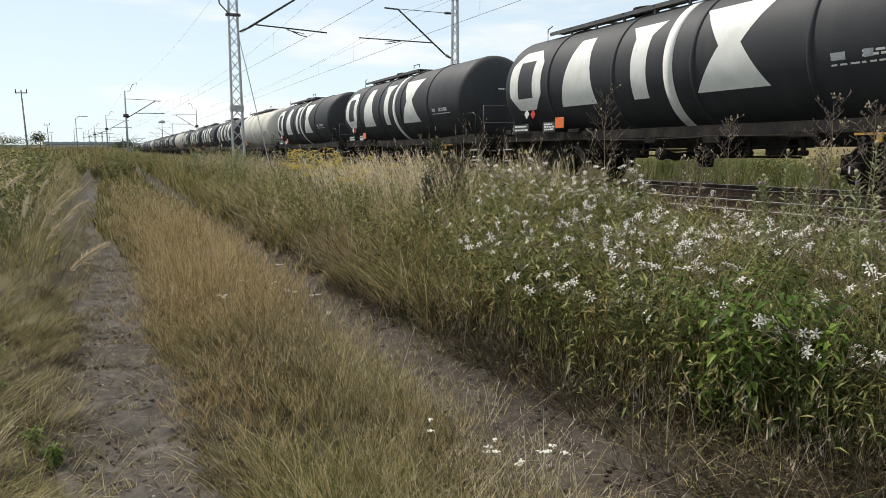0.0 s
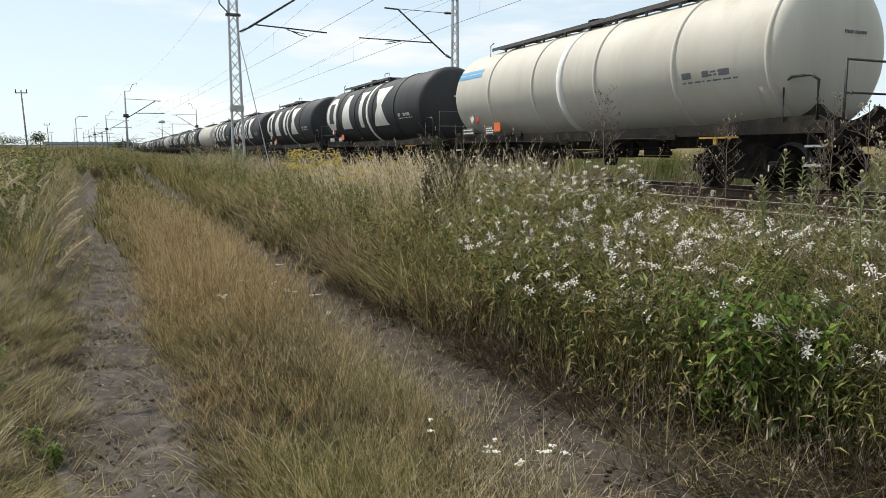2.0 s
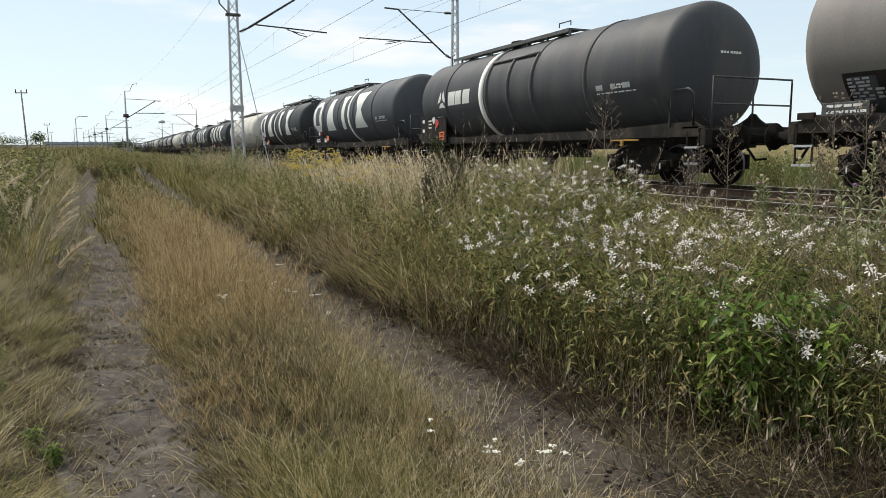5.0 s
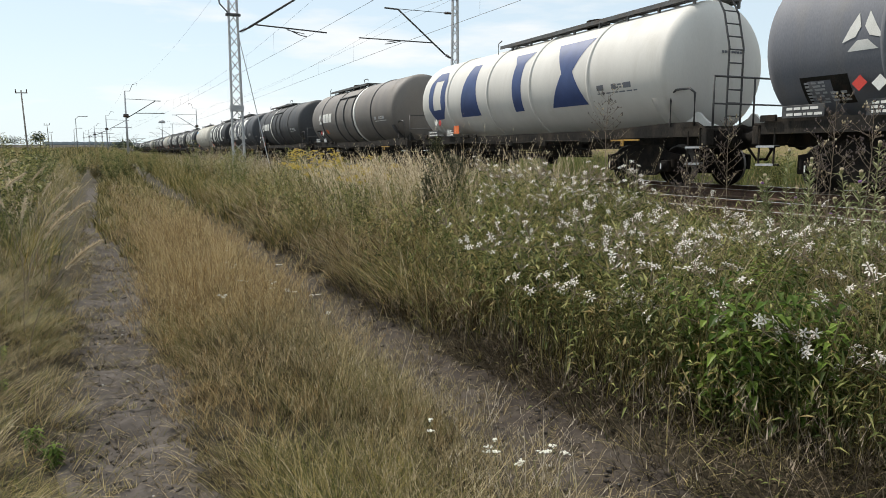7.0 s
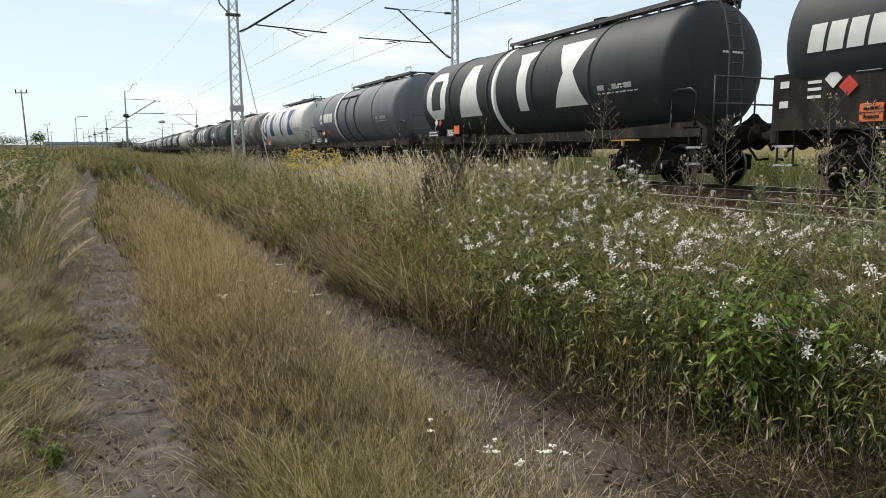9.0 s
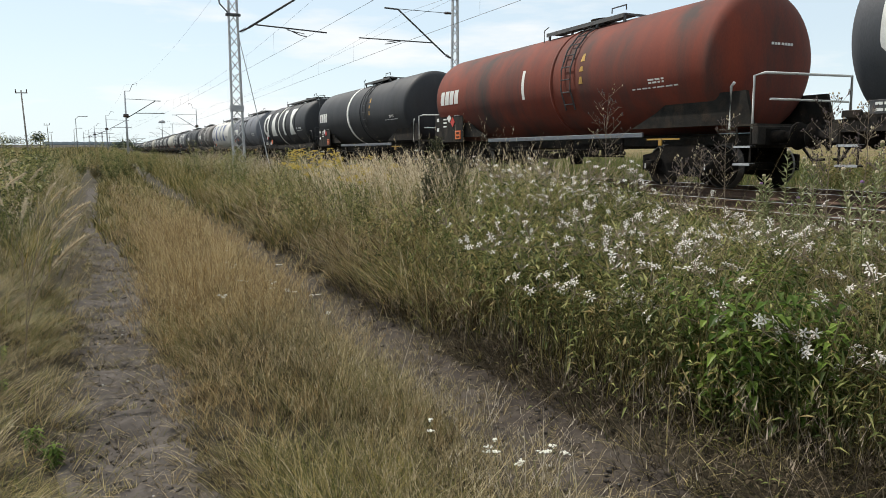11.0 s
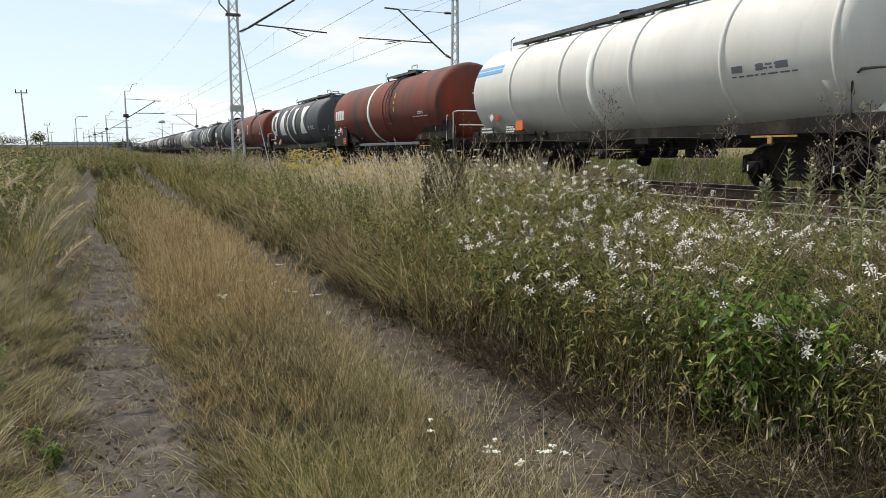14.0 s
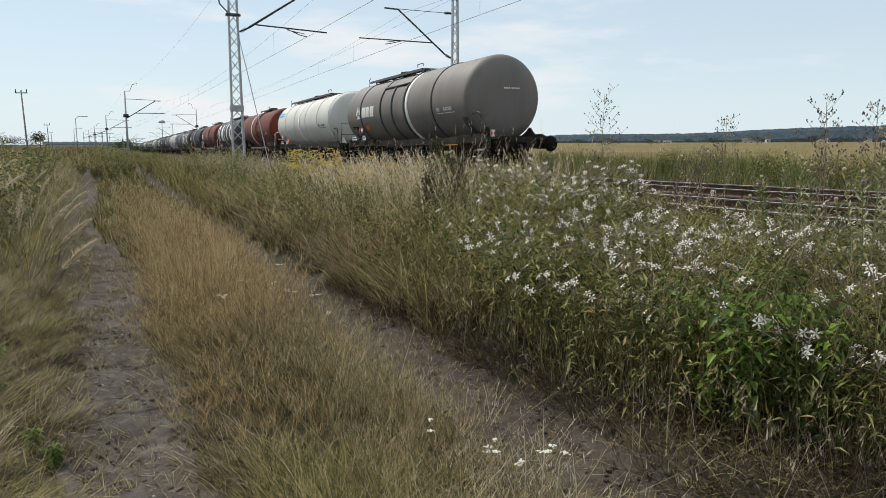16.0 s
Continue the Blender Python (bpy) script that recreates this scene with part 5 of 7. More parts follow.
def bulk(name, chunks, mat, label, category, parent=None):
    """One mesh from many (vertices, quads, triangles)."""
    vs, qs, ts, o = [], [], [], 0
    for v, q, t in chunks:
        vs.append(v)
        qs.append(q + o)
        ts.append(t + o)
        o += len(v)
    v = np.concatenate(vs)
    q, t = np.concatenate(qs).astype(np.int32), np.concatenate(ts).astype(np.int32)
    me = bpy.data.meshes.new(name)
    me.vertices.add(len(v))
    me.vertices.foreach_set("co", v.astype(np.float32).ravel())
    loops = np.concatenate([q.ravel(), t.ravel()])
    me.loops.add(len(loops))
    me.loops.foreach_set("vertex_index", loops)
    me.polygons.add(len(q) + len(t))
    me.polygons.foreach_set("loop_start", np.concatenate([np.arange(len(q)) * 4, len(q) * 4 + np.arange(len(t)) * 3]).astype(np.int32))
    me.update(calc_edges=True)
    me.validate()
    me.materials.append(mat)
    ob = new(name, me)
    if parent is not None:
        ob.parent = parent
    return tagged(ob, label, category, kind="stuff")


def tufts(rng, n_tufts, per, xr, yr, spread, keep=None, power=1.0):
    """Roots gathered in tufts, and each root's heading away from its tuft."""
    cx = rng.uniform(*xr, n_tufts)
    cy = yr[0] + (yr[1] - yr[0]) * rng.random(n_tufts) ** power
    if keep is not None:
        ok = keep(cx, cy, rng)
        cx, cy = cx[ok], cy[ok]
    m = len(cx)
    dx, dy = rng.normal(0, 1, (m, per)), rng.normal(0, 1, (m, per))
    sc = (spread * rng.uniform(0.6, 1.4, m))[:, None]
    x, y = (cx[:, None] + dx * sc).ravel(), (cy[:, None] + dy * sc).ravel()
    turn = np.arctan2(dy, dx).ravel() + rng.normal(0, 0.5, m * per)
    size = np.repeat(rng.uniform(0.75, 1.25, m), per)
    return x, y, turn, size


def panicles(rng, px, py, h, w, turn, lean, spikes=7, length=0.05, wide=0.0022):
    """Thin stalks with short side spikes near their tips."""
    n = len(px)
    chunks = [blades(px, py, h, w, turn, lean, np.full(n, 0.12), 3)]
    pz = ground_z(px, py)
    for i in range(spikes):
        q = rng.uniform(0.70, 1.0, n)
        out = h * (lean * q + 0.12 * q ** 2.2)
        x, y, z = px + np.cos(turn) * out, py + np.sin(turn) * out, pz + h * (q - 0.042 * q ** 2.5)
        chunks.append(blades(x, y, np.full(n, length) * rng.uniform(0.6, 1.3, n), np.full(n, wide), rng.uniform(0, 6.28, n), rng.uniform(0.2, 0.9, n), np.full(n, 0.2), 1, z0=z))
    return chunks


def by_path(x, y):
    l, r = rut_x(y)
    return l, r


rng = np.random.default_rng(7)


def patchy(x, y, k, seed):
    """0 to 1 in irregular patches."""
    return np.clip(0.5 + 0.33 * lump(x, y, k, seed) + 0.16 * lump(x, y, k * 2.7, seed + 4), 0, 1)


# the strip between the ruts: olive near the camera, golden and fluffy further on
def strip_depth(x, y):
    """How far inside the strip's edges."""
    l, r = by_path(x, y)
    return np.minimum(x - l - 0.20, r - x - 0.14 - 0.14 * smooth(6.5, 3.5, y)) + 0.36 * smooth(10, 15, y)


def in_strip(x, y, g):
    return strip_depth(x, y) > 0.14 * g.random(len(x)) + 0.05 * np.sin(y * 3.1) + 0.04 * np.sin(y * 7.3 + 1)


def strip_shape(x, y):
    l, r = by_path(x, y)
    return (0.24 + 0.76 * smooth(-0.02, 0.40, x - l - 0.20)) * (0.24 + 0.76 * smooth(0.0, 0.75, r - x - 0.16)) * (0.55 + 0.85 * patchy(x, y, 1.5, 21.0))


def grass(name, mat, count, per, xr, yr, keep, tall, wd, label, lean=(0.1, 0.9), curl=(0.1, 0.8), power=1.4, spread=0.035, levels=3, shape=None, seed=1.0, patches=2.6, aim=None, most=1.0, swath=None):
    """Tufts of one grass in uneven patches; the blades of a tuft mostly bend one way."""
    def ok(x, y, g):
        return keep(x, y, g) & (g.random(len(x)) < most * np.clip(2.2 * patchy(x, y, patches, seed) - 0.55, 0.06, 1))
    x, y, turn, size = tufts(rng, count, per, xr, yr, spread, ok, power)
    n = len(x)
    way = np.repeat(rng.uniform(0, 6.28, n // per), per) if aim is None else np.repeat(rng.normal(aim[0], aim[1], n // per), per)
    turn = np.where(rng.random(n) < 0.35, way + rng.normal(0, 0.6, n), turn + rng.normal(0, 0.7, n))
    if swath is not None:
        turn = np.where(rng.random(n) < 0.7, swath + 1.5 * lump(x, y, 1.6, seed) + rng.normal(0, 0.4, n), turn)
    h = tall * size * rng.uniform(0.4, 1.3, n) * (0.35 + 1.05 * patchy(x, y, 1.9, seed + 1))
    if shape is not None:
        h = h * shape(x, y)
    wd = wd * (1 + 0.16 * np.clip(y - 3.5, 0, 9))
    bulk(name, [blades(x, y, h, wd * rng.uniform(0.55, 1.35, n), turn, rng.uniform(*lean, n), rng.uniform(*curl, n), levels)], mat, label, "grass")


MID = (-0.1, 1.9)
grass("olive_grass", OLIVE, 3300, 16, MID, (0.9, 9.5), in_strip, 0.25, 0.0024, "olive grass between the wheel ruts", shape=strip_shape, levels=4)
grass("green_grass", GREEN, 3300, 16, MID, (0.9, 6.5), in_strip, 0.20, 0.0024, "green grass low between the wheel ruts", shape=strip_shape, seed=3.0)
grass("withered_grass", WITHERED, 4200, 12, MID, (0.9, 12.0), in_strip, 0.17, 0.0024, "brown withered grass low between the wheel ruts", (0.3, 1.4), (0.1, 0.9), shape=strip_shape, seed=6.0)
# dead blades coloured dark, for the shade low in the strip
grass("strip_dead", DEAD_SHADE, 1500, 12, MID, (0.9, 7.0), in_strip, 0.15, 0.0026, "dead grass low between the wheel ruts, coloured dark as shade", (0.2, 1.4), (0.1, 0.9), shape=strip_shape, seed=8.0)
grass("straw_grass", STRAW, 1300, 8, MID, (0.9, 10.0), in_strip, 0.27, 0.0022, "pale straw grass between the wheel ruts", (0.2, 1.4), (0.5, 1.6), shape=strip_shape, seed=5.0, levels=5)
grass("golden_grass", GOLD, 3000, 12, MID, (3.9, 26), in_strip, 0.25, 0.0030, "golden dry grass between the wheel ruts farther on", (0.1, 0.9), (0.2, 1.1), 1.5, shape=strip_shape, seed=2.0)
grass("pale_far_grass", OLIVE, 4000, 10, (-0.3, 1.9), (9.0, 62), in_strip, 0.26, 0.006, "olive grass on the old track farther on", (0.1, 0.6), (0.1, 0.5), 1.6, seed=4.0)


def fluffy(x, y, g):
    return in_strip(x, y, g) & (g.random(len(x)) < 0.04 + 0.80 * np.exp(-((y - 7.2) / 3.0) ** 2) * np.exp(-((x - 0.72) / 0.6) ** 2))


x, y, turn, size = tufts(rng, 3600, 9, (0.0, 1.4), (2.4, 17), 0.05, lambda x, y, g: fluffy(x, y, g) & (g.random(len(x)) < np.clip(2.6 * patchy(x, y, 2.2, 3.0) - 0.6, 0.12, 1)), 1.0)
h = 0.52 * size * rng.uniform(0.35, 1.25, len(x)) * (0.5 + 0.5 * smooth(2.5, 5.5, y)) * (0.25 + 0.75 * strip_shape(x, y))
bulk("golden_bent_grass", panicles(rng, x, y, h, 0.0016 + 0.0004 * np.clip(y - 3, 0, 9), turn, rng.uniform(0.05, 0.8, len(x)), 12, 0.055, 0.0018), TAN, "airy tan bent grass in seed between the ruts", "grass")
x, y, turn, size = tufts(rng, 900, 6, (0.8, 1.75), (1.2, 9), 0.07, in_strip, 1.2)
h = 0.33 * size * rng.uniform(0.5, 1.25, len(x)) * (0.5 + 0.5 * strip_shape(x, y))
bulk("dry_stalk_grass", panicles(rng, x, y, h, np.full(len(x), 0.0018), turn, rng.uniform(0.1, 1.0, len(x)), 6, 0.03), STRAW, "thin dry seed stalks along the rut's edge", "grass")
for nm, mat, cnt, ln in (("long_strands", STRAW, 520, 0.30), ("long_green_strands", GREEN, 260, 0.26)):
    grass(nm, mat, cnt, 4, MID, (0.9, 9.0), in_strip, ln, 0.0028, "long single blades arching over the grass strip", (0.2, 1.2), (0.5, 1.8), 1.3, 0.07, 5, strip_shape)


x, y, turn, size = tufts(rng, 17, 7, (1.25, 1.75), (1.9, 3.6), 0.10, None, 1.0)
h = rng.uniform(0.14, 0.36, len(x))
bulk("straggling_stems", panicles(rng, x, y, h, np.full(len(x), 0.0024), turn, rng.uniform(0.2, 1.1, len(x)), 4, 0.03), STEM_PALE, "bleached straggling stems at the rut's edge", "grass")


# bent grass lying over both edges of the ruts
def rut_edges(x, y, g):
    l, r = by_path(x, y)
    d = np.minimum(np.abs(x - l), np.abs(x - r))
    return (d > np.where(x > 1, 0.30, 0.25)) & (d < 0.46) & ((x < 1.9) | (g.random(len(x)) < 0.4))


for nm, mat, cnt in (("trodden_straw", STRAW, 700), ("trodden_olive", OLIVE, 1500), ("trodden_withered", WITHERED, 2600)):
    x, y, turn, size = tufts(rng, cnt, 8, (-0.6, 2.4), (0.9, 18), 0.03, rut_edges, 1.4)
    l, r = by_path(x, y)
    side = np.where(np.abs(x - l) < np.abs(x - r), np.sign(l - x), np.sign(r - x))
    turn = np.where(side > 0, 0.0, math.pi) + rng.normal(0, 0.8, len(x))
    h = 0.12 * size * rng.uniform(0.4, 1.5, len(x))
    bulk(nm, [blades(x, y, h, rng.uniform(0.002, 0.0036, len(x)), turn, rng.uniform(0.3, 1.0, len(x)), rng.uniform(0.1, 0.6, len(x)))], mat, "grass bent over the edges of the ruts", "grass")
# low tufts in the ruts themselves, and dead straw lying flat
for nm, mat, cnt in (("rut_grass", OLIVE, 900), ("rut_green_grass", GREEN, 500), ("rut_withered_grass", WITHERED, 1200), ("rut_dark_grass", DEAD_SHADE, 1000)):
    x, y, turn, size = tufts(rng, cnt, 22, (-0.5, 2.2), (1.5, 20), 0.032, lambda x, y, g: (np.minimum(np.abs(x - by_path(x, y)[0]), np.abs(x - by_path(x, y)[1])) < 0.30) & ((x < 1) | (g.random(len(x)) < 0.35)), 1.2)
    bulk(nm, [blades(x, y, 0.052 * size * rng.uniform(0.4, 1.6, len(x)), rng.uniform(0.002, 0.0038, len(x)), turn, rng.uniform(0.3, 1.6, len(x)), rng.uniform(0.1, 0.6, len(x)))], mat, "sparse low grass in the wheel ruts", "grass")
for nm, mat, n in (("fallen_straw", STRAW, 2200), ("fallen_brown_straw", DEAD_SHADE, 9000)):
    x, y = rng.uniform(-2.2, 4.2, n), 0.9 + 11 * rng.random(n) ** 1.4
    bulk(nm, [blades(x, y, rng.uniform(0.006, 0.018, n), rng.uniform(0.0014, 0.003, n), rng.uniform(0, 6.28, n), rng.uniform(2.0, 7.0, n), rng.uniform(-0.6, 0.9, n), 3, lift=0.020)], mat, "dead straw lying flat on the soil", "straw")


for nm, mat, n, wid in (("rut_litter", STRAW, 2600, 0.22), ("rut_brown_litter", WITHERED, 6500, 0.24), ("rut_dark_litter", DEAD_SHADE, 5000, 0.24)):
    y = 1.4 + 15 * rng.random(n) ** 1.5
    l, r = by_path(0 * y, y)
    x = np.where(rng.random(n) < 0.45, l, r) + rng.choice((-1, 1), n) * np.abs(rng.normal(0.20, 0.14, n))
    bulk(nm, [blades(x, y, rng.uniform(0.008, 0.022, n), rng.uniform(0.0014, 0.0028, n), rng.uniform(0, 6.28, n), rng.uniform(2.0, 8.0, n), rng.uniform(-0.8, 1.2, n), 3, lift=0.022)], mat, "dead straw and stems strewn along the wheel ruts", "straw")


# the verge on the near side, long and leaning towards the rut
def verge(x, y, g):
    l, r = by_path(x, y)
    return x < l - 0.25 - 0.14 * g.random(len(x)) - 0.06 * np.sin(y * 4.1) - 0.34 * smooth(5.5, 9, y) + 0.3 * smooth(16, 26, y)


def verge_shape(x, y):
    return np.clip(0.20 + 0.52 * (by_path(x, y)[0] - x - 0.26), 0.16, 1.05)


SIDE = (-2.8, 0.0)
grass("verge_withered", WITHERED, 2000, 14, SIDE, (0.9, 13), verge, 0.30, 0.0030, "brown withered grass on the verge", (0.3, 1.3), (0.2, 1.0), 1.35, 0.05, 4, verge_shape, 2.0, 2.2, (-0.3, 1.4))
grass("verge_straw", STRAW, 1300, 9, SIDE, (0.9, 13), verge, 0.38, 0.0028, "long straw grass leaning over the verge", (0.3, 1.3), (0.4, 1.2), 1.35, 0.05, 5, verge_shape, 7.0, 2.2, (-0.3, 1.2))
grass("verge_green", GREEN, 3400, 14, SIDE, (0.9, 13), verge, 0.36, 0.0036, "long green grass on the verge", (0.2, 1.2), (0.3, 1.1), 1.35, 0.05, 4, verge_shape, 6.0, 2.2, (-0.3, 1.4))
grass("verge_olive", OLIVE, 1300, 12, SIDE, (0.9, 13), verge, 0.40, 0.0034, "olive meadow grass on the verge", (0.2, 1.2), (0.3, 1.1), 1.35, 0.05, 4, verge_shape, 4.0, 2.2, (-0.3, 1.4))
for nm, mat, cnt in (("lodged_straw", STRAW, 300), ("lodged_olive", OLIVE, 320), ("lodged_green", GREEN, 260), ("lodged_withered", WITHERED, 220)):
    x, y, turn, size = tufts(rng, cnt, 26, (-2.2, -0.1), (1.3, 9), 0.05, verge, 1.2)
    n = len(x)
    turn = np.repeat(rng.normal(-0.25, 0.5, n // 26), 26) + rng.normal(0, 0.16, n)
    h = 0.20 * size * rng.uniform(0.5, 1.2, n) * (0.30 + 0.70 * verge_shape(x, y))
    bulk(nm, [blades(x, y, h, rng.uniform(0.0018, 0.0034, n), turn, rng.uniform(0.7, 1.7, n), rng.uniform(0.2, 0.9, n), 5, lift=0.05)], mat, "long grass lodged towards the wheel rut", "grass")
x, y, turn, size = tufts(rng, 2600, 9, (-9, 0.0), (11, 60), 0.12, verge, 1.5)
h = 0.60 * size * rng.uniform(0.4, 1.25, len(x)) * (0.5 + 0.8 * patchy(x, y, 0.8, 1.0))
bulk("far_verge_grass", [blades(x, y, h, rng.uniform(0.004, 0.009, len(x)), turn, rng.uniform(0.1, 0.9, len(x)), rng.uniform(0.1, 1.0, len(x)), 2)], OLIVE, "tall olive meadow grass beside the track", "grass")
x, y, turn, size = tufts(rng, 3000, 9, (-9, 0.0), (8, 60), 0.10, verge, 1.5)
h = 0.55 * size * rng.uniform(0.4, 1.25, len(x)) * (0.5 + 0.8 * patchy(x, y, 0.8, 3.0))
bulk("far_verge_green", [blades(x, y, h, rng.uniform(0.004, 0.009, len(x)), turn, rng.uniform(0.1, 0.9, len(x)), rng.uniform(0.1, 1.0, len(x)), 2)], GREEN, "green grass beside the track farther on", "grass")
x, y, turn, size = tufts(rng, 200, 5, (-5.0, -0.9), (6.5, 26), 0.12, verge, 1.3)
h = 0.86 * size * rng.uniform(0.6, 1.15, len(x))
bulk("verge_plumes", panicles(rng, x, y, h, np.full(len(x), 0.0028), turn, rng.uniform(0.1, 0.6, len(x)), 22, 0.05), PLUME, "pale feathery reed grass plumes on the verge", "grass")


# the weedy belt between path and ballast
def belt_edge(y):
    """Where the weeds begin, beyond the rut's middle; they stand back from it nearest the camera."""
    return 0.33 - 0.16 * smooth(10, 15, y) + 0.34 * np.clip(3.3 - y, 0, 1.5) + 0.05 * np.sin(y * 1.7) + 0.04 * np.sin(y * 4.3 + 1)


def belt(x, y, g):
    l, r = by_path(x, y)
    return (x > r + belt_edge(y) + 0.15 * g.random(len(x)) + 0.06 * np.sin(y * 2.3)) & (x < 12.4 - 5.95 + 0.012 * np_bend(y, 58, 25))


def belt_height(x, y):
    """Low along the rut, tallest in the middle, low again beside the ballast."""
    l, r = by_path(x, y)
    return (0.36 + 0.64 * smooth(-0.05, 0.36, x - r - belt_edge(y))) * (1 - 0.42 * smooth(4.2, 5.4, x) * smooth(8.2, 5.6, y)) * (1 + 0.04 * smooth(4.4, 5.4, y) * smooth(9.5, 7.0, y)) * (0.80 + 0.2 * smooth(3.0, 5.5, y)) * (0.74 + 0.44 * patchy(x, y, 1.15, 12.0)) * (1 + 0.22 * np.exp(-((x - 4.25) / 0.7) ** 2 - ((y - 5.6) / 0.9) ** 2))


def leafy(x, y):
    """1 where the flowering weeds stand, 0 in the dry grass farther along."""
    return smooth(-0.35, 0.25, x - 0.53 * y + 0.18 * np.sin(y * 2.1) + 0.12 * np.sin(x * 3.7))


def dry_belt(x, y, g):
    return belt(x, y, g) & (g.random(len(x)) < 1.0 - 0.85 * leafy(x, y))


def foot(x, y, g):
    d = x - by_path(x, y)[1] - belt_edge(y)
    return (x > by_path(x, y)[1] + 0.20 + 0.14 * g.random(len(x))) & (d < 0.32)


ZONE = (2.0, 6.6)
# dead grass whose dark colour stands for shade inside the weeds
grass("belt_dead", DEAD_SHADE, 3000, 12, ZONE, (1.1, 14), belt, 0.36, 0.0045, "dead grass low among the weeds, coloured dark as shade", (0.2, 1.2), (0.2, 1.0), 1.2, 0.06, 4, belt_height, 6.0, 1.9)
grass("belt_withered", WITHERED, 2600, 12, ZONE, (1.1, 18), dry_belt, 0.50, 0.0045, "brown withered grass among the weeds", (0.1, 0.6), (0.4, 1.2), 1.2, 0.06, 5, belt_height, 3.0, 1.9, swath=3.4)
grass("belt_straw", STRAW, 1700, 10, ZONE, (1.1, 16), dry_belt, 0.66, 0.0040, "straw-coloured grass among the weeds", (0.1, 0.6), (0.4, 1.2), 1.2, 0.06, 5, belt_height, 1.0, 1.9, swath=3.4)
grass("belt_gold", GOLD, 2600, 11, ZONE, (5.0, 18), dry_belt, 0.58, 0.0044, "golden-brown dry grass along the weeds", (0.1, 0.6), (0.4, 1.2), 1.2, 0.06, 5, belt_height, 5.0, 1.9, swath=3.4)
grass("belt_olive", OLIVE, 2900, 11, ZONE, (4.5, 22), dry_belt, 0.62, 0.005, "olive grass in the weedy belt", (0.1, 0.6), (0.4, 1.2), 1.25, 0.06, 5, belt_height, 7.0, 1.9, swath=3.4)
grass("belt_green", GREEN, 3200, 11, ZONE, (1.1, 16), belt, 0.55, 0.0045, "green grass among the weeds", (0.1, 1.0), (0.2, 0.9), 1.2, 0.06, 4, belt_height, 9.0, 1.9)
grass("weed_straw", STRAW, 1100, 6, ZONE, (1.1, 9), belt, 0.85, 0.0030, "pale dry stems among the flowering weeds", (0.1, 0.6), (0.1, 0.6), 1.1, 0.08, 4, belt_height, 2.0, 1.9)
grass("tall_dry_stems", STRAW, 520, 6, (2.75, 4.2), (1.5, 3.4), belt, 1.0, 0.0032, "tall dry yellow stems among the thistles", (0.1, 0.5), (0.1, 0.5), 1.0, 0.08, 4, None, 5.0, 2.5)
# withered stems and low dead weeds along the foot of the weeds, the dead ones darkened for shade
grass("foot_withered", DEAD_SHADE, 2600, 12, (1.9, 3.4), (1.1, 10), foot, 0.17, 0.0032, "brown withered tangle at the foot of the weeds, darkened as shade", (0.3, 1.6), (0.2, 1.2), 1.2, 0.05, 4, None, 4.0, 3.0, (math.pi, 1.0))
grass("foot_olive", OLIVE, 200, 10, (1.9, 3.4), (1.1, 10), foot, 0.13, 0.0040, "low olive weeds at the rut's edge", (0.3, 1.2), (0.2, 1.0), 1.2, 0.05, 4, None, 8.0, 3.0)
x, y, turn, size = tufts(rng, 170, 5, (2.0, 3.4), (1.1, 9), 0.07, foot, 1.3)
h = 0.36 * size * rng.uniform(0.4, 1.3, len(x))
bulk("withered_stems", panicles(rng, x, y, h, np.full(len(x), 0.0022), np.where(rng.random(len(x)) < 0.6, rng.normal(math.pi * 1.1, 0.7, len(x)), turn), rng.uniform(0.2, 1.1, len(x)), 5, 0.04), STEM_DRY, "withered brown stems along the foot of the weeds", "grass")
x, y, turn, size = tufts(rng, 3000, 9, (1.8, 12), (15, 75), 0.14, belt, 1.5)
h = 0.74 * size * rng.uniform(0.4, 1.2, len(x)) * belt_height(x, y) * (0.6 + 0.6 * patchy(x, y, 0.7, 2.0))
bulk("far_belt_grass", [blades(x, y, h, rng.uniform(0.008, 0.016, len(x)), turn, rng.uniform(0.1, 0.6, len(x)), rng.uniform(0.1, 0.5, len(x)), 2)], OLIVE, "tall olive grass beside the line farther on", "grass")
x, y, turn, size = tufts(rng, 3600, 9, (1.8, 12), (13, 75), 0.12, belt, 1.5)
h = 0.62 * size * rng.uniform(0.4, 1.2, len(x)) * belt_height(x, y)
bulk("far_belt_green", [blades(x, y, h, rng.uniform(0.008, 0.016, len(x)), turn, rng.uniform(0.1, 0.6, len(x)), rng.uniform(0.1, 0.5, len(x)), 2)], GREEN, "green weeds beside the line farther on", "grass")
x, y, turn, size = tufts(rng, 620, 6, (2.8, 7), (6, 40), 0.12, belt, 1.3)
h = 1.0 * size * rng.uniform(0.7, 1.2, len(x)) * belt_height(x, y)
bulk("belt_plumes", panicles(rng, x, y, h, np.full(len(x), 0.003), turn, rng.uniform(0.1, 0.6, len(x)), 12, 0.05), PLUME, "pale nodding grass plumes before the line", "grass")


x, y, turn, size = tufts(rng, 70, 5, (2.9, 5.0), (6.6, 11.5), 0.10, belt, 1.0)
h = rng.uniform(0.95, 1.28, len(x))
bulk("nodding_plumes", panicles(rng, x, y, h, np.full(len(x), 0.003), np.where(rng.random(len(x)) < 0.7, rng.normal(3.3, 0.6, len(x)), turn), rng.uniform(0.05, 0.35, len(x)), 30, 0.04, 0.006), PLUME, "tall pale grass plumes nodding above the weeds", "grass")


# wide distance on both sides
def far_sides(x, y, g):
    tx = 12.4 + 0.012 * np_bend(y, 58, 25)
    return (x < tx - 6.6) | (x > tx + 3.6)


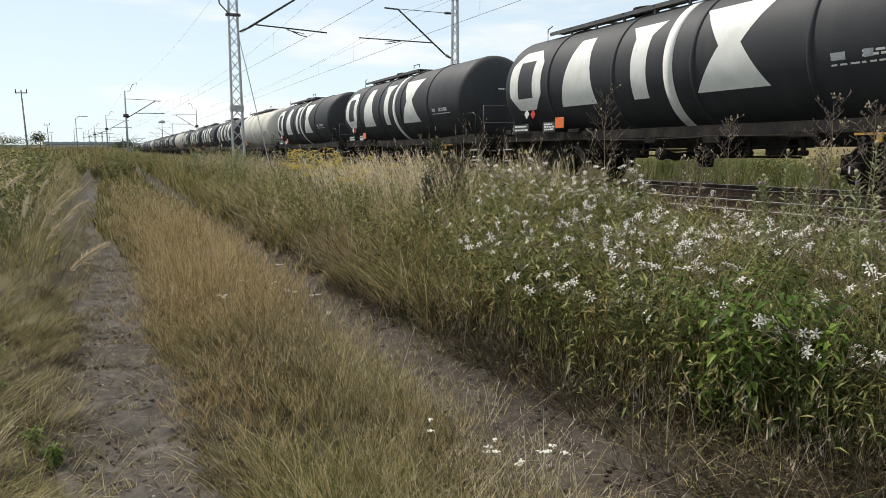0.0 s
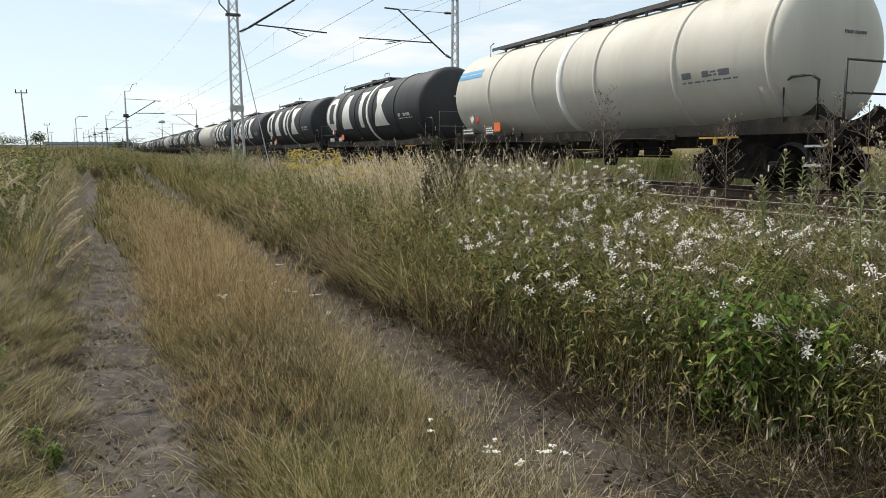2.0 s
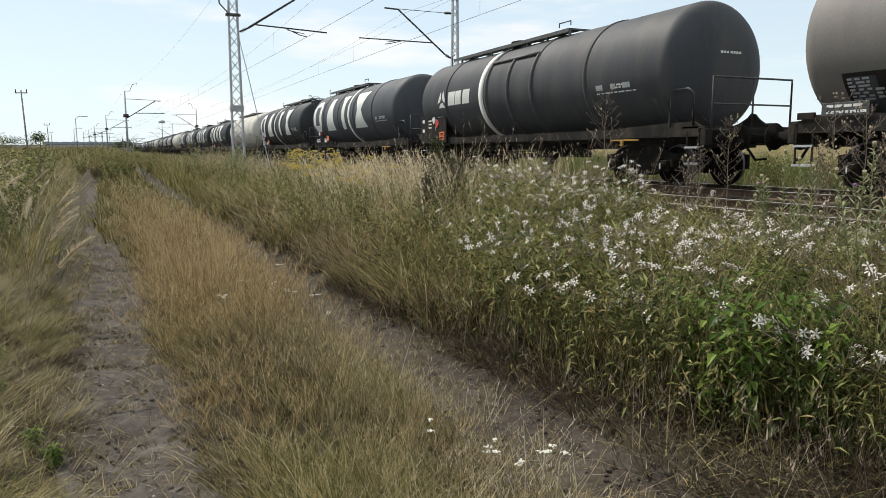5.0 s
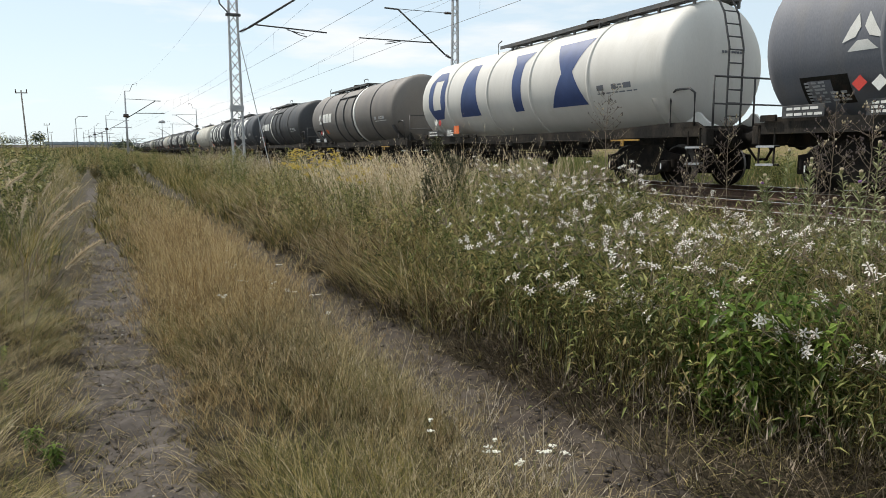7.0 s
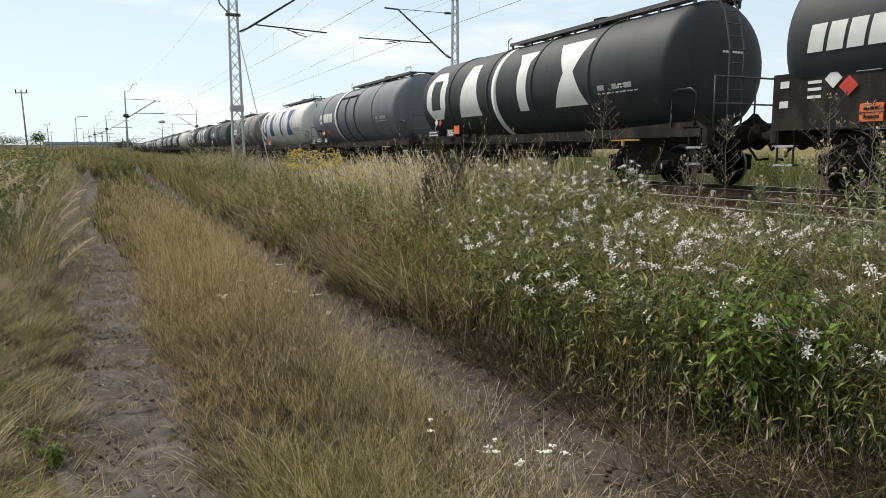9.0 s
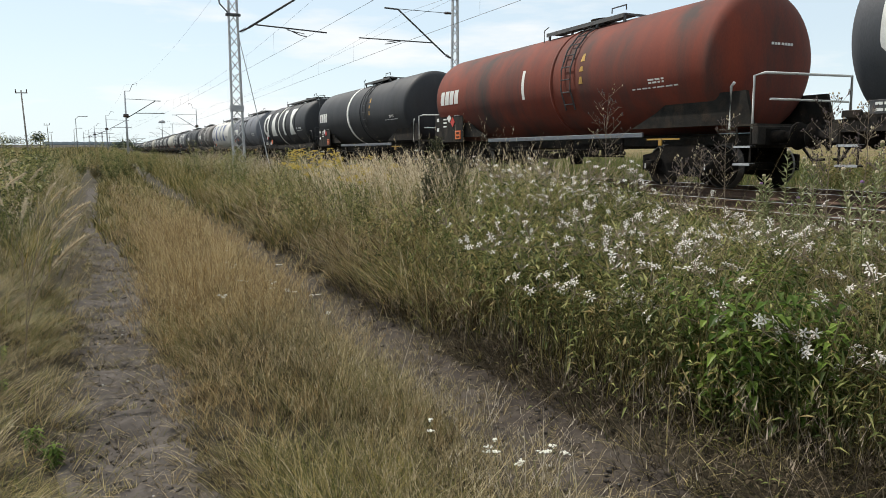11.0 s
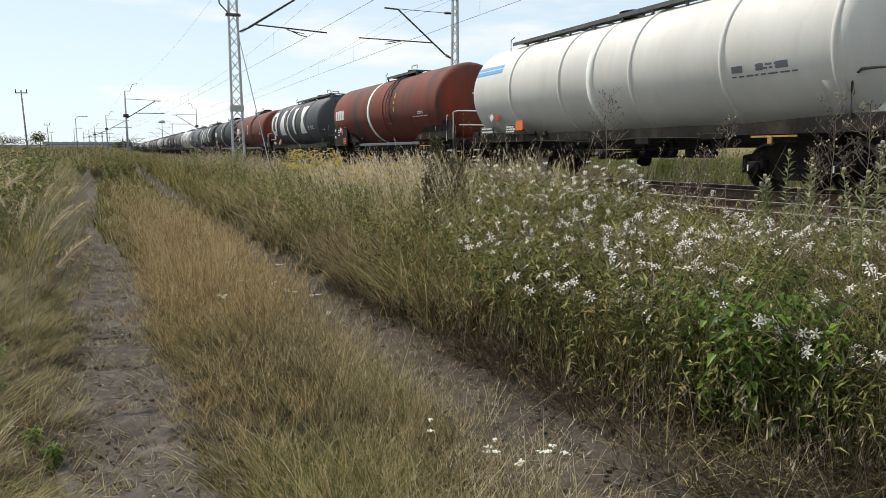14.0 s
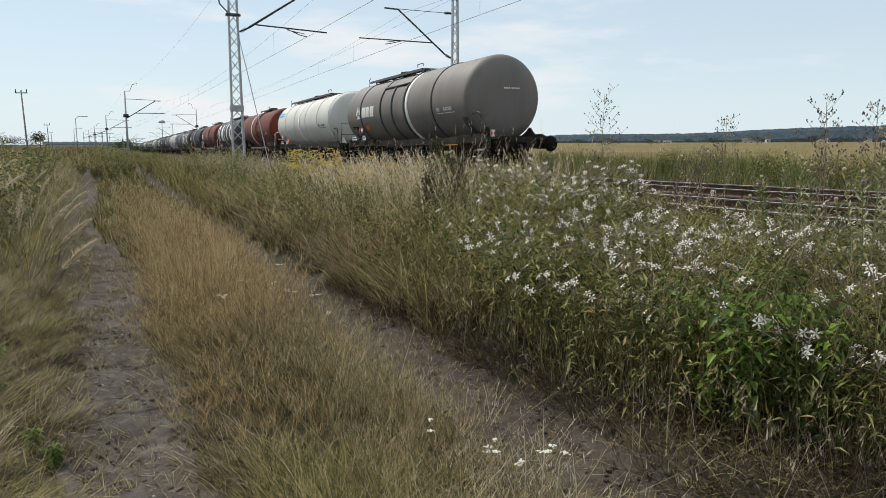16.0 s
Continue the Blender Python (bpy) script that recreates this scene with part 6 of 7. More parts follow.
x, y, turn, size = tufts(rng, 4500, 7, (-30, 30), (55, 230), 0.35, far_sides, 1.3)
h = 0.8 * size * rng.uniform(0.5, 1.2, len(x))
bulk("distant_grass", [blades(x, y, h, rng.uniform(0.03, 0.06, len(x)), turn, rng.uniform(0.1, 0.5, len(x)), rng.uniform(0.1, 0.4, len(x)), 2)], OLIVE, "tall meadow grass in the distance", "grass")


def beyond(x, y, g):
    return x > 15.9 + 0.012 * np_bend(y, 58, 25) + 0.5 * g.random(len(x))


for nm, mat, cnt, hh, lab in (("beyond_olive", OLIVE, 1300, 0.72, "tall olive grass beyond the tracks"), ("beyond_green", MEADOW, 4200, 1.2, "green grass and weeds beyond the tracks"), ("beyond_gold", GOLD, 500, 0.7, "ripe golden grass beyond the tracks")):
    x, y, turn, size = tufts(rng, cnt, 11, (15.9, 34), (-2, 62), 0.13, beyond, 1.2)
    h = hh * size * rng.uniform(0.4, 1.2, len(x)) * (0.55 + 0.45 * smooth(15.9, 19, x)) * (0.6 + 0.6 * patchy(x, y, 0.6, 2.0))
    bulk(nm, [blades(x, y, h, rng.uniform(0.006, 0.013, len(x)), turn, rng.uniform(0.1, 0.4, len(x)), rng.uniform(0.1, 0.5, len(x)), 2)], mat, lab, "grass")


def clods(name, n, size, mat, label):
    """Crumbs of dry earth and pebbles lying in the ruts."""
    g = np.random.default_rng(5)
    y = 1.4 + 14 * g.random(n) ** 1.5
    l, r = rut_x(y)
    x = np.where(g.random(n) < 0.5, l, r) + g.normal(0, 0.17, n)
    z = ground_z(x, y) + 0.012
    s = Shape()
    quads = [(3, 2, 1, 0), (4, 5, 6, 7), (0, 1, 5, 4), (1, 2, 6, 5), (2, 3, 7, 6), (3, 0, 4, 7)]
    for i in range(n):
        a, d = g.uniform(0, 6.28), size * g.uniform(0.35, 1.3) ** 2
        c, e = math.cos(a) * d, math.sin(a) * d
        j = g.uniform(0.6, 1.2, 8)
        s.add([(x[i] + (c * p - e * q) * j[k], y[i] + (e * p + c * q) * j[k], z[i] + u * d * j[k]) for k, (p, q, u) in enumerate(((-1, -1, -.4), (1, -1, -.4), (1, 1, -.4), (-1, 1, -.4), (-.6, -.7, .5), (.7, -.6, .6), (.6, .7, .45), (-.7, .6, .55)))], quads, True)
    tagged(part(name, s, mat), label, "soil", kind="stuff")


clods("dirt_clods", 2600, 0.010, DIRT, "crumbs of dry earth in the wheel ruts")
clods("pebbles", 160, 0.007, CONCRETE, "small pale pebbles in the wheel ruts")


# leafy undergrowth of the flowering weeds
def leaves(px, py, pz, size, ratio, turn, droop):
    """Lance-shaped leaves, folded along their midrib."""
    n = len(px)
    c, s = np.cos(turn), np.sin(turn)
    v = np.zeros((n, 6, 3))
    for i, (a, b, u) in enumerate(((0, 0, 0), (0.42, -1, 0.10), (0.42, 1, 0.10), (1.0, 0, -0.05), (0.45, 0, 0.0), (0.8, 0, 0.02))):
        al, wd = a * size, b * ratio * size * 0.5
        up = u * size - droop * size * a ** 1.6 + (0.35 * size * a)
        v[:, i] = np.stack([px + c * al - s * wd, py + s * al + c * wd, pz + up], 1)
    base = (np.arange(n) * 6)[:, None]
    tris = np.concatenate([base + np.array(t) for t in ((0, 1, 4), (0, 4, 2), (1, 3, 4), (4, 3, 2))], 0)
    return v.reshape(-1, 3), np.zeros((0, 4), int), tris


def bush_zone(x, y, g):
    l, r = by_path(x, y)
    return (x > r + belt_edge(y) + 0.14) & (x < 6.1) & (y < 10.5) & (g.random(len(x)) < leafy(x, y))


for nm, mat, cnt in (("weed_leaves", LEAF, 3900), ("withering_weed_leaves", LEAF_OLIVE, 650)):
    x, y, turn, size = tufts(rng, cnt, 10, (2.3, 6.1), (0.9, 10.3), 0.10, bush_zone, 1.1)
    ht = 0.78 * belt_height(x, y) * rng.uniform(0.55, 1.12, len(x))
    bulk(nm, [leaves(x, y, ground_z(x, y) + ht, rng.uniform(0.035, 0.085, len(x)), 0.20, rng.uniform(0, 6.28, len(x)), rng.uniform(-0.9, 1.0, len(x)))], mat, "narrow leaves of the flowering weeds", "weeds")
for nm, mat, cnt, sd in (("green_belt_leaves", LEAF, 2600, 3.0), ("olive_belt_leaves", LEAF_OLIVE, 1100, 8.0)):
    x, y, turn, size = tufts(rng, cnt, 14, (2.2, 6.2), (4.0, 18), 0.10, lambda x, y, g: dry_belt(x, y, g) & (g.random(len(x)) < np.clip(2.4 * patchy(x, y, 1.6, sd) - 0.8, 0, 1)), 1.2)
    ht = 0.80 * belt_height(x, y) * rng.uniform(0.15, 1.0, len(x)) * (0.6 + 0.6 * patchy(x, y, 1.6, sd))
    bulk(nm, [leaves(x, y, ground_z(x, y) + ht, rng.uniform(0.04, 0.09, len(x)), 0.20, rng.uniform(0, 6.28, len(x)), rng.uniform(-0.9, 1.0, len(x)))], mat, "leafy weeds among the dry grass of the belt", "weeds")
# the dead leaves have the shade under the weeds in their colour
for nm, mat, cnt, hh in (("low_dead_leaves", DEAD_SHADE, 900, 0.10), ("low_olive_leaves", LEAF, 110, 0.14)):
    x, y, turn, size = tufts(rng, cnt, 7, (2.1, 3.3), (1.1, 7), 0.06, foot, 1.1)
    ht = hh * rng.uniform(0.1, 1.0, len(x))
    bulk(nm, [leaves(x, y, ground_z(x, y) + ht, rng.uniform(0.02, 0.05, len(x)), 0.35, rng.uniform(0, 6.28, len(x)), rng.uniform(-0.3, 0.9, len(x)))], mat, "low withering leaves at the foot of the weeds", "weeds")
for nm, mat, cnt in (("green_weed_stems", GREEN, 900), ("olive_weed_stems", OLIVE, 900)):
    x, y, turn, size = tufts(rng, cnt, 6, (2.3, 6.1), (0.9, 9.3), 0.12, bush_zone, 1.1)
    h = 0.88 * belt_height(x, y) * rng.uniform(0.6, 1.1, len(x))
    bulk(nm, panicles(rng, x, y, h, np.full(len(x), 0.003), turn, rng.uniform(0.05, 0.35, len(x)), 9, 0.035), mat, "thin upright weed stems with small leaves", "weeds")


def leaf_fan(s, p, turn, size, ratio, droop, n=1):
    v, q, t = leaves(np.array([p[0]]), np.array([p[1]]), np.array([p[2]]), np.array([size]), ratio, np.array([turn]), np.array([droop]))
    s.add(v.tolist(), t.tolist())


def flower(s, p, r, rg, up):
    """Five narrow petals round a short tube."""
    a0 = rg.uniform(0, 6.28)
    n = Vector(up).normalized()
    u = n.orthogonal().normalized()
    w = n.cross(u)
    p = Vector(p)
    for k in range(5):
        q = a0 + k * 1.2566
        d = u * math.cos(q) + w * math.sin(q)
        e = n.cross(d)
        s.add([p + n * 0.002, p + d * r * 0.6 + e * r * 0.20 + n * r * 0.1, p + d * r * 1.05 + e * r * 0.16, p + d * r * 1.05 - e * r * 0.16, p + d * r * 0.6 - e * r * 0.20 + n * r * 0.1], [(0, 4, 3, 2, 1)])


def soapwort(seed, label, tall, flowering=0.6):
    rg = random.Random(seed)
    w = thing("soapwort", label, "flowering weed", "flowering weeds beside the track")
    fol, buds = Shape(), Shape()
    for k in range(3):
        a = rg.uniform(0, 6.28)
        h = tall * rg.uniform(0.85, 1.1)
        lean = rg.uniform(0.1, 0.3)
        bx, by = rg.uniform(-0.06, 0.06), rg.uniform(-0.06, 0.06)
        at = lambda q: (bx + math.cos(a) * lean * h * q ** 1.5, by + math.sin(a) * lean * h * q ** 1.5, h * q)
        part("stem", Shape().tube([at(i / 6) for i in range(7)], 0.004, 5, taper=0.5), STEM, w)
        for i in range(12):
            q = 0.46 + 0.48 * i / 12
            for sd in (0, math.pi):
                leaf_fan(fol, at(q), i * 1.57 + sd + rg.uniform(-0.3, 0.3), rg.uniform(0.055, 0.105) * (1.1 - 0.35 * q), 0.23, rg.uniform(-0.5, 1.0))
        head = Shape()
        for i in range(rg.randint(5, 10)):
            top = Vector(at(1.0)) + Vector((rg.gauss(0, 0.045), rg.gauss(0, 0.045), rg.uniform(-0.10, 0.03)))
            buds.tube([at(0.9), top], 0.0025, 4)
            if rg.random() < flowering:
                flower(head, top, rg.uniform(0.020, 0.027), rg, (rg.gauss(-0.45, 0.45), rg.gauss(-0.7, 0.45), 0.9))
        tagged(part("flower_head", head, PETAL, w, "cluster of white five-petalled flowers"), kind="stuff")
    tagged(part("flower_stalk", buds, STEM_DRY, w), kind="stuff")
    tagged(part("foliage", fol, LEAF, w), kind="stuff")
    return w


TALL = (0.50, 0.58, 0.66, 0.76, 0.86, 0.97, 1.08)
rp = random.Random(21)
kinds = [soapwort(50 + k, "tall green soapwort with white flower clusters" if k > 2 else "low green soapwort with white flower clusters", TALL[k], (0.7, 0.75, 0.45, 0.5, 0.3, 0.4, 0.5)[k]) for k in range(7)]
spots, used = [], set()
for i in range(6000):
    px, py = rp.uniform(2.3, 5.9), 1.8 + 6.2 * rp.random() ** 1.25
    if px < 1.79 + float(belt_edge(py)) + 0.20 or float(leafy(px, py)) < rp.uniform(0.3, 0.9):
        continue
    if 2.75 < px < 3.45 and 2.25 < py < 3.0:
        continue
    if any((px - a) ** 2 + (py - b) ** 2 < 0.026 for a, b in spots) or rp.random() > (0.3 + 0.7 * math.exp(-((px - 3.7) / 1.2) ** 2)) * (0.8 if py < 4.0 else 0.35 if py < 6.4 else 0.10) * (0.25 + 1.2 * float(patchy(px, py, 2.4, 5.0))):
        continue
    spots.append((px, py))
    if len(spots) >= 150:
        break
FRONT = [(3.14, 3.18), (2.79, 3.15), (2.76, 2.68), (3.26, 3.87), (3.18, 4.51), (4.01, 6.73), (3.13, 6.05), (4.75, 4.42), (4.15, 3.59), (4.33, 3.23), (4.05, 5.23), (3.39, 5.43), (2.53, 4.6)]
spots += FRONT
for px, py in spots:
    want = 0.95 * float(belt_height(px, py)) + rp.uniform(-0.06, 0.06)
    k = min((0, 1, 3) if (px, py) in FRONT else range(7), key=lambda j: abs(TALL[j] - want))
    m = pose(px, py, gz(px, py), rp.uniform(-6, 6), rp.uniform(-6, 6), rp.uniform(0, 360))
    if k not in used:
        kinds[k].matrix_basis = m
        used.add(k)
    else:
        copy_thing(kinds[k], m)


def nettle(seed, tall=1.0):
    rg = random.Random(seed)
    w = thing("leafy_herb", "bright green broad-leaved herb among the weeds", "herb", "broad-leaved herbs")
    fol = Shape()
    for k in range(3):
        a, h = rg.uniform(0, 6.28), tall * rg.uniform(0.38, 0.58)
        at = lambda q: (math.cos(a) * 0.25 * h * q, math.sin(a) * 0.25 * h * q, h * q)
        part("stem", Shape().tube([at(i / 4) for i in range(5)], 0.004, 5, taper=0.6), STEM, w)
        for i in range(12):
            for sd in (0, math.pi):
                leaf_fan(fol, at(0.15 + 0.85 * i / 12), i * 1.57 + sd + rg.uniform(-0.3, 0.3), (0.4 + 0.5 * tall) * rg.uniform(0.07, 0.10), 0.42, rg.uniform(0.4, 0.9))
    tagged(part("foliage", fol, LEAF_BRIGHT, w), kind="stuff")
    return w


herbs = [nettle(k, 1.3) for k in range(3)]
for i, (px, py) in enumerate(((2.85, 2.5), (3.0, 2.35), (3.1, 2.6), (3.25, 2.3), (2.8, 2.7), (2.95, 2.6), (3.15, 2.45), (2.9, 2.85), (3.05, 2.75), (3.25, 2.95), (3.3, 2.6), (3.5, 2.8), (3.15, 3.15), (3.55, 3.1), (3.4, 3.3), (3.75, 2.95), (2.95, 3.0), (3.7, 3.35), (3.1, 2.45), (3.9, 3.2),)):
    px, py = px - 0.16, py - 0.22
    m = pose(px, py, gz(px, py), 0, 0, rp.uniform(0, 360))
    if i < 3:
        herbs[i].matrix_basis = m
    else:
        copy_thing(herbs[i % 3], m)


small = nettle(9, 0.22)
small.matrix_basis = pose(-0.30, 3.42, gz(-0.30, 3.42))
for px, py in ((-0.40, 3.62), (-0.75, 3.9), (-0.62, 4.4), (-0.85, 4.7), (-0.7, 5.1), (-1.05, 5.4), (-0.55, 3.1), (-0.75, 2.9), (-1.0, 6.2), (-1.15, 6.0)):
    copy_thing(small, pose(px, py, gz(px, py), 0, 0, 80 * px))


def dry_stalk(seed, h, label):
    """A tall dried weed: branching stalk with dark seed heads."""
    rg = random.Random(seed)
    w = thing("dried_weed", label, "dried weed", "tall dried weeds")
    s = Shape().tube([(0, 0, 0), (0.03 * h, 0, h * 0.4), (0.02 * h, 0.02, h * 0.8), (0.03 * h, 0.02, h)], 0.0045, 5, taper=0.4)
    part("stalk", s, STEM_DRY, w)
    for i in range(19):
        q = 0.60 + 0.40 * i / 19
        a = i * 2.4 + rg.uniform(-0.5, 0.5)
        ln = h * rg.uniform(0.07, 0.14) * (1.35 - 0.75 * (i / 19))
        p = Vector((0.025 * h, 0.02, h * q))
        tip = p + Vector((math.cos(a) * ln * 0.85, math.sin(a) * ln * 0.85, ln * 0.75))
        tw = Shape().tube([p, p.lerp(tip, 0.5) + Vector((0, 0, -0.01)), tip], 0.0016, 4, taper=0.6)
        ends = [tip]
        for j in range(6):
            base = p.lerp(tip, rg.uniform(0.3, 0.95))
            t2 = base + Vector((rg.gauss(0, 0.022), rg.gauss(0, 0.022), rg.uniform(0.005, 0.045)))
            tw.tube([base, t2], 0.0011, 4)
            ends.append(t2)
        twig = tagged(part("twig", tw, STEM_DRY, w), kind="stuff")
        hd = Shape()
        for e in ends:
            r = rg.uniform(0.004, 0.008)
            hd.lathe([(-r, 0.001), (-r * 0.4, r * 0.85), (r * 0.5, r * 0.7), (r * 1.4, r * 0.2)], 6, Matrix.Translation(e), "z")
        tagged(part("seed_head", hd, BURR if i % 6 else PLUME, twig), kind="stuff")
    return w


def thistle(seed, h, label):
    """A spiny upright thistle with narrow leaves and round heads."""
    rg = random.Random(seed)
    w = thing("thistle", label, "thistle", "thistles")
    fol, heads = Shape(), Shape()
    for k in range(4):
        a = rg.uniform(0, 6.28)
        hh = h * (1.0 if k == 0 else rg.uniform(0.65, 0.9))
        sp = 0.03 if k == 0 else 0.16
        at = lambda q: (math.cos(a) * sp * q ** 1.3 * h, math.sin(a) * sp * q ** 1.3 * h, hh * q)
        part("stem", Shape().tube([at(i / 6) for i in range(7)], 0.005, 5, taper=0.5), STEM, w)
        for i in range(84):
            q = 0.25 + 0.74 * i / 84
            leaf_fan(fol, at(q), i * 2.4 + rg.uniform(-0.4, 0.4), rg.uniform(0.04, 0.07) * (1.4 - 0.5 * q), 0.26, rg.uniform(-0.8, 0.2))
        m = Matrix.Translation(at(1.0))
        part("flower_bud", Shape().lathe([(-0.010, 0.003), (-0.004, 0.010), (0.008, 0.011), (0.016, 0.008)], 10, m, "z"), STEM, w)
        part("flower_tuft", Shape().lathe([(0.012, 0.008), (0.019, 0.012), (0.026, 0.010), (0.030, 0.001)], 9, m, "z"), PURPLE if k == 1 else PLUME, w)
    tagged(part("foliage", fol, THISTLE, w), kind="stuff")
    return w


STALKS = []
for i, (px, py, h) in enumerate(((4.3, 5.54, 1.78), (4.9, 4.55, 1.50), (4.9, 3.55, 1.60), (5.3, 3.35, 1.30), (4.4, 2.93, 1.5), (4.2, 4.35, 1.16), (5.6, 5.6, 1.20), (5.55, 4.2, 1.22), (4.35, 6.6, 1.12), (4.95, 2.6, 1.22))):
    w = dry_stalk(200 + i, h, "tall dried weed with branching twigs and dark seed heads")
    m = pose(px, py, gz(px, py), 0, 0, 40 * i)
    w.matrix_basis = m
    STALKS.append((w, m, 0.9 + 0.13 * i))
for i, (px, py, h) in enumerate(((4.45, 3.6, 1.22), (4.60, 3.5, 1.10), (4.33, 3.62, 1.02), (4.0, 2.64, 1.30), (4.1, 2.80, 1.12), (4.7, 3.65, 1.16))):
    w = thistle(300 + i, h, "spiny grey-green thistle with pale seed heads")
    m = pose(px, py, gz(px, py), 0, 0, 70 * i)
    w.matrix_basis = m
    STALKS.append((w, m, 1.1 + 0.2 * i))


def mugwort(seed, h, label, name="mugwort"):
    """A feathery upright bush: one straight stem and rising side shoots with fine leaves."""
    rg = random.Random(seed)
    w = thing(name, label, "weed", "feathery weeds")
    part("stem", Shape().tube([(0, 0, 0), (0.01, 0, h * 0.5), (0, 0.01, h)], 0.006, 5, taper=0.4), STEM_DRY, w)
    fol, shoots = Shape(), Shape()
    for i in range(46):
        q = 0.22 + 0.76 * i / 46
        a = i * 2.4
        ln = h * 0.34 * (1.05 - q) + 0.05
        p = Vector((0, 0, h * q))
        tip = p + Vector((math.cos(a) * ln * 0.75, math.sin(a) * ln * 0.75, ln * 0.8))
        shoots.tube([p, tip], 0.0025, 3)
        for j in range(16):
            k = 0.15 + 0.85 * j / 16
            leaf_fan(fol, p.lerp(tip, k), j * 2.1 + a, rg.uniform(0.040, 0.075), 0.34, rg.uniform(-0.2, 0.4))
    tagged(part("shoot_tangle", shoots, STEM, w), kind="stuff")
    tagged(part("foliage", fol, MUGWORT, w), kind="stuff")
    return w


for i, (px, py, h) in enumerate(((3.55, 7.7, 1.36), (3.85, 7.9, 1.12), (4.15, 8.3, 1.05), (3.3, 7.4, 0.95), (4.5, 9.0, 1.10))):
    mugwort(400 + i, h, "dark feathery weed standing above the grass").matrix_basis = pose(px, py, gz(px, py), 0, 0, 50 * i)


def tansy(seed, tall=1.0):
    rg = random.Random(seed)
    w = thing("tansy", "tall green weed with flat yellow flower heads", "flowering weed", "yellow flowering weeds")
    fol = Shape()
    for k in range(4):
        a, h = rg.uniform(0, 6.28), tall * rg.uniform(0.75, 1.1)
        at = lambda q: (math.cos(a) * 0.2 * h * q, math.sin(a) * 0.2 * h * q, h * q)
        part("stem", Shape().tube([at(i / 4) for i in range(5)], 0.006, 5, taper=0.5), STEM, w)
        for i in range(16):
            leaf_fan(fol, at(0.1 + 0.82 * i / 16), i * 2.4, rg.uniform(0.08, 0.14), 0.3, rg.uniform(0.2, 0.7))
        hd = Shape()
        for i in range(14):
            p = Vector(at(1.0)) + Vector((rg.gauss(0, 0.05), rg.gauss(0, 0.05), rg.gauss(0, 0.02)))
            hd.lathe([(0, 0.019), (0.012, 0.018), (0.018, 0.008), (0.018, 0.0)], 6, Matrix.Translation(p), "z")
        tagged(part("flower_head", hd, TANSY, w, "flat cluster of yellow button flowers"), kind="stuff")
    tagged(part("foliage", fol, LEAF, w), kind="stuff")
    return w


yl = [tansy(k, (0.72, 0.88, 1.0, 1.12)[k]) for k in range(4)]
for i in range(22):
    py = 10.5 + 8 * rp.random()
    px = 3.9 + 0.16 * (py - 12) + rp.uniform(-0.8, 1.0)
    m = pose(px, py, gz(px, py), 0, 0, rp.uniform(0, 360))
    if i < 4:
        yl[i].matrix_basis = m
    else:
        copy_thing(yl[i % 4], m)


def yarrow(seed, h, heads):
    rg = random.Random(seed)
    w = thing("yarrow", "small yarrow with flat cream-white flower heads", "wildflower", "small white wildflowers")
    part("stem", Shape().tube([(0, 0, 0), (0.01, 0.01, h * 0.6), (0, 0.02, h * 0.85)], 0.002, 5), STEM, w)
    for k in range(heads):
        c = Vector((rg.gauss(0, 0.02), rg.gauss(0, 0.02), h + rg.uniform(-0.02, 0.015)))
        st = part("flower_stalk", Shape().tube([(0, 0.02, h * 0.85), c], 0.0012, 4), STEM, w)
        hd = Shape()
        for i in range(10):
            p = c + Vector((rg.gauss(0, 0.007), rg.gauss(0, 0.007), rg.gauss(0, 0.001)))
            hd.lathe([(0, 0.0035), (0.002, 0.0045), (0.004, 0.003), (0.0045, 0.0)], 6, Matrix.Translation(p), "z")
        tagged(part("flower_head", hd, YARROW, st), kind="stuff")
    return w


ys = [yarrow(k, 0.22 + 0.03 * k if k < 4 else 0.25 + 0.04 * (k - 4), 2) for k in range(6)]
for k in (4, 5):
    ys[k].matrix_basis = pose(1.30 + 0.1 * (k - 4), 6.6, gz(1.30 + 0.1 * (k - 4), 6.6))
near = [(1.24, 2.27), (1.28, 2.21), (1.37, 2.08), (1.41, 2.02), (1.32, 2.16), (1.12, 2.46)]
for i in range(18):
    near.append((0.92 + rp.gauss(0, 0.15), 6.0 + rp.gauss(0, 0.7)) if i < 12 else (1.22 + rp.gauss(0, 0.09), 5.2 + rp.gauss(0, 0.3)))
for i, (px, py) in enumerate(near):
    m = pose(px, py, gz(px, py), 0, 0, rp.uniform(0, 360))
    if i >= 6:
        copy_thing(ys[4 + i % 2], m)
        continue
    if i < 4:
        ys[i].matrix_basis = m
    else:
        copy_thing(ys[i % 4], m)


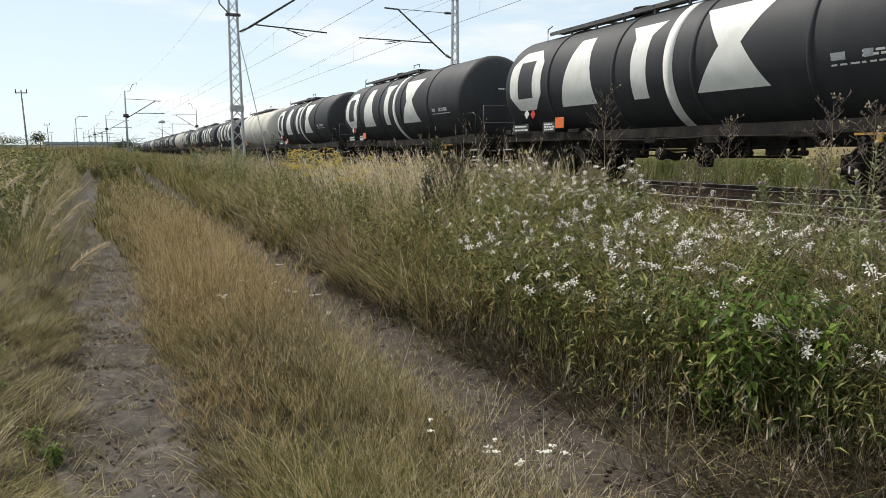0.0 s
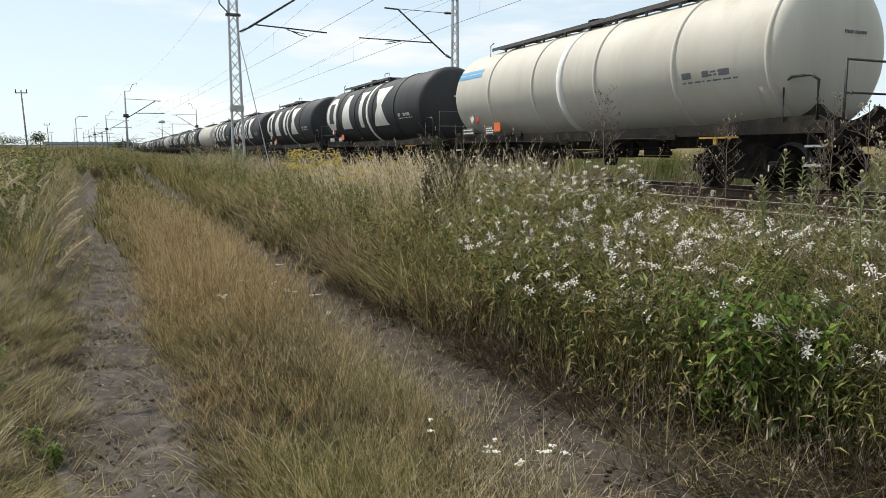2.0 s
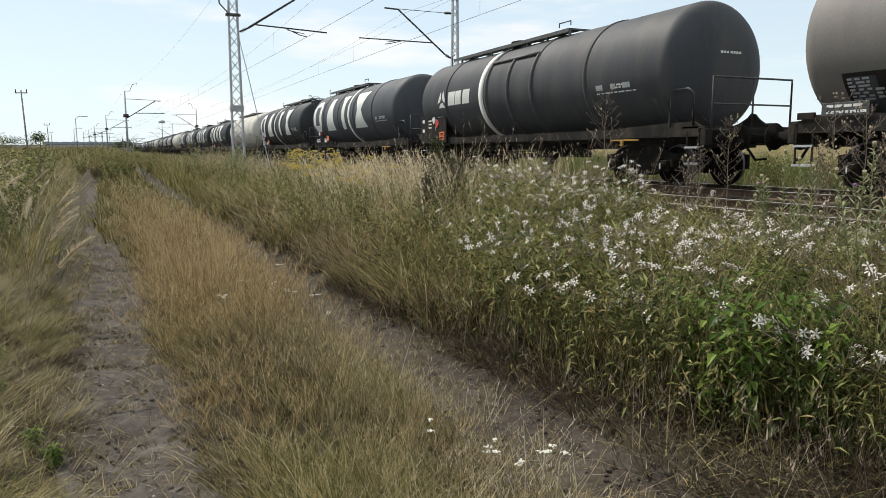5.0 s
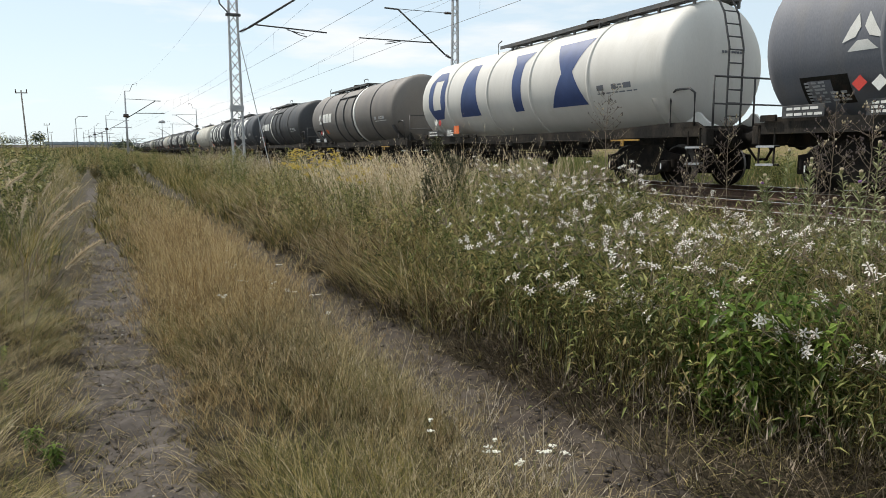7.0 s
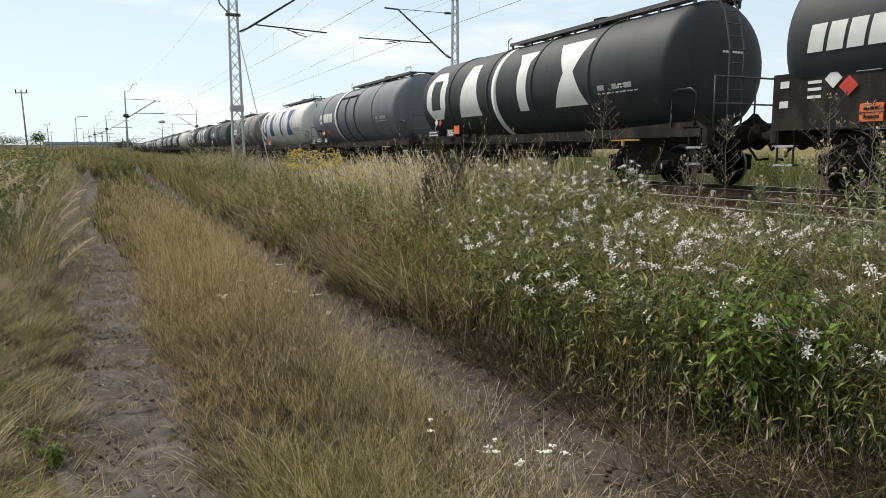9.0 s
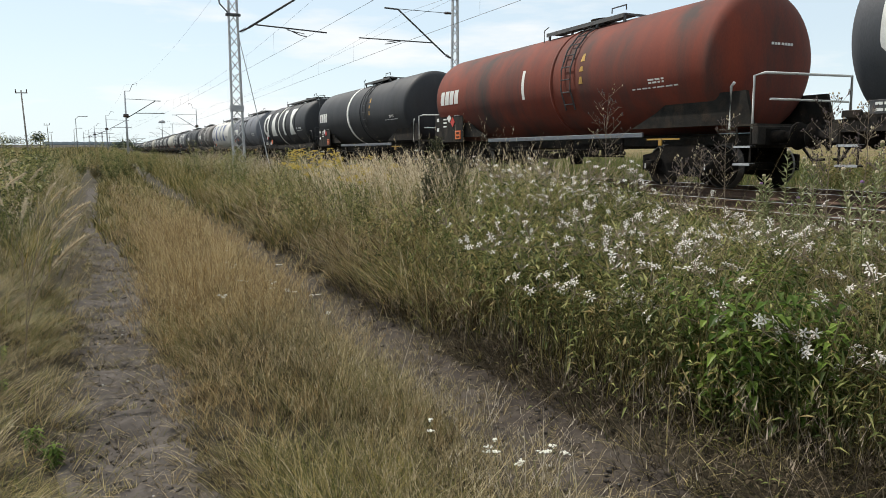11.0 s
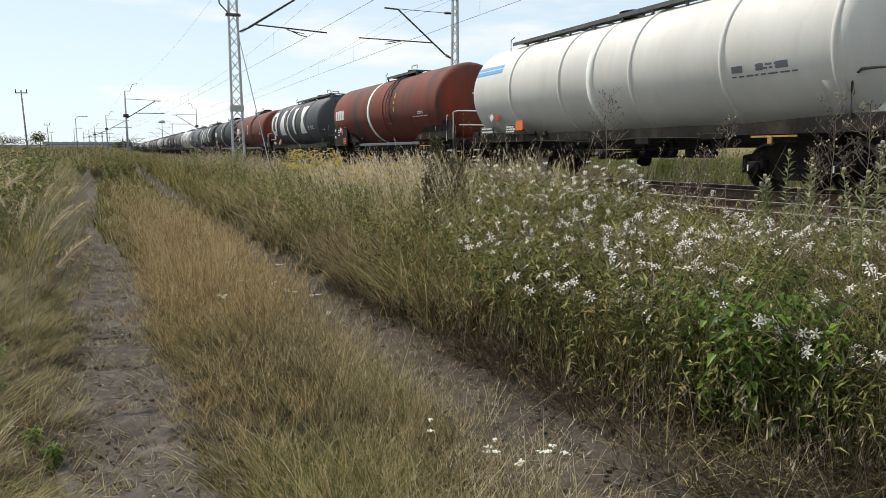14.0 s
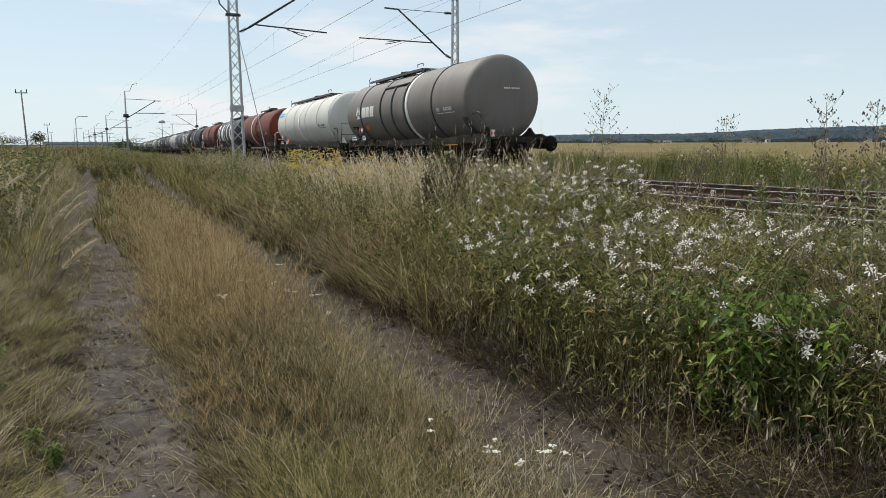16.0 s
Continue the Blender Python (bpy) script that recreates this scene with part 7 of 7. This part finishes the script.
def reed_plume(seed, h):
    """A tall reed grass stem that nods under a thick pale plume."""
    rg = random.Random(seed)
    w = thing("reed_grass", "tall reed grass stem with a nodding pale plume", "grass stem", "nodding grass stems on the verge")
    at = lambda q: Vector((0.42 * h * q ** 2.2, 0.05 * h * q, h * (q - 0.16 * q ** 3)))
    part("stem", Shape().tube([at(i / 8) for i in range(9)], 0.003, 5, taper=0.5), STEM_DRY, w)
    fol = Shape()
    for i in range(420):
        k = 0.74 + 0.26 * rg.random()
        p = at(k)
        thick = 0.030 * math.sin(math.pi * min(1, (k - 0.70) / 0.32)) + 0.006
        d = ((at(k + 0.01) - at(k - 0.01)).normalized() + Vector((rg.gauss(0, 0.38), rg.gauss(0, 0.38), rg.gauss(0, 0.38)))).normalized() * thick * 1.5
        e = d.orthogonal().normalized() * 0.0024
        fol.add([p - e, p + e, p + d], [(0, 1, 2)])
    tagged(part("plume", fol, PLUME, w, "pale feathery plume"), kind="stuff")
    return w


for i, (px, py, h, turn) in enumerate(((-0.50, 4.6, 1.0, 5), (-0.58, 5.5, 1.05, 25), (-0.62, 6.2, 1.08, 35), (-0.70, 6.9, 1.1, 80), (-0.62, 7.4, 1.02, 10), (-0.80, 7.9, 1.1, 120),
                                       (-0.74, 8.6, 1.05, 30), (-0.95, 8.8, 1.12, 150), (-0.85, 9.8, 1.1, 60), (-1.05, 10.6, 1.12, 100), (-0.70, 10.0, 1.0, -30), (-1.2, 12.0, 1.15, 40), (-0.9, 12.5, 1.05, 200))):
    w = reed_plume(500 + i, h)
    m = pose(px, py, gz(px, py), 0, 0, turn)
    w.matrix_basis = m
    STALKS.append((w, m, 3.0 + 0.4 * (i % 3)))


# more nodding plumes farther along the verge
rv = random.Random(77)
plumes = [reed_plume(560 + k, (0.95, 1.05, 1.15)[k]) for k in range(3)]
for i in range(20):
    py = 5.2 + 9.5 * rv.random()
    px = -0.75 - 0.10 * (py - 5) - 1.9 * rv.random()
    m = pose(px, py, gz(px, py), rv.uniform(-8, 8), rv.uniform(-8, 8), rv.gauss(10, 70))
    if i < 3:
        plumes[i].matrix_basis = m
    else:
        copy_thing(plumes[i % 3], m)


def weed_bush(seed, h, mat, label, leaf=(0.07, 0.15), wide=0.55, name="weed_bush", group="leafy bushes beside the old track"):
    """A dense knee- to chest-high bush of leafy stems."""
    rg = random.Random(seed)
    w = thing(name, label, "bush" if name == "weed_bush" else "weed", group)
    fol, stems = Shape(), Shape()
    for k in range(14):
        a, hh, sp = rg.uniform(0, 6.28), h * rg.uniform(0.6, 1.0), rg.uniform(0.18, 1.0) * wide
        at = lambda q: (math.cos(a) * sp * q ** 0.8, math.sin(a) * sp * q ** 0.8, hh * q)
        stems.tube([at(i / 4) for i in range(5)], 0.006, 4, taper=0.5)
        for i in range(40):
            leaf_fan(fol, at(0.2 + 0.8 * i / 40), i * 2.4 + rg.uniform(-0.4, 0.4), rg.uniform(*leaf), 0.3, rg.uniform(-0.4, 0.9))
    tagged(part("stem_tangle", stems, STEM, w), kind="stuff")
    tagged(part("foliage", fol, mat, w), kind="stuff")
    return w


bushes = [weed_bush(601, 1.15, LEAF, "leafy green bush standing in tall grass"), weed_bush(602, 1.0, LEAF_OLIVE, "olive-green leafy bush standing in tall grass"), weed_bush(603, 1.25, LEAF, "tall leafy green bush standing in grass")]
for i, (px, py) in enumerate(((-1.35, 11.5), (-1.9, 13.0), (-2.6, 12.2), (-1.5, 15.0), (-2.4, 16.5), (-3.2, 15.2), (-1.6, 19.0), (-2.9, 20.0), (-4.2, 19.0), (-1.9, 24.0), (-0.4, 30.0), (0.3, 33.0), (-1.0, 34.0), (0.9, 36.0),
                              (3.1, 20.5), (3.6, 22.0), (3.2, 24.5), (4.2, 25.5), (4.9, 27.6), (4.0, 18.2), (4.7, 20.0), (3.0, 30.0))):
    m = pose(px, py, gz(px, py), 0, 0, rv.uniform(0, 360))
    if i < 3:
        bushes[i].matrix_basis = m
    else:
        copy_thing(bushes[i % 3], m)


for i in range(20):
    px, py = 17.0 + 7.0 * rv.random(), -1.0 + 30 * rv.random()
    copy_thing(bushes[i % 3], pose(px, py, gz(px, py), 0, 0, rv.uniform(0, 360)))
mound = weed_bush(611, 1.55, LEAF, "broad yellow-green bush beside the overgrown track", (0.06, 0.13), 0.85)
for i, (px, py) in enumerate(((0.15, 27.5), (-1.75, 20.5), (0.75, 29.5), (-2.3, 22.5), (-0.25, 31.0), (-2.9, 20.8), (3.0, 26.0), (1.4, 33.0), (-1.9, 26.0))):
    m = pose(px, py, gz(px, py), 0, 0, rv.uniform(0, 360))
    if i:
        copy_thing(mound, m)
    else:
        mound.matrix_basis = m


# knee-high leafy weeds in the dry part of the belt and on the verge
clumps = [weed_bush(621 + k, hh, mt, lb, (0.03, 0.075), 0.30, "leafy_weed", "leafy weeds in the grass") for k, (hh, mt, lb) in enumerate((
    (0.78, LEAF, "bushy green weed with small leaves in dry grass"), (0.66, LEAF_OLIVE, "bushy olive weed with withering leaves in dry grass"), (0.90, LEAF, "tall bushy green weed in dry grass"), (0.42, LEAF_BRIGHT, "low fresh green weed in grass")))]
WEEDS = [(2, 3.1, 9.2), (0, 2.7, 8.1), (1, 2.9, 7.0), (2, 3.5, 10.4), (0, 2.55, 10.8), (1, 2.4, 9.5), (2, 4.1, 10.6), (0, 3.3, 8.6), (0, 2.75, 5.9), (1, 2.55, 6.6), (2, 3.6, 12.0), (0, 2.5, 12.6), (2, 3.0, 13.6), (1, 3.3, 6.3),
         (0, 3.2, 15.0), (2, 4.2, 13.4), (1, 2.3, 14.5), (0, 3.9, 9.3), (2, 2.6, 16.8), (3, -1.05, 5.6), (3, -1.5, 6.6), (0, -1.35, 7.6), (3, -0.95, 4.6), (1, -1.9, 8.6), (0, -1.15, 9.6), (3, -1.7, 5.4), (2, -2.1, 10.0)]
seen = set()
for k, px, py in WEEDS:
    m = pose(px, py, gz(px, py), 0, 0, rv.uniform(0, 360))
    if k in seen:
        copy_thing(clumps[k], m)
    else:
        clumps[k].matrix_basis = m
        seen.add(k)


# the same meadow goes on behind
def behind(x, y, g):
    l, r = by_path(x, y)
    return (np.minimum(np.abs(x - l), np.abs(x - r)) > 0.36) & (x < 6.3)


for nm, mat, cnt in (("side_olive_grass", OLIVE, 900), ("side_green_grass", GREEN, 900), ("side_straw_grass", STRAW, 500)):
    x, y, turn, size = tufts(rng, cnt, 9, (-9, -2.6), (0.6, 12), 0.09, None, 1.0)
    bulk(nm, [blades(x, y, 0.40 * size * rng.uniform(0.4, 1.3, len(x)), rng.uniform(0.005, 0.010, len(x)), turn, rng.uniform(0.1, 0.9, len(x)), rng.uniform(0.1, 0.8, len(x)), 2)], mat, "meadow grass beside the verge", "grass")
for nm, mat, cnt in (("rear_olive_grass", OLIVE, 1000), ("rear_green_grass", GREEN, 1000), ("rear_withered_grass", WITHERED, 900)):
    x, y, turn, size = tufts(rng, cnt, 9, (-8, 6.3), (-9, 0.95), 0.08, behind, 1.0)
    h = 0.34 * size * rng.uniform(0.4, 1.3, len(x)) * np.where(x > 2.2, 1.3, 1.0) * (0.45 + 0.55 * smooth(0.3, 1.2, np.hypot(x, y)))
    bulk(nm, [blades(x, y, h, rng.uniform(0.005, 0.011, len(x)), turn, rng.uniform(0.1, 0.9, len(x)), rng.uniform(0.1, 0.8, len(x)))], mat, "meadow grass on both sides of the old track", "grass")


def roll_wheel(ws, y, every):
    walk(ws, [(t, Matrix.Translation((0, y, 0.46)) @ Matrix.Rotation(-travelled(t) / 0.46, 4, "X")) for t in every])


def motions():
    for w, s0 in TRAIN:
        walk(w, [(i * 0.5, track_pose(s0 + travelled(i * 0.5))) for i in range(33)])
    # wheels of the wagons that pass the camera
    every = [i / 30 for i in range(481)]
    for w, s0 in TRAIN:
        for b in w.children:
            if s0 < 75 and b.name.split(".")[0] == "bogie":
                for ws in b.children:
                    if ws.name.split(".")[0] == "wheelset":
                        roll_wheel(ws, ws.location.y, every)
    # weeds and grass stems that nod in the wind
    for k, (w, m, amount) in enumerate(STALKS):
        rows = []
        for i in range(41):
            t = i * 0.4
            a = amount * (math.sin(t * 1.9 + k * 1.3) + 0.6 * math.sin(t * 3.7 + k * 2.1))
            b = amount * 0.6 * math.sin(t * 2.6 + k)
            rows.append((t, m @ pose(0, 0, 0, b, a, 0)))
        walk(w, rows)


motions()
